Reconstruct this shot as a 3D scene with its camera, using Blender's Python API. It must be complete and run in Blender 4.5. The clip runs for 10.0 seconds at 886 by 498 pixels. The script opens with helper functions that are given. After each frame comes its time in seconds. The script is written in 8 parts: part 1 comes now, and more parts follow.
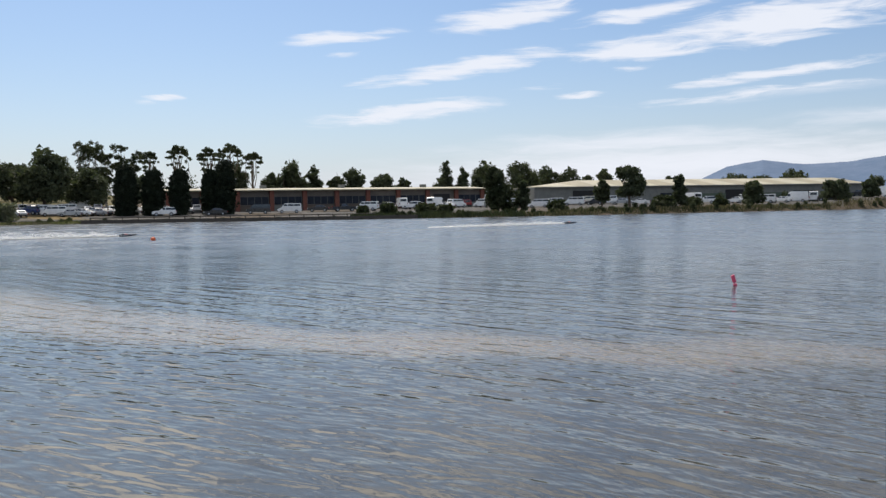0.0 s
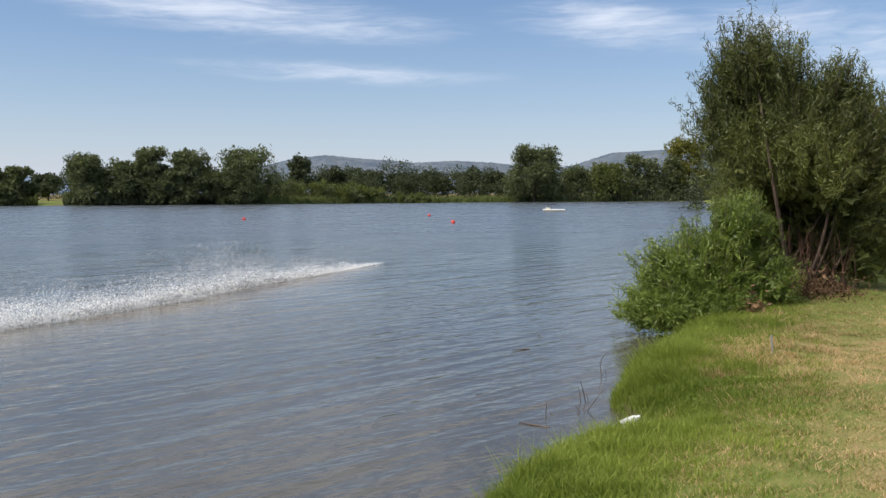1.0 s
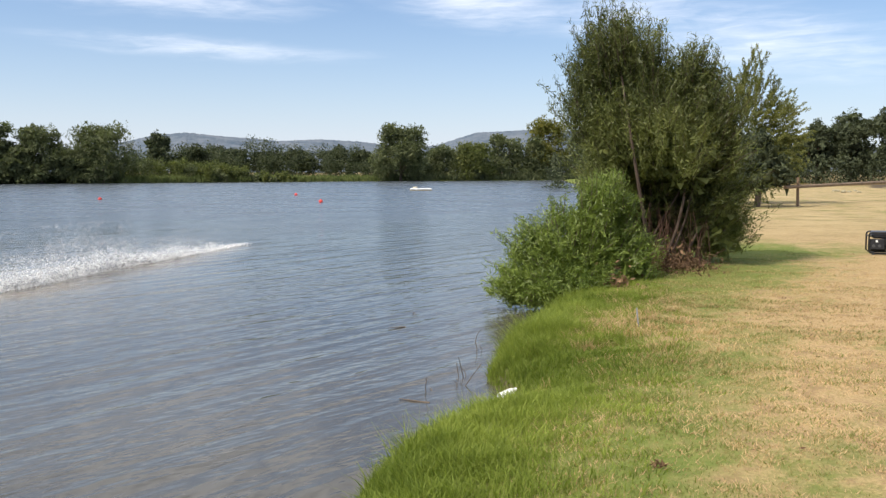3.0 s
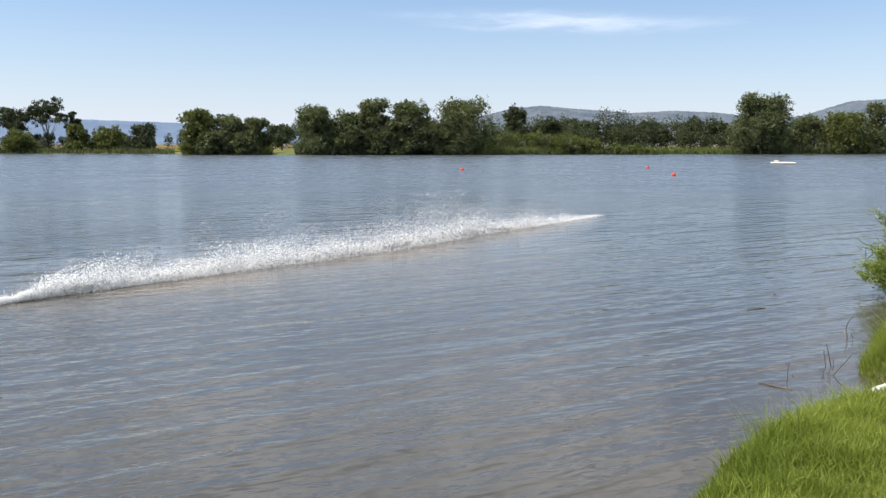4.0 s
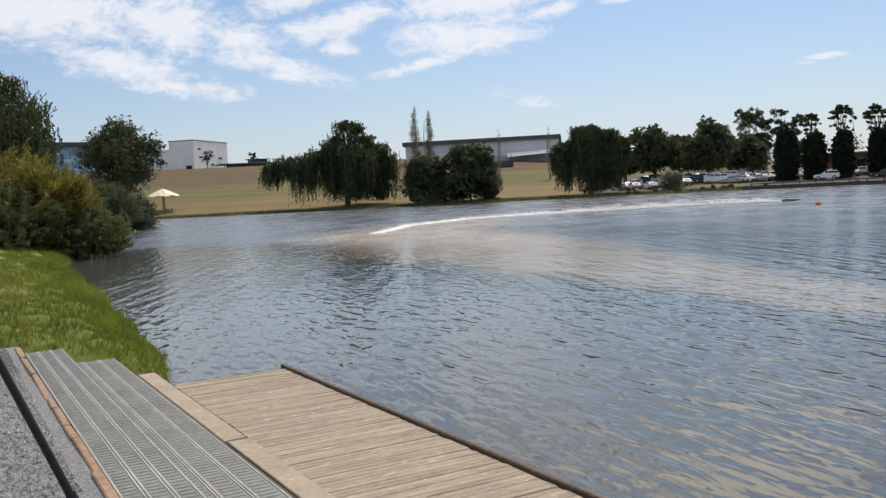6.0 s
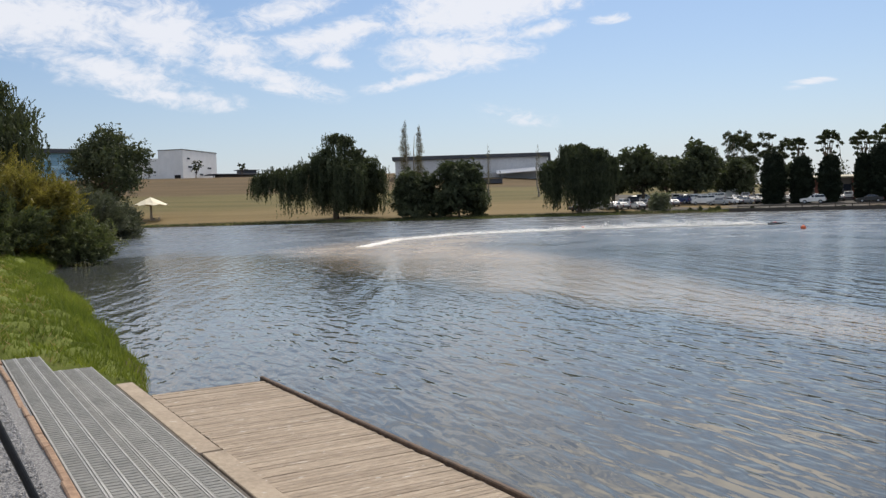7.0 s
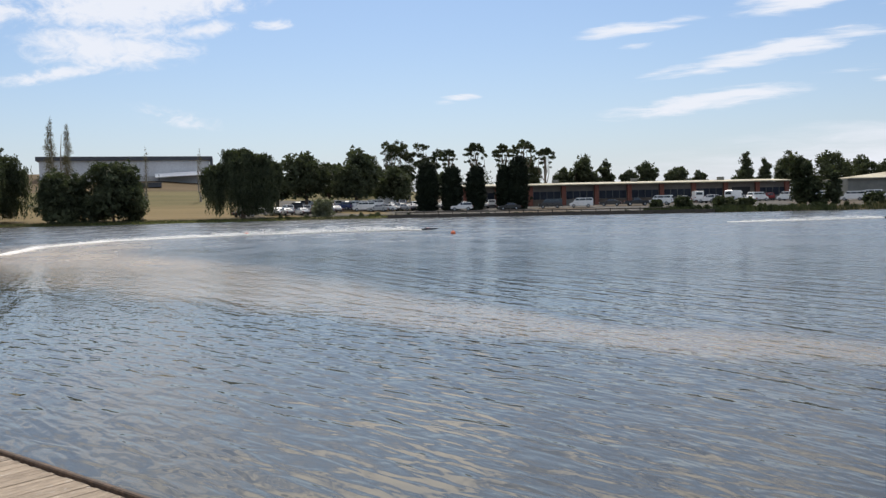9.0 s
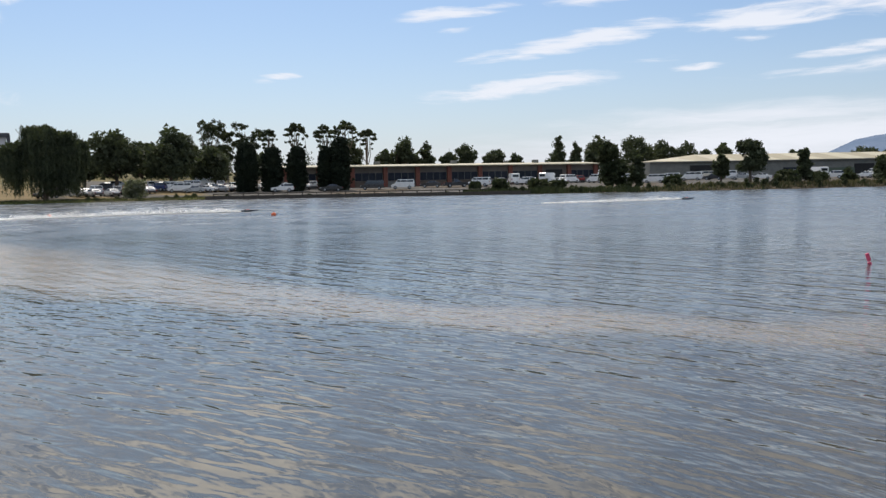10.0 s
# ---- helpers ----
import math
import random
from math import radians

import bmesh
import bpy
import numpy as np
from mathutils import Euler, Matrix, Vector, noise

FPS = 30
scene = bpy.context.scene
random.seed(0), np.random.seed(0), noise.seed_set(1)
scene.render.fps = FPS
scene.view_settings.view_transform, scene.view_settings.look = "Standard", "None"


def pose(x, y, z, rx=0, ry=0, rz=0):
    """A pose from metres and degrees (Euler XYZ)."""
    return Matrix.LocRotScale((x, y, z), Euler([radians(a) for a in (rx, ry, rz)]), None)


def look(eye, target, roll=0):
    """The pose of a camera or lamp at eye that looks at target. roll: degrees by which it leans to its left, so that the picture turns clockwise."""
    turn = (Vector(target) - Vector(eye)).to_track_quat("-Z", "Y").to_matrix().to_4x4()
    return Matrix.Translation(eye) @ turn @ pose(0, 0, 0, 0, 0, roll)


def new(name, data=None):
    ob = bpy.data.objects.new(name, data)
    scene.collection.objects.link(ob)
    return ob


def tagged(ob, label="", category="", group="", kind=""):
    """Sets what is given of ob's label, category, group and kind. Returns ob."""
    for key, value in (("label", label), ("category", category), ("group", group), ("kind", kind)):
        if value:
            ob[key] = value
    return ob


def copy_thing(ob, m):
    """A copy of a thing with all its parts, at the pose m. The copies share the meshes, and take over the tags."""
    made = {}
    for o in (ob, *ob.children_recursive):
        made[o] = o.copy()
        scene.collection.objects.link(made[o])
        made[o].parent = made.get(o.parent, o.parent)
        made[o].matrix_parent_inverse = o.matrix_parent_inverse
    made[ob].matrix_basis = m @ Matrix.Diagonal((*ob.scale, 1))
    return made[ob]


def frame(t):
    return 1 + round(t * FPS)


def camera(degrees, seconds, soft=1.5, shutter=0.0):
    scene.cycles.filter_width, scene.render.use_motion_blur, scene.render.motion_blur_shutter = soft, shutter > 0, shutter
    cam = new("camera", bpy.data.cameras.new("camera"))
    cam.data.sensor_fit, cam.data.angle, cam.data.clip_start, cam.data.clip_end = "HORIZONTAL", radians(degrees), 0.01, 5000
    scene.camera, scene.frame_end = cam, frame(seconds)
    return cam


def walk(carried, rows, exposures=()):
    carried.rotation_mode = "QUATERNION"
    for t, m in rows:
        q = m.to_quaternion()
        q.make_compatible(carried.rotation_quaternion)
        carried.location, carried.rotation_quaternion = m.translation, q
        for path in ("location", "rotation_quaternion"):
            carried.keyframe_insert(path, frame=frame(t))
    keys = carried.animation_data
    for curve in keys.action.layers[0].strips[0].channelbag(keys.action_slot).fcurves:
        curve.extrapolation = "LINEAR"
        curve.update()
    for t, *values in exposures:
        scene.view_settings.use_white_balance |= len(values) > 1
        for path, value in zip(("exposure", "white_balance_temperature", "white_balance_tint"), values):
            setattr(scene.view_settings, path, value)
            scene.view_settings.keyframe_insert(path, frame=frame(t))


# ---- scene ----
import colorsys
from collections import namedtuple

# ---------------------------------------------------------------- camera
EYE = 2.05
cam = camera(52.25, 10.0, soft=1.4)
# seconds, x, y, yaw, pitch, roll
PATH = (
    (0.0, 0.315, -0.007, 2.27, -2.83, 0.94), (0.1, 0.352, -0.017, -3.29, -2.67, 0.41),
    (0.2, 0.386, -0.045, -11.22, -2.79, 0.21), (0.3, 0.420, -0.074, -21.6, -2.98, -0.15),
    (0.4, 0.436, -0.100, -33.3, -3.45, -0.15), (0.5, 0.414, -0.107, -45.1, -3.66, -0.04),
    (0.6, 0.374, -0.115, -56.8, -3.72, 0.12), (0.7, 0.337, -0.122, -68.5, -3.50, 0.12),
    (0.8, 0.302, -0.125, -78.7, -3.38, 0.16), (0.9, 0.289, -0.110, -84.55, -3.52, 0.18),
    (1.0, 0.277, -0.102, -88.91, -3.47, 0.18), (1.2, 0.264, -0.085, -93.5, -3.07, -0.11),
    (1.5, 0.255, -0.068, -97.4, -3.40, -0.16), (2.0, 0.248, -0.068, -99.29, -4.43, 0.77),
    (2.2, 0.244, -0.058, -99.6, -4.50, 0.7), (2.7, 0.236, -0.015, -98.9, -4.60, 0.35),
    (3.3, 0.222, 0.040, -94.0, -5.05, -0.15), (3.5, 0.216, 0.053, -90.29, -5.24, -0.25),
    (3.8, 0.197, 0.089, -82.22, -5.84, -0.09), (4.0, 0.176, 0.103, -75.45, -6.54, -0.04),
    (4.2, 0.131, 0.082, -66.44, -7.12, -0.31), (4.3, 0.109, 0.072, -60.84, -7.38, -0.35),
    (4.5, 0.068, 0.053, -46.32, -7.79, -0.43), (4.7, 0.026, 0.035, -28.03, -8.31, 0.70),
    (4.8, 0.004, 0.027, -18.36, -8.41, 1.25), (5.0, -0.010, 0.001, -0.03, -8.00, 2.09),
    (5.2, -0.039, -0.016, 15.69, -7.10, 2.61), (5.3, -0.043, -0.022, 22.19, -6.56, 2.76),
    (5.5, -0.030, -0.023, 31.73, -5.39, 3.24), (5.7, -0.036, -0.035, 37.18, -4.38, 3.10),
    (6.1, -0.020, -0.025, 43.6, -3.4, 3.05), (6.45, 0.0, -0.010, 46.6, -2.95, 2.95),
    (6.8, 0.012, -0.003, 44.63, -2.85, 2.65), (7.0, 0.019, 0.003, 41.56, -2.64, 1.73),
    (7.5, 0.036, 0.018, 34.54, -2.03, 0.26), (8.0, 0.058, 0.006, 31.26, -2.30, 0.70),
    (8.5, 0.080, -0.006, 26.14, -2.54, 1.06), (9.0, 0.114, -0.015, 20.53, -2.83, 1.28),
    (9.5, 0.132, -0.030, 15.76, -3.28, 1.11), (10.0, 0.155, -0.047, 9.30, -4.24, 1.10),
)
walk(cam, [(t, pose(x, y, EYE, 90 + pitch, roll, yaw)) for t, x, y, yaw, pitch, roll in PATH],
     exposures=[(0.0, -0.06, 6500, 10), (0.3, -0.13, 6450, 10), (0.6, -0.13, 6400, 10), (1.0, 0.12, 6400, 10), (1.5, 0.36, 6500, 10), (2.0, 0.38, 6500, 10), (3.5, 0.46, 6550, 10), (4.0, 0.46, 6450, 10),
                (4.5, 0.34, 6500, 10), (5.0, 0.16, 6600, 10), (5.5, -0.04, 6650, 10), (7.0, -0.08, 6650, 10), (10.0, -0.06, 6500, 10)])


# ---------------------------------------------------------------- node helpers
def node(tree, kind, **settings):
    n = tree.nodes.new(kind)
    for key, value in settings.items():
        if key == "blend":
            n.blend_type = value
        elif key == "op":
            n.operation = value
        elif key == "dtype":
            n.data_type = value
    return n


def put(tree, socket, value):
    """Plug a link or set a value."""
    if isinstance(value, bpy.types.NodeSocket):
        tree.links.new(value, socket)
    else:
        socket.default_value = value


def calc(tree, op, a, b=0.0, c=None, clamp=False):
    n = node(tree, "ShaderNodeMath", op=op)
    n.use_clamp = clamp
    put(tree, n.inputs[0], a)
    put(tree, n.inputs[1], b)
    if c is not None:
        put(tree, n.inputs[2], c)
    return n.outputs[0]


def blend(tree, fac, a, b, mode="MIX"):
    n = node(tree, "ShaderNodeMix", dtype="RGBA", blend=mode)
    put(tree, n.inputs[0], fac)
    put(tree, n.inputs[6], a if isinstance(a, bpy.types.NodeSocket) else (*a, 1))
    put(tree, n.inputs[7], b if isinstance(b, bpy.types.NodeSocket) else (*b, 1))
    return n.outputs[2]


def noise_of(tree, vector, scale, detail=4.0, rough=0.55, distortion=0.0):
    n = node(tree, "ShaderNodeTexNoise")
    put(tree, n.inputs["Vector"], vector)
    n.inputs["Scale"].default_value, n.inputs["Detail"].default_value = scale, detail
    n.inputs["Roughness"].default_value, n.inputs["Distortion"].default_value = rough, distortion
    return n.outputs["Fac"]


def ramp(tree, value, low, high):
    """0 below low, 1 above high, smooth between."""
    n = node(tree, "ShaderNodeMapRange")
    n.interpolation_type = "SMOOTHSTEP"
    put(tree, n.inputs[0], value)
    n.inputs[1].default_value, n.inputs[2].default_value = low, high
    return n.outputs[0]


def stretched(tree, vector, scale=(1, 1, 1), turn=0.0, place=(0, 0, 0), kind="POINT"):
    n = node(tree, "ShaderNodeMapping")
    n.vector_type = kind
    put(tree, n.inputs["Vector"], vector)
    n.inputs["Location"].default_value, n.inputs["Scale"].default_value = place, scale
    n.inputs["Rotation"].default_value = (0, 0, radians(turn))
    return n.outputs[0]


# ---------------------------------------------------------------- sky, sun
SUN_TURN, SUN_HEIGHT = 24.0, 52.0   # degrees to the left of +y, degrees up

world = bpy.data.worlds.new("sky")
scene.world = world
world.use_nodes = True
wt = world.node_tree
wt.nodes.clear()
sky = node(wt, "ShaderNodeTexSky")
sky.sky_type, sky.sun_disc = "NISHITA", False
sky.sun_elevation, sky.sun_rotation = radians(SUN_HEIGHT), radians(-SUN_TURN)
sky.altitude, sky.air_density, sky.dust_density, sky.ozone_density = 50, 1.0, 1.2, 1.6

way = node(wt, "ShaderNodeTexCoord").outputs["Generated"]
axes = node(wt, "ShaderNodeSeparateXYZ")
put(wt, axes.inputs[0], way)
turn_deg = calc(wt, "MULTIPLY", calc(wt, "ARCTAN2", calc(wt, "MULTIPLY", axes.outputs[0], -1.0), axes.outputs[1]), 57.2958)
up_deg = calc(wt, "MULTIPLY", calc(wt, "ARCSINE", axes.outputs[2]), 57.2958)
flat = node(wt, "ShaderNodeCombineXYZ")
put(wt, flat.inputs[0], turn_deg)
put(wt, flat.inputs[1], up_deg)
flat = flat.outputs[0]
# ragged edges for the clouds
warp = node(wt, "ShaderNodeTexNoise")
put(wt, warp.inputs["Vector"], stretched(wt, flat, (0.16, 0.55, 1)))
warp.inputs["Scale"].default_value, warp.inputs["Detail"].default_value = 1.0, 3.0
shift = node(wt, "ShaderNodeVectorMath", op="MULTIPLY_ADD")
put(wt, shift.inputs[0], warp.outputs["Color"])
shift.inputs[1].default_value, shift.inputs[2].default_value = (2.6, 0.8, 0), (-1.3, -0.4, 0)
moved = node(wt, "ShaderNodeVectorMath", op="ADD")
put(wt, moved.inputs[0], flat)
put(wt, moved.inputs[1], shift.outputs[0])
moved = moved.outputs[0]

Streak = namedtuple("Streak", "a0 e0 a1 e1 thick strength")
# cirrus over the far car park
CIRRUS = [Streak(*s) for s in (
    (2.6, 10.92, -6.2, 12.06, 1.08, 1.15), (12.1, 10.04, 4.9, 10.61, 0.57, 0.90), (7.6, 7.47, -5.9, 9.40, 0.86, 1.05), (-5.5, 9.18, -15.6, 9.47, 1.08, 1.05),
    (-11.7, 9.89, -24.7, 10.71, 1.79, 1.10), (-6.2, 10.80, -14.3, 11.83, 0.65, 1.05), (10.6, 5.26, -1.4, 6.37, 0.72, 1.05), (20.8, 6.37, 17.9, 6.86, 0.36, 0.85),
    (-10.5, 6.76, -24.7, 7.96, 0.50, 0.85), (-8.2, 5.89, -24.7, 6.73, 0.43, 0.65), (-4.3, 6.54, -8.1, 6.76, 0.32, 0.75), (-8.3, 8.05, -11.3, 8.34, 0.36, 0.50),
    (9.7, 9.26, 7.2, 9.46, 0.32, 0.50), (-1.3, 7.07, -6.2, 7.34, 0.32, 0.45))]
# long bands over the hills
BANDS = [Streak(*s) for s in (
    (8.0, 1.6, -32.0, 2.7, 2.2, 0.95), (2.0, 3.3, -22.0, 4.0, 1.1, 0.8), (-18.1, 4.6, -43.6, 5.2, 0.75, 0.85), (-20.0, 3.4, -46.0, 4.0, 0.8, 0.5),
    (-25.9, 8.9, -39.8, 9.1, 0.7, 0.75), (-35.0, 9.1, -56.0, 9.4, 0.8, 0.85), (-12.0, 5.9, -27.0, 6.7, 0.5, 0.5),
    (-64.0, 11.6, -86.0, 10.6, 1.9, 0.62), (-74.0, 10.0, -91.0, 10.2, 1.4, 0.48), (-72.6, 7.9, -93.0, 7.1, 0.9, 0.5),
    (-93.0, 11.0, -106.0, 9.7, 2.0, 0.6), (-102.0, 10.0, -116.0, 9.2, 2.6, 0.48), (-106.0, 9.4, -127.0, 6.0, 3.2, 0.46))]
# broken cloud over the slope
BROKEN = [Streak(*s) for s in (
    (72.0, 12.0, 58.0, 11.0, 3.0, 1.1), (66.0, 9.6, 56.0, 7.4, 1.6, 0.9),
    (62.1, 11.13, 54.7, 10.78, 2.51, 1.10), (61.6, 7.50, 53.7, 6.53, 0.86, 0.95), (56.9, 9.69, 47.9, 7.17, 1.22, 1.00), (54.4, 11.44, 47.2, 13.13, 1.22, 0.90),
    (51.9, 9.97, 44.5, 11.42, 1.22, 1.10), (49.9, 9.56, 46.6, 9.24, 0.79, 0.90), (45.5, 11.39, 31.4, 13.53, 2.22, 1.30), (44.9, 9.49, 36.1, 9.84, 1.86, 1.10),
    (46.6, 7.41, 40.3, 8.62, 0.65, 0.95), (37.8, 10.28, 33.0, 11.16, 0.65, 0.95), (32.0, 11.15, 29.6, 11.18, 0.43, 0.85), (39.6, 6.12, 33.6, 5.06, 0.79, 0.50),
    (58.7, 10.51, 50.3, 9.38, 1.43, 0.90))]


def textured(streaks, grain, middle, amount):
    """Cloud cover with its grain, which fades out with the cloud."""
    base = clouds(streaks)
    near_cloud = calc(wt, "MULTIPLY", base, 3.5, clamp=True)
    return calc(wt, "ADD", base, calc(wt, "MULTIPLY", near_cloud, calc(wt, "MULTIPLY", calc(wt, "SUBTRACT", grain, middle), amount)))


def clouds(streaks):
    total = None
    for s in streaks:
        length = math.hypot(s.a1 - s.a0, s.e1 - s.e0)
        lean = math.degrees(math.atan2(s.e1 - s.e0, s.a1 - s.a0))
        g = node(wt, "ShaderNodeTexGradient")
        g.gradient_type = "SPHERICAL"
        put(wt, g.inputs[0], stretched(wt, moved, (length * 0.70, s.thick * 1.05, 1), lean,
                                       ((s.a0 + s.a1) / 2, (s.e0 + s.e1) / 2, 0), "TEXTURE"))
        v = calc(wt, "MULTIPLY", g.outputs["Fac"], s.strength)
        total = v if total is None else calc(wt, "MAXIMUM", total, v)
    return total


wisps = noise_of(wt, stretched(wt, moved, (0.24, 2.0, 1), 8), 1.0, 7, 0.62, 0.4)
puffs = noise_of(wt, stretched(wt, moved, (0.50, 0.95, 1), -14), 1.0, 8, 0.68, 0.5)
ripples = noise_of(wt, stretched(wt, moved, (1.5, 2.3, 1), 30), 1.0, 3, 0.5, 0.6)
puffs = calc(wt, "ADD", calc(wt, "MULTIPLY", puffs, 0.74), calc(wt, "MULTIPLY", ripples, 0.26))
thin = ramp(wt, textured(CIRRUS, wisps, 0.52, 1.7), 0.14, 0.80)
bands = ramp(wt, textured(BANDS, wisps, 0.50, 0.75), 0.05, 0.95)
broken = ramp(wt, textured(BROKEN, puffs, 0.49, 2.4), 0.10, 0.95)
# scattered cloud goes on overhead
overhead = noise_of(wt, stretched(wt, moved, (0.07, 0.10, 1), 10), 1.0, 6, 0.6, 0.4)
broken_up = noise_of(wt, stretched(wt, moved, (0.22, 0.26, 1), 20), 1.0, 5, 0.6, 0.4)
overhead = calc(wt, "ADD", calc(wt, "MULTIPLY", overhead, 0.5), calc(wt, "MULTIPLY", broken_up, 0.5))
overhead = calc(wt, "MULTIPLY", ramp(wt, overhead, 0.45, 0.515), ramp(wt, up_deg, 13.5, 19.0))
cover = calc(wt, "MAXIMUM", calc(wt, "MAXIMUM", thin, bands), calc(wt, "MAXIMUM", broken, overhead))
cover = calc(wt, "MULTIPLY", cover, 0.92)
haze = calc(wt, "POWER", 2.718, calc(wt, "DIVIDE", calc(wt, "ABSOLUTE", up_deg), -5.0))
sky_tint = blend(wt, 1.0, sky.outputs[0], (0.76, 0.92, 1.10), "MULTIPLY")
hazy = blend(wt, calc(wt, "MULTIPLY", haze, 0.72), sky_tint, (7.9, 8.2, 9.5))
# cloud is brighter and warmer towards the sun
toward = node(wt, "ShaderNodeVectorMath", op="DOT_PRODUCT")
put(wt, toward.inputs[0], way)
toward.inputs[1].default_value = (-math.sin(radians(SUN_TURN)) * math.cos(radians(SUN_HEIGHT)),
                                  math.cos(radians(SUN_TURN)) * math.cos(radians(SUN_HEIGHT)), math.sin(radians(SUN_HEIGHT)))
glare = ramp(wt, toward.outputs["Value"], 0.76, 0.97)
cloudy = blend(wt, cover, hazy, blend(wt, glare, (9.0, 9.3, 10.1), (33.0, 29.5, 25.0)))
back = node(wt, "ShaderNodeBackground")
put(wt, back.inputs[0], cloudy)
back.inputs[1].default_value = 0.10
put(wt, node(wt, "ShaderNodeOutputWorld").inputs[0], back.outputs[0])

sun = new("sun", bpy.data.lights.new("sun", "SUN"))
sun.data.energy, sun.data.angle, sun.data.color = 3.2, radians(0.6), (1.0, 0.94, 0.85)
SUN_DIR = Vector((-math.sin(radians(SUN_TURN)) * math.cos(radians(SUN_HEIGHT)),
                  math.cos(radians(SUN_TURN)) * math.cos(radians(SUN_HEIGHT)), math.sin(radians(SUN_HEIGHT))))
sun.matrix_world = look(SUN_DIR * 50, (0, 0, 0))


# ---------------------------------------------------------------- materials
def surface(name, low, high, scale=4.0, rough=0.7, metal=0.0, bump=0.15, depth=0.02, stains=0.35, spec=0.4,
            by_piece=0.0, stretch=(1, 1, 1), fine=9.0, flecks=0.0):
    """A material whose colour wanders between two tones, with stains at a larger scale and fine relief."""
    m = bpy.data.materials.new(name)
    m.use_nodes = True
    t = m.node_tree
    b = t.nodes["Principled BSDF"]
    at = node(t, "ShaderNodeTexCoord").outputs["Object"]
    if by_piece:
        # each piece is cut from another part of the pattern
        moved_on = node(t, "ShaderNodeVectorMath", op="MULTIPLY_ADD")
        put(t, moved_on.inputs[0], node(t, "ShaderNodeObjectInfo").outputs["Random"])
        moved_on.inputs[1].default_value = (37.0, 53.0, 29.0)
        put(t, moved_on.inputs[2], at)
        at = moved_on.outputs[0]
    at = stretched(t, at, stretch)
    grain = noise_of(t, at, scale * fine, 5, 0.65)
    broad = noise_of(t, at, scale, 4, 0.6)
    fac = ramp(t, calc(t, "ADD", calc(t, "MULTIPLY", grain, 1 - stains), calc(t, "MULTIPLY", broad, stains)), 0.33, 0.67)
    if by_piece:
        rnd = node(t, "ShaderNodeObjectInfo").outputs["Random"]
        fac = calc(t, "ADD", calc(t, "MULTIPLY", fac, 1 - by_piece), calc(t, "MULTIPLY", rnd, by_piece))
    tone = blend(t, fac, low, high)
    if flecks:
        # pale droppings and scuffs, dark damp spots
        spots = ramp(t, noise_of(t, at, scale * 5.0, 2, 0.5, 0.6), 0.66, 0.74)
        tone = blend(t, calc(t, "MULTIPLY", spots, flecks), tone, (0.72, 0.70, 0.66))
        damp = ramp(t, noise_of(t, at, scale * 1.1, 4, 0.7), 0.55, 0.75)
        tone = blend(t, calc(t, "MULTIPLY", damp, 0.45), tone, tuple(c * 0.55 for c in low))
    put(t, b.inputs["Base Color"], tone)
    put(t, b.inputs["Roughness"], calc(t, "ADD", calc(t, "MULTIPLY", broad, 0.25), rough - 0.12, clamp=True))
    b.inputs["Metallic"].default_value = metal
    b.inputs["Specular IOR Level"].default_value = spec
    if bump:
        k = node(t, "ShaderNodeBump")
        k.inputs["Strength"].default_value, k.inputs["Distance"].default_value = bump, depth
        put(t, k.inputs["Height"], grain)
        put(t, b.inputs["Normal"], k.outputs[0])
    return m


def leafy(name, low, high, rough=0.55, through_light=0.3, gloss=0.10):
    """Foliage: every leaf has its own tone, and lets some light through."""
    m = bpy.data.materials.new(name)
    m.use_nodes = True
    t = m.node_tree
    b = t.nodes["Principled BSDF"]
    rnd = node(t, "ShaderNodeNewGeometry").outputs["Random Per Island"]
    patch = noise_of(t, node(t, "ShaderNodeTexCoord").outputs["Object"], 0.45, 3)
    fac = calc(t, "ADD", calc(t, "MULTIPLY", rnd, 0.5), calc(t, "MULTIPLY", ramp(t, patch, 0.35, 0.65), 0.5))
    tone = blend(t, fac, low, high)
    put(t, b.inputs["Base Color"], tone)
    b.inputs["Roughness"].default_value, b.inputs["Specular IOR Level"].default_value = rough, gloss
    tl = node(t, "ShaderNodeBsdfTranslucent")
    put(t, tl.inputs[0], blend(t, 1.0, tone, (1.15, 1.25, 0.7), "MULTIPLY"))
    mix = node(t, "ShaderNodeMixShader")
    mix.inputs[0].default_value = through_light
    put(t, mix.inputs[1], b.outputs[0])
    put(t, mix.inputs[2], tl.outputs[0])
    put(t, t.nodes["Material Output"].inputs[0], mix.outputs[0])
    return m


def paint(name, tone, rough=0.3, metal=0.0, coat=0.5):
    """Painted sheet metal with dust and small dents."""
    m = surface(name, tuple(c * 0.86 for c in tone), tone, 2.0, rough, metal, 0.03, 0.01, 0.6, 0.5)
    m.node_tree.nodes["Principled BSDF"].inputs["Coat Weight"].default_value = coat
    return m


def glass_dark(name, tone=(0.02, 0.024, 0.028)):
    return surface(name, tone, tuple(c * 1.6 for c in tone), 1.2, 0.14, 0.0, 0.0, 0.01, 0.7, 0.9)


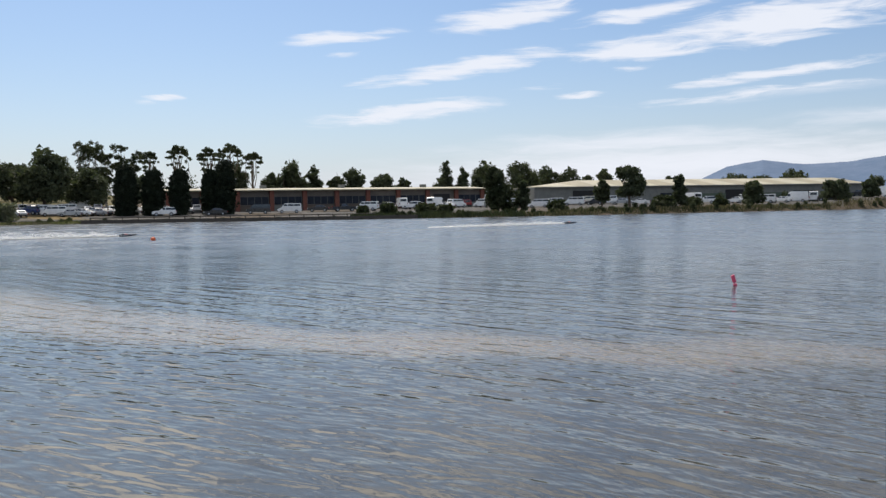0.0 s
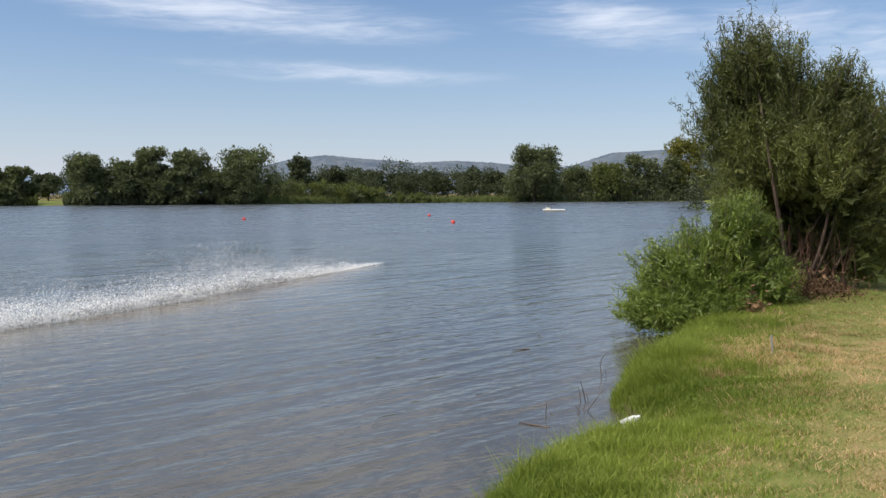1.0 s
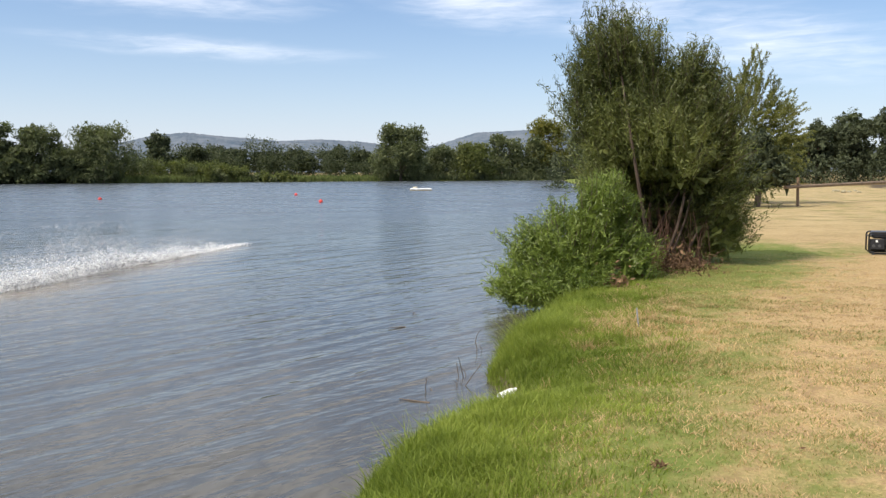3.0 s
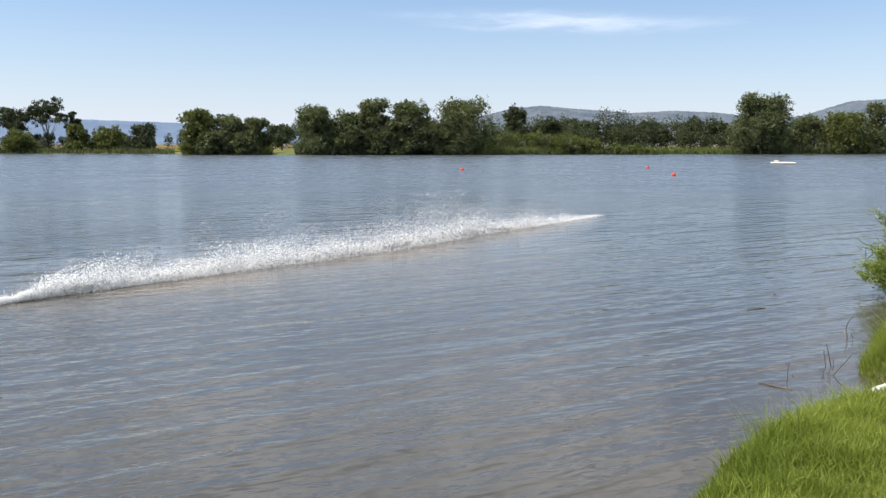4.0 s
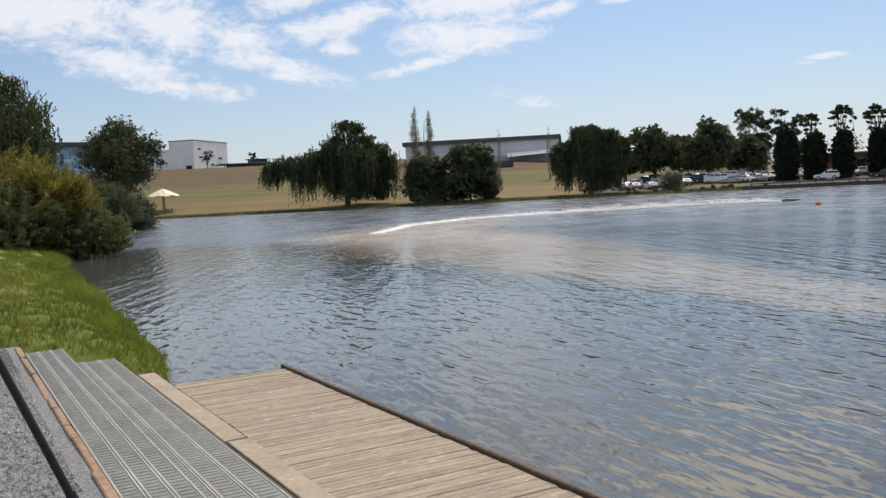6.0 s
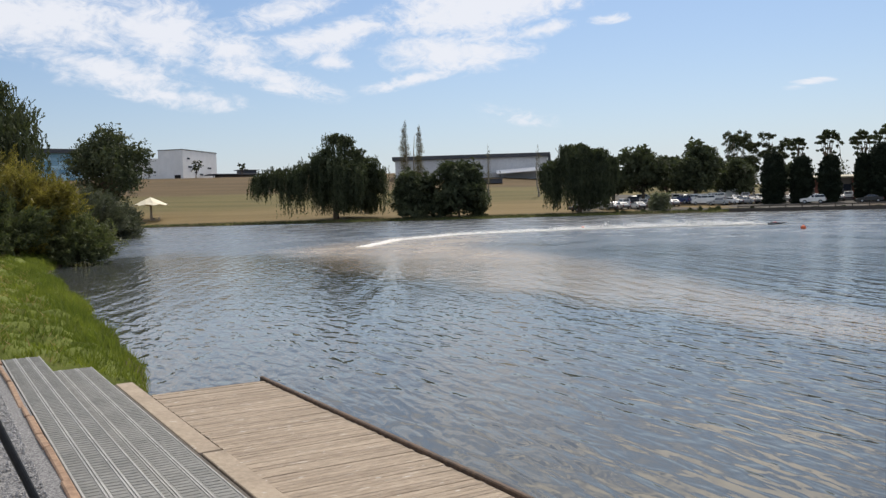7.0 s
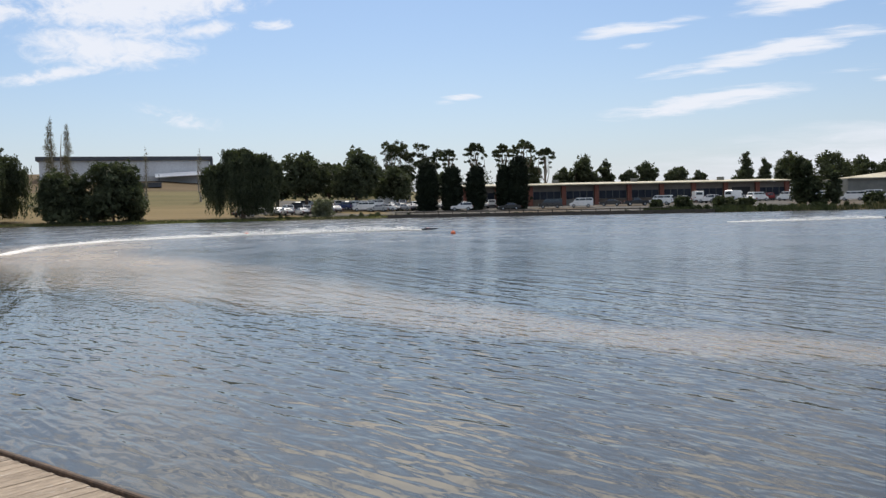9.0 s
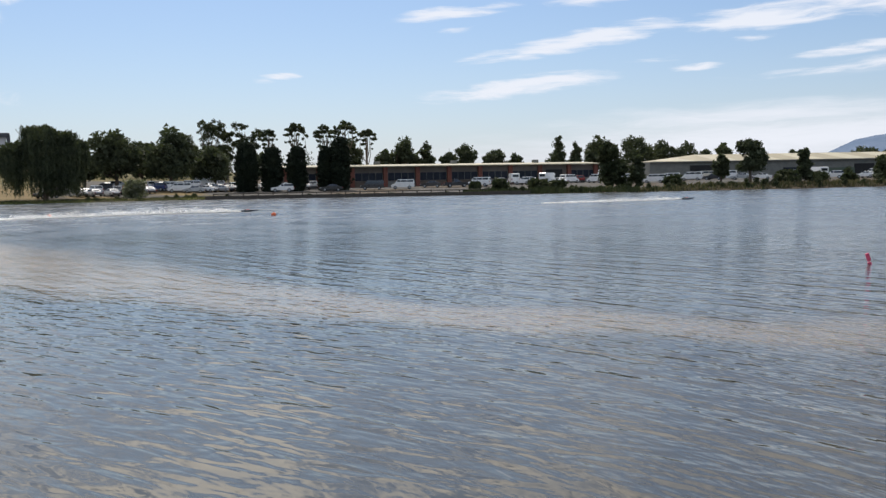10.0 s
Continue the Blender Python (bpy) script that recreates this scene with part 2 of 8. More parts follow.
# water: silt-brown below, sky on top, wind ripples over low swells
water_mat = bpy.data.materials.new("lake_water")
water_mat.use_nodes = True
wn = water_mat.node_tree
wb = wn.nodes["Principled BSDF"]
spot = node(wn, "ShaderNodeTexCoord").outputs["Object"]
silt = noise_of(wn, stretched(wn, spot, (9, 28, 1), 50, kind="TEXTURE"), 1.0, 4, 0.55)
stirred = node(wn, "ShaderNodeAttribute")
stirred.attribute_name = "stirred"
lanes = node(wn, "ShaderNodeSeparateColor")
put(wn, lanes.inputs[0], stirred.outputs["Color"])
trail = calc(wn, "MULTIPLY", lanes.outputs[0], ramp(wn, noise_of(wn, stretched(wn, spot, (1.2, 5, 1), 55, kind="TEXTURE"), 1.0, 3, 0.6), 0.15, 0.45))
still = lanes.outputs[1]
sheltered = lanes.outputs[2]   # behind the near point
bed = blend(wn, ramp(wn, silt, 0.35, 0.7), (0.045, 0.045, 0.040), (0.072, 0.070, 0.060))
bed = blend(wn, still, bed, (0.075, 0.076, 0.066))
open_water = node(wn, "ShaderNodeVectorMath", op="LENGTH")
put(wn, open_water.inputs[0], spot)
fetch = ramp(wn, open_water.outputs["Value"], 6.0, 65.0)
# sky blue missing from the far reflection is put into the bed colour
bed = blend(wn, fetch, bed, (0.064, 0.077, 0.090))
bed = blend(wn, calc(wn, "MULTIPLY", stirred.outputs["Alpha"], 0.7), bed, (0.074, 0.067, 0.052))   # silt over the shallows
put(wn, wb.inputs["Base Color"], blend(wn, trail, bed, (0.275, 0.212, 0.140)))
wb.inputs["IOR"].default_value = 1.33
calm = noise_of(wn, stretched(wn, spot, (7, 24, 1), 60, kind="TEXTURE"), 1.0, 3, 0.5)
# sheltered by the near bank, ruffled by wind further out
flaw = ramp(wn, noise_of(wn, stretched(wn, spot, (3.5, 5.5, 1), 35, kind="TEXTURE"), 1.0, 5, 0.7), 0.36, 0.64)
rough_water = calc(wn, "ADD", calc(wn, "MULTIPLY", calm, 0.10), calc(wn, "ADD", calc(wn, "MULTIPLY", fetch, calc(wn, "ADD", calc(wn, "MULTIPLY", flaw, 0.14), calc(wn, "ADD", calc(wn, "MULTIPLY", sheltered, 0.03), 0.09))), 0.03))
smoother = calc(wn, "SUBTRACT", 1.0, calc(wn, "MULTIPLY", still, 0.85))
put(wn, wb.inputs["Roughness"], calc(wn, "ADD", calc(wn, "MULTIPLY", rough_water, smoother), calc(wn, "MULTIPLY", trail, 0.06)))
swell = noise_of(wn, stretched(wn, spot, (0.36, 2.8, 1), 46, kind="TEXTURE"), 1.0, 1.0, 0.4, 0.25)
ripple = noise_of(wn, stretched(wn, spot, (0.10, 0.28, 1), 40, kind="TEXTURE"), 1.0, 1.5, 0.5, 0.2)
cross = noise_of(wn, stretched(wn, spot, (0.26, 0.72, 1), 74, kind="TEXTURE"), 1.0, 1.0, 0.45, 0.3)
gust = ramp(wn, calm, 0.30, 0.70)
lull = calc(wn, "SUBTRACT", 1.0, calc(wn, "ADD", calc(wn, "MULTIPLY", still, 0.55), calc(wn, "MULTIPLY", trail, 0.4), clamp=True))
lap = noise_of(wn, stretched(wn, spot, (0.20, 0.70, 1), 62, kind="TEXTURE"), 1.0, 1.6, 0.5, 0.4)
height = calc(wn, "ADD", calc(wn, "MULTIPLY", calc(wn, "ADD", calc(wn, "MULTIPLY", swell, calc(wn, "SUBTRACT", 1.12, calc(wn, "MULTIPLY", sheltered, 0.25))), calc(wn, "MULTIPLY", cross, calc(wn, "SUBTRACT", 0.36, calc(wn, "MULTIPLY", sheltered, 0.22)))), lull),
              calc(wn, "ADD", calc(wn, "MULTIPLY", calc(wn, "MULTIPLY", ripple, calc(wn, "SUBTRACT", 0.36, calc(wn, "ADD", calc(wn, "MULTIPLY", still, 0.24), calc(wn, "MULTIPLY", sheltered, 0.16)))), calc(wn, "ADD", gust, 0.45)),
                   calc(wn, "MULTIPLY", calc(wn, "MULTIPLY", lap, still), 0.72)))
wave = node(wn, "ShaderNodeBump")
wave.inputs["Strength"].default_value, wave.inputs["Distance"].default_value = 1.0, 0.046
put(wn, wave.inputs["Height"], height)
put(wn, wb.inputs["Normal"], wave.outputs[0])

# ground: green turf by the water, dry lawn behind, bare earth and a sealed car park, all by one sheet
ground_mat = bpy.data.materials.new("ground_turf")
ground_mat.use_nodes = True
gn = ground_mat.node_tree
gb = gn.nodes["Principled BSDF"]
spot = node(gn, "ShaderNodeTexCoord").outputs["Object"]
zones = node(gn, "ShaderNodeAttribute")
zones.attribute_name = "zones"
zone = node(gn, "ShaderNodeSeparateColor")
put(gn, zone.inputs[0], zones.outputs["Color"])
fine = noise_of(gn, spot, 34.0, 4, 0.7)
tuft = noise_of(gn, spot, 5.0, 5, 0.65)
patch = noise_of(gn, spot, 0.9, 5, 0.6)
far_patch = noise_of(gn, spot, 0.06, 4, 0.6)
dry = ramp(gn, calc(gn, "ADD", zone.outputs[0], calc(gn, "ADD", calc(gn, "MULTIPLY", calc(gn, "SUBTRACT", patch, 0.5), 1.5),
                                                    calc(gn, "MULTIPLY", calc(gn, "SUBTRACT", tuft, 0.5), 1.2))), 0.15, 0.85)
green = blend(gn, tuft, (0.085, 0.115, 0.024), (0.18, 0.205, 0.048))
straw = blend(gn, ramp(gn, fine, 0.30, 0.70), (0.270, 0.172, 0.084), (0.60, 0.415, 0.225))
level = node(gn, "ShaderNodeSeparateXYZ")
put(gn, level.inputs[0], spot)
level = calc(gn, "ADD", level.outputs[2], calc(gn, "MULTIPLY", calc(gn, "SUBTRACT", far_patch, 0.5), 1.1))
meadow = blend(gn, tuft, (0.140, 0.100, 0.042), (0.205, 0.150, 0.068))
meadow = blend(gn, ramp(gn, level, 2.0, 3.6), meadow, blend(gn, tuft, (0.098, 0.084, 0.032), (0.150, 0.122, 0.048)))
meadow = blend(gn, ramp(gn, level, 6.2, 7.2), meadow, blend(gn, tuft, (0.086, 0.058, 0.029), (0.135, 0.092, 0.046)))
straw = blend(gn, calc(gn, "MULTIPLY", ramp(gn, far_patch, 0.38, 0.60), 0.55), straw, (0.27, 0.205, 0.095))
straw = blend(gn, calc(gn, "MULTIPLY", ramp(gn, tuft, 0.50, 0.62), 0.6), straw, (0.215, 0.142, 0.070))
away = node(gn, "ShaderNodeVectorMath", op="LENGTH")
put(gn, away.inputs[0], spot)
mown = blend(gn, ramp(gn, calc(gn, "ADD", calc(gn, "MULTIPLY", fine, 0.5), calc(gn, "MULTIPLY", patch, 0.5)), 0.36, 0.64), (0.215, 0.165, 0.080), (0.40, 0.315, 0.165))
straw = blend(gn, calc(gn, "MULTIPLY", ramp(gn, away.outputs["Value"], 12.0, 34.0), 0.85), straw, mown)
swathe = ramp(gn, noise_of(gn, stretched(gn, spot, (38, 9, 1), 45, kind="TEXTURE"), 1.0, 4, 0.6), 0.38, 0.66)
meadow = blend(gn, calc(gn, "MULTIPLY", swathe, 0.7), meadow, blend(gn, 1.0, meadow, (0.66, 0.70, 0.66), "MULTIPLY"))
straw = blend(gn, zones.outputs["Alpha"], meadow, straw)
turf = blend(gn, dry, green, straw)
earth = blend(gn, tuft, (0.056, 0.043, 0.029), (0.120, 0.091, 0.062))
sealed = blend(gn, fine, (0.060, 0.058, 0.055), (0.115, 0.108, 0.098))
tone = blend(gn, ramp(gn, calc(gn, "ADD", zone.outputs[1], calc(gn, "MULTIPLY", calc(gn, "SUBTRACT", tuft, 0.5), 0.5)), 0.3, 0.7), turf, earth)
tone = blend(gn, ramp(gn, zone.outputs[2], 0.35, 0.65), tone, sealed)
put(gn, gb.inputs["Base Color"], tone)
gb.inputs["Roughness"].default_value, gb.inputs["Specular IOR Level"].default_value = 0.9, 0.15
k = node(gn, "ShaderNodeBump")
k.inputs["Strength"].default_value, k.inputs["Distance"].default_value = 0.6, 0.03
put(gn, k.inputs["Height"], calc(gn, "ADD", fine, tuft))
put(gn, gb.inputs["Normal"], k.outputs[0])

BARK = surface("bark_brown", (0.07, 0.05, 0.035), (0.17, 0.13, 0.095), 6, 0.9, bump=0.5)
BARK_PALE = surface("bark_pale", (0.20, 0.17, 0.13), (0.42, 0.38, 0.32), 5, 0.85, bump=0.4)
LEAF_DARK = leafy("leaves_dark_green", (0.046, 0.057, 0.034), (0.100, 0.115, 0.062), 0.6, 0.2)
LEAF_CYPRESS = leafy("leaves_cypress", (0.015, 0.022, 0.015), (0.032, 0.042, 0.024), 0.7, 0.05)
LEAF_WILLOW = leafy("leaves_willow", (0.060, 0.075, 0.038), (0.160, 0.175, 0.082), 0.5, 0.3)
LEAF_GUM = leafy("leaves_gum", (0.030, 0.042, 0.022), (0.080, 0.090, 0.045), 0.55, 0.2)
LEAF_YELLOW = leafy("leaves_yellowing", (0.085, 0.095, 0.022), (0.22, 0.20, 0.050), 0.55, 0.35)
LEAF_RUST = leafy("leaves_rust", (0.050, 0.030, 0.020), (0.115, 0.066, 0.040), 0.6, 0.2)
LEAF_OLIVE = leafy("leaves_olive", (0.062, 0.078, 0.026), (0.165, 0.178, 0.062), 0.5, 0.4)
LEAF_TIPS = leafy("leaves_willow_tips", (0.085, 0.082, 0.028), (0.36, 0.295, 0.080), 0.5, 0.35)
LEAF_SHRUB = leafy("leaves_fresh_willow", (0.068, 0.100, 0.018), (0.26, 0.325, 0.070), 0.40, 0.30, 0.3)
LEAF_BUSH = leafy("leaves_willow_bush", (0.038, 0.050, 0.015), (0.245, 0.265, 0.082), 0.42, 0.28, 0.25)
LEAF_GREY = leafy("leaves_grey_green", (0.060, 0.070, 0.050), (0.15, 0.155, 0.11), 0.55, 0.25)
LEAF_SILVER = leafy("leaves_silver_green", (0.11, 0.12, 0.08), (0.24, 0.25, 0.17), 0.55, 0.3)
LEAF_POPLAR = leafy("leaves_poplar_dry", (0.085, 0.072, 0.045), (0.19, 0.165, 0.11), 0.6, 0.3)
REED = leafy("reeds", (0.070, 0.095, 0.030), (0.19, 0.215, 0.078), 0.6, 0.3)
GRASS = leafy("grass_blades", (0.088, 0.130, 0.018), (0.30, 0.345, 0.072), 0.5, 0.40)
LAWN = leafy("lawn_blades", (0.115, 0.140, 0.040), (0.27, 0.275, 0.090), 0.55, 0.4)
STRAW = leafy("grass_straw", (0.31, 0.205, 0.105), (0.62, 0.44, 0.245), 0.7, 0.25)


# ---------------------------------------------------------------- mesh helpers
def ray_to(turn, far):
    """Plan position at so many degrees to the left of +y, so far away."""
    return -math.sin(radians(turn)) * far, math.cos(radians(turn)) * far


def raw_mesh(name, verts, faces, material, smooth=False):
    """A mesh from numpy arrays; all faces have the same number of corners."""
    verts, faces = np.asarray(verts, np.float32), np.asarray(faces, np.int32)
    me = bpy.data.meshes.new(name)
    n = faces.shape[1]
    me.vertices.add(len(verts))
    me.vertices.foreach_set("co", verts.ravel())
    me.loops.add(faces.size)
    me.loops.foreach_set("vertex_index", faces.ravel())
    me.polygons.add(len(faces))
    me.polygons.foreach_set("loop_start", np.arange(0, faces.size, n, dtype=np.int32))
    me.polygons.foreach_set("use_smooth", np.full(len(faces), smooth))
    me.update(calc_edges=True)
    me.materials.append(material)
    return me


def part(name, bm, material, parent, label="", smooth=False, at=None):
    """Link a bmesh (or a finished mesh) as one mesh object under a thing or a part."""
    if isinstance(bm, bpy.types.Mesh):
        me = bm
    else:
        me = bpy.data.meshes.new(name)
        if smooth:
            for f in bm.faces:
                f.smooth = True
        bm.to_mesh(me)
        bm.free()
        me.materials.append(material)
    ob = new(name, me)
    ob.parent = parent
    if at is not None:
        ob.matrix_basis = at
    return tagged(ob, label) if label else ob


def thing(name, label, category, at, group="", kind=""):
    ob = new(name)
    ob.empty_display_size = 0.2
    ob.matrix_basis = at
    return tagged(ob, label, category, group, kind)


def block(size, at=(0, 0, 0), bevel=0.0, bm=None, turn=None):
    """A box centred at a point, its edges eased."""
    bm = bm or bmesh.new()
    m = Matrix.Translation(at) @ (turn or Matrix()) @ Matrix.Diagonal((*size, 1))
    made = bmesh.ops.create_cube(bm, size=1, matrix=m)["verts"]
    if bevel:
        edges = list({e for v in made for e in v.link_edges})
        bmesh.ops.bevel(bm, geom=edges, offset=bevel, segments=1, affect="EDGES")
    return bm


def rod(a, b, r0, r1=None, sides=10, bm=None):
    """A round bar from a to b."""
    bm = bm or bmesh.new()
    a, b = Vector(a), Vector(b)
    d = b - a
    m = Matrix.Translation((a + b) / 2) @ d.to_track_quat("Z", "Y").to_matrix().to_4x4()
    bmesh.ops.create_cone(bm, cap_ends=True, segments=sides, radius1=r0, radius2=r0 if r1 is None else r1, depth=d.length, matrix=m)
    return bm


def outline(points, width, bm=None, squeeze=None):
    """A side outline of (x, z) points, drawn across y to the given width; squeeze narrows it with height."""
    bm = bm or bmesh.new()
    rows = []
    for side in (-1, 1):
        rows.append([bm.verts.new((x, side * width / 2 * (squeeze(z) if squeeze else 1), z)) for x, z in points])
    n = len(points)
    bm.faces.new(rows[0])
    bm.faces.new(rows[1][::-1])
    for i in range(n):
        j = (i + 1) % n
        bm.faces.new((rows[0][j], rows[0][i], rows[1][i], rows[1][j]))
    bmesh.ops.recalc_face_normals(bm, faces=bm.faces)
    return bm


def tube_mesh(paths, sides=7):
    """Verts and quads of tapered limbs; each path is a list of (point, radius)."""
    verts, faces = [], []
    for path in paths:
        start = len(verts)
        for i, (p, r) in enumerate(path):
            p = Vector(p)
            q = Vector(path[min(i + 1, len(path) - 1)][0]) - Vector(path[max(i - 1, 0)][0])
            side = q.orthogonal().normalized()
            other = q.normalized().cross(side)
            for j in range(sides):
                w = 2 * math.pi * j / sides
                verts.append(p + (side * math.cos(w) + other * math.sin(w)) * r)
        for i in range(len(path) - 1):
            for j in range(sides):
                a, b = start + i * sides + j, start + i * sides + (j + 1) % sides
                faces.append((a, b, b + sides, a + sides))
    return [tuple(v) for v in verts], faces


def leaf_cloud(points, length, width, rng, droop=0.0, along=None, corners=4):
    """Verts and faces of one diamond leaf at each point; far leaves are plain three-cornered ones."""
    n = len(points)
    a = rng.normal(size=(n, 3))
    if along is not None:
        a = a * 0.45 + along
    a[:, 2] -= droop
    a /= np.linalg.norm(a, axis=1, keepdims=True) + 1e-9
    b = np.cross(a, rng.normal(size=(n, 3)))
    b /= np.linalg.norm(b, axis=1, keepdims=True) + 1e-9
    ln = (length * rng.uniform(0.6, 1.3, (n, 1)))
    wd = (width * rng.uniform(0.7, 1.2, (n, 1)))
    c = np.cross(a, b)
    if corners == 3:
        v = np.stack([points - a * ln / 2 - b * wd / 2, points - a * ln / 2 + b * wd / 2, points + a * ln / 2], 1)
        return v.reshape(-1, 3), np.arange(3 * n).reshape(n, 3)
    v = np.stack([points - a * ln / 2, points + b * wd / 2 + c * wd * 0.12, points + a * ln / 2, points - b * wd / 2 + c * wd * 0.12], 1)
    f = np.arange(4 * n).reshape(n, 4)
    return v.reshape(-1, 3), f


# ---------------------------------------------------------------- the lake's edge
SHORE_NEAR = [(-150, 85.5), (-112, 61.5), (-78, 41.2), (-50, 25.2), (-34, 15.5), (-29, 13.1), (-26.5, 12.7), (-22, 10.5), (-19.5, 9.9), (-16.5, 8.3), (-14.6, 7.8), (-12.6, 6.75), (-11.3, 6.4), (-10.2, 5.8), (-9.1, 5.2),
              (-8.6, 4.4), (-4.5, 3.0), (0.0, 1.5), (2.2, 0.85), (3.8, 0.42), (5.0, 0.02), (5.8, -0.25), (6.4, -0.50), (6.8, -0.76), (7.2, -1.10), (7.9, -1.36), (8.35, -1.64),
              (8.80, -1.60), (9.2, -1.66), (10.2, -2.02), (11.3, -2.52), (12.2, -2.98), (13.0, -3.15), (14.5, -3.7), (20, -5.9), (36, -11.2), (62, -18.8), (102, -30.0), (170, -47.0), (246, -64)]
FAR_TURN = [-104, -98, -92, -86, -80, -74, -68, -64, -60, -57, -50, -42, -34, -27.5, -25.8, -25.2, -22, -16, -10, -4, 2, 8, 14, 20, 27, 34, 42, 50, 57, 59.6]
FAR_DIST = [252, 238, 226, 215, 205, 200, 196, 202, 206, 230, 240, 242, 242, 238, 213, 184, 174, 160, 148, 140, 137, 136, 139, 143, 148, 147, 147, 154, 163, 170]
SHORE_FAR = [ray_to(a, d) for a, d in zip(FAR_TURN, FAR_DIST)]
LAKE = np.array(SHORE_NEAR + SHORE_FAR)


def shore_gap(xy):
    """Distance to the water's edge, positive on land."""
    x, y = xy[:, 0], xy[:, 1]
    best = np.full(len(xy), 1e9)
    inside = np.zeros(len(xy), bool)
    for i in range(len(LAKE)):
        (ax, ay), (bx, by) = LAKE[i], LAKE[(i + 1) % len(LAKE)]
        dx, dy = bx - ax, by - ay
        t = np.clip(((x - ax) * dx + (y - ay) * dy) / (dx * dx + dy * dy), 0, 1)
        best = np.minimum(best, np.hypot(x - ax - t * dx, y - ay - t * dy))
        cross_x = (ay > y) != (by > y)
        if ay != by:
            inside ^= cross_x & (x < (bx - ax) * (y - ay) / (by - ay) + ax)
    return np.where(inside, -best, best)


def waves_2d(xy, size, seed):
    """Cheap smooth randomness over the plan, about -1 to 1."""
    rng = np.random.default_rng(seed)
    out = np.zeros(len(xy))
    for k in range(5):
        w = rng.normal(size=2) / size * (1.0 + 0.7 * k)
        out += np.sin(xy @ w * 6.28 + rng.uniform(0, 6.28)) / (1 + 0.5 * k)
    return out / 2.6


DOCK_U, DOCK_V = np.array((-0.949, 0.316)), np.array((0.316, 0.949))


def land_height(xy):
    gap = shore_gap(xy)
    r = np.hypot(xy[:, 0], xy[:, 1])
    turn = np.degrees(np.arctan2(-xy[:, 0], xy[:, 1]))
    near = r < 100
    bank = np.interp(gap, [-6, -1.5, -0.15, 0.12, 0.5, 1.6, 4, 12, 60], [-1.2, -0.5, -0.1, 0.16, 0.33, 0.47, 0.55, 0.60, 0.75])
    far_bank = np.interp(gap, [-6, -1, 0, 1.2, 5, 12, 40, 150, 900], [-1.2, -0.4, 0, 0.30, 0.42, 0.58, 1.0, 1.8, 3.0])
    z = np.where(near, bank, far_bank)
    # the dry slope behind the willows
    w = np.clip((turn - 14) / 24, 0, 1) * np.clip((140 - turn) / 20, 0, 1)
    slope = np.interp(r, [150, 168, 185, 215, 235, 262, 300, 340, 700], [0.0, 0.4, 1.6, 4.4, 6.1, 8.8, 12.2, 13.3, 14])
    z = z + np.where(gap > 0, w * slope, 0) * np.clip(gap / 15, 0, 1)
    # raised car park in front of the brick building
    w = np.clip((turn + 6) / 4, 0, 1) * np.clip((34 - turn) / 6, 0, 1)
    z = z + np.where((gap > 0) & (r > 100), w * np.interp(r, [148, 156, 170, 200], [0, 0.0, 0.25, 0.4]), 0)
    # bank of the yard behind the point
    w = np.clip((-4 - turn) / 3, 0, 1) * np.clip((turn + 26) / 2, 0, 1)
    z = z + np.where((gap > 0) & (r > 100), w * np.interp(gap, [0, 1, 6, 12], [0, 0.3, 0.65, 0.6]), 0)
    # raised end of the yard
    w = np.clip((-20.5 - turn) / 2, 0, 1) * np.clip((turn + 26.5) / 0.8, 0, 1)
    z = z + np.where((gap > 0) & (r > 100), w * np.interp(gap, [0, 4, 9], [0, 1.0, 1.15]), 0)
    # under steps and landing
    u, v = xy @ DOCK_U, xy @ DOCK_V
    z = np.where((u > -2.2) & (u < 10.6) & (v > 0.5) & (v < 3.4), np.minimum(z, np.interp(v, [0.5, 1.2, 1.8], [0.40, 0.12, -0.3])), z)
    z = z + np.where((xy[:, 0] < -9) & near & (gap > 0.2), waves_2d(xy, 2.6, 13) * 0.20 * np.clip(gap, 0, 1) + 0.10 * np.clip(gap / 2, 0, 1), 0)
    # trodden hollow at the water's edge
    z = z - np.where(gap > 0, 0.23 * np.exp(-((xy[:, 0] - 7.85) ** 2 + (xy[:, 1] + 1.65) ** 2) / 0.36), 0)
    return z + np.where(gap > 0.3, waves_2d(xy, 3.0, 3) * 0.025 * np.clip(gap, 0, 1), 0)


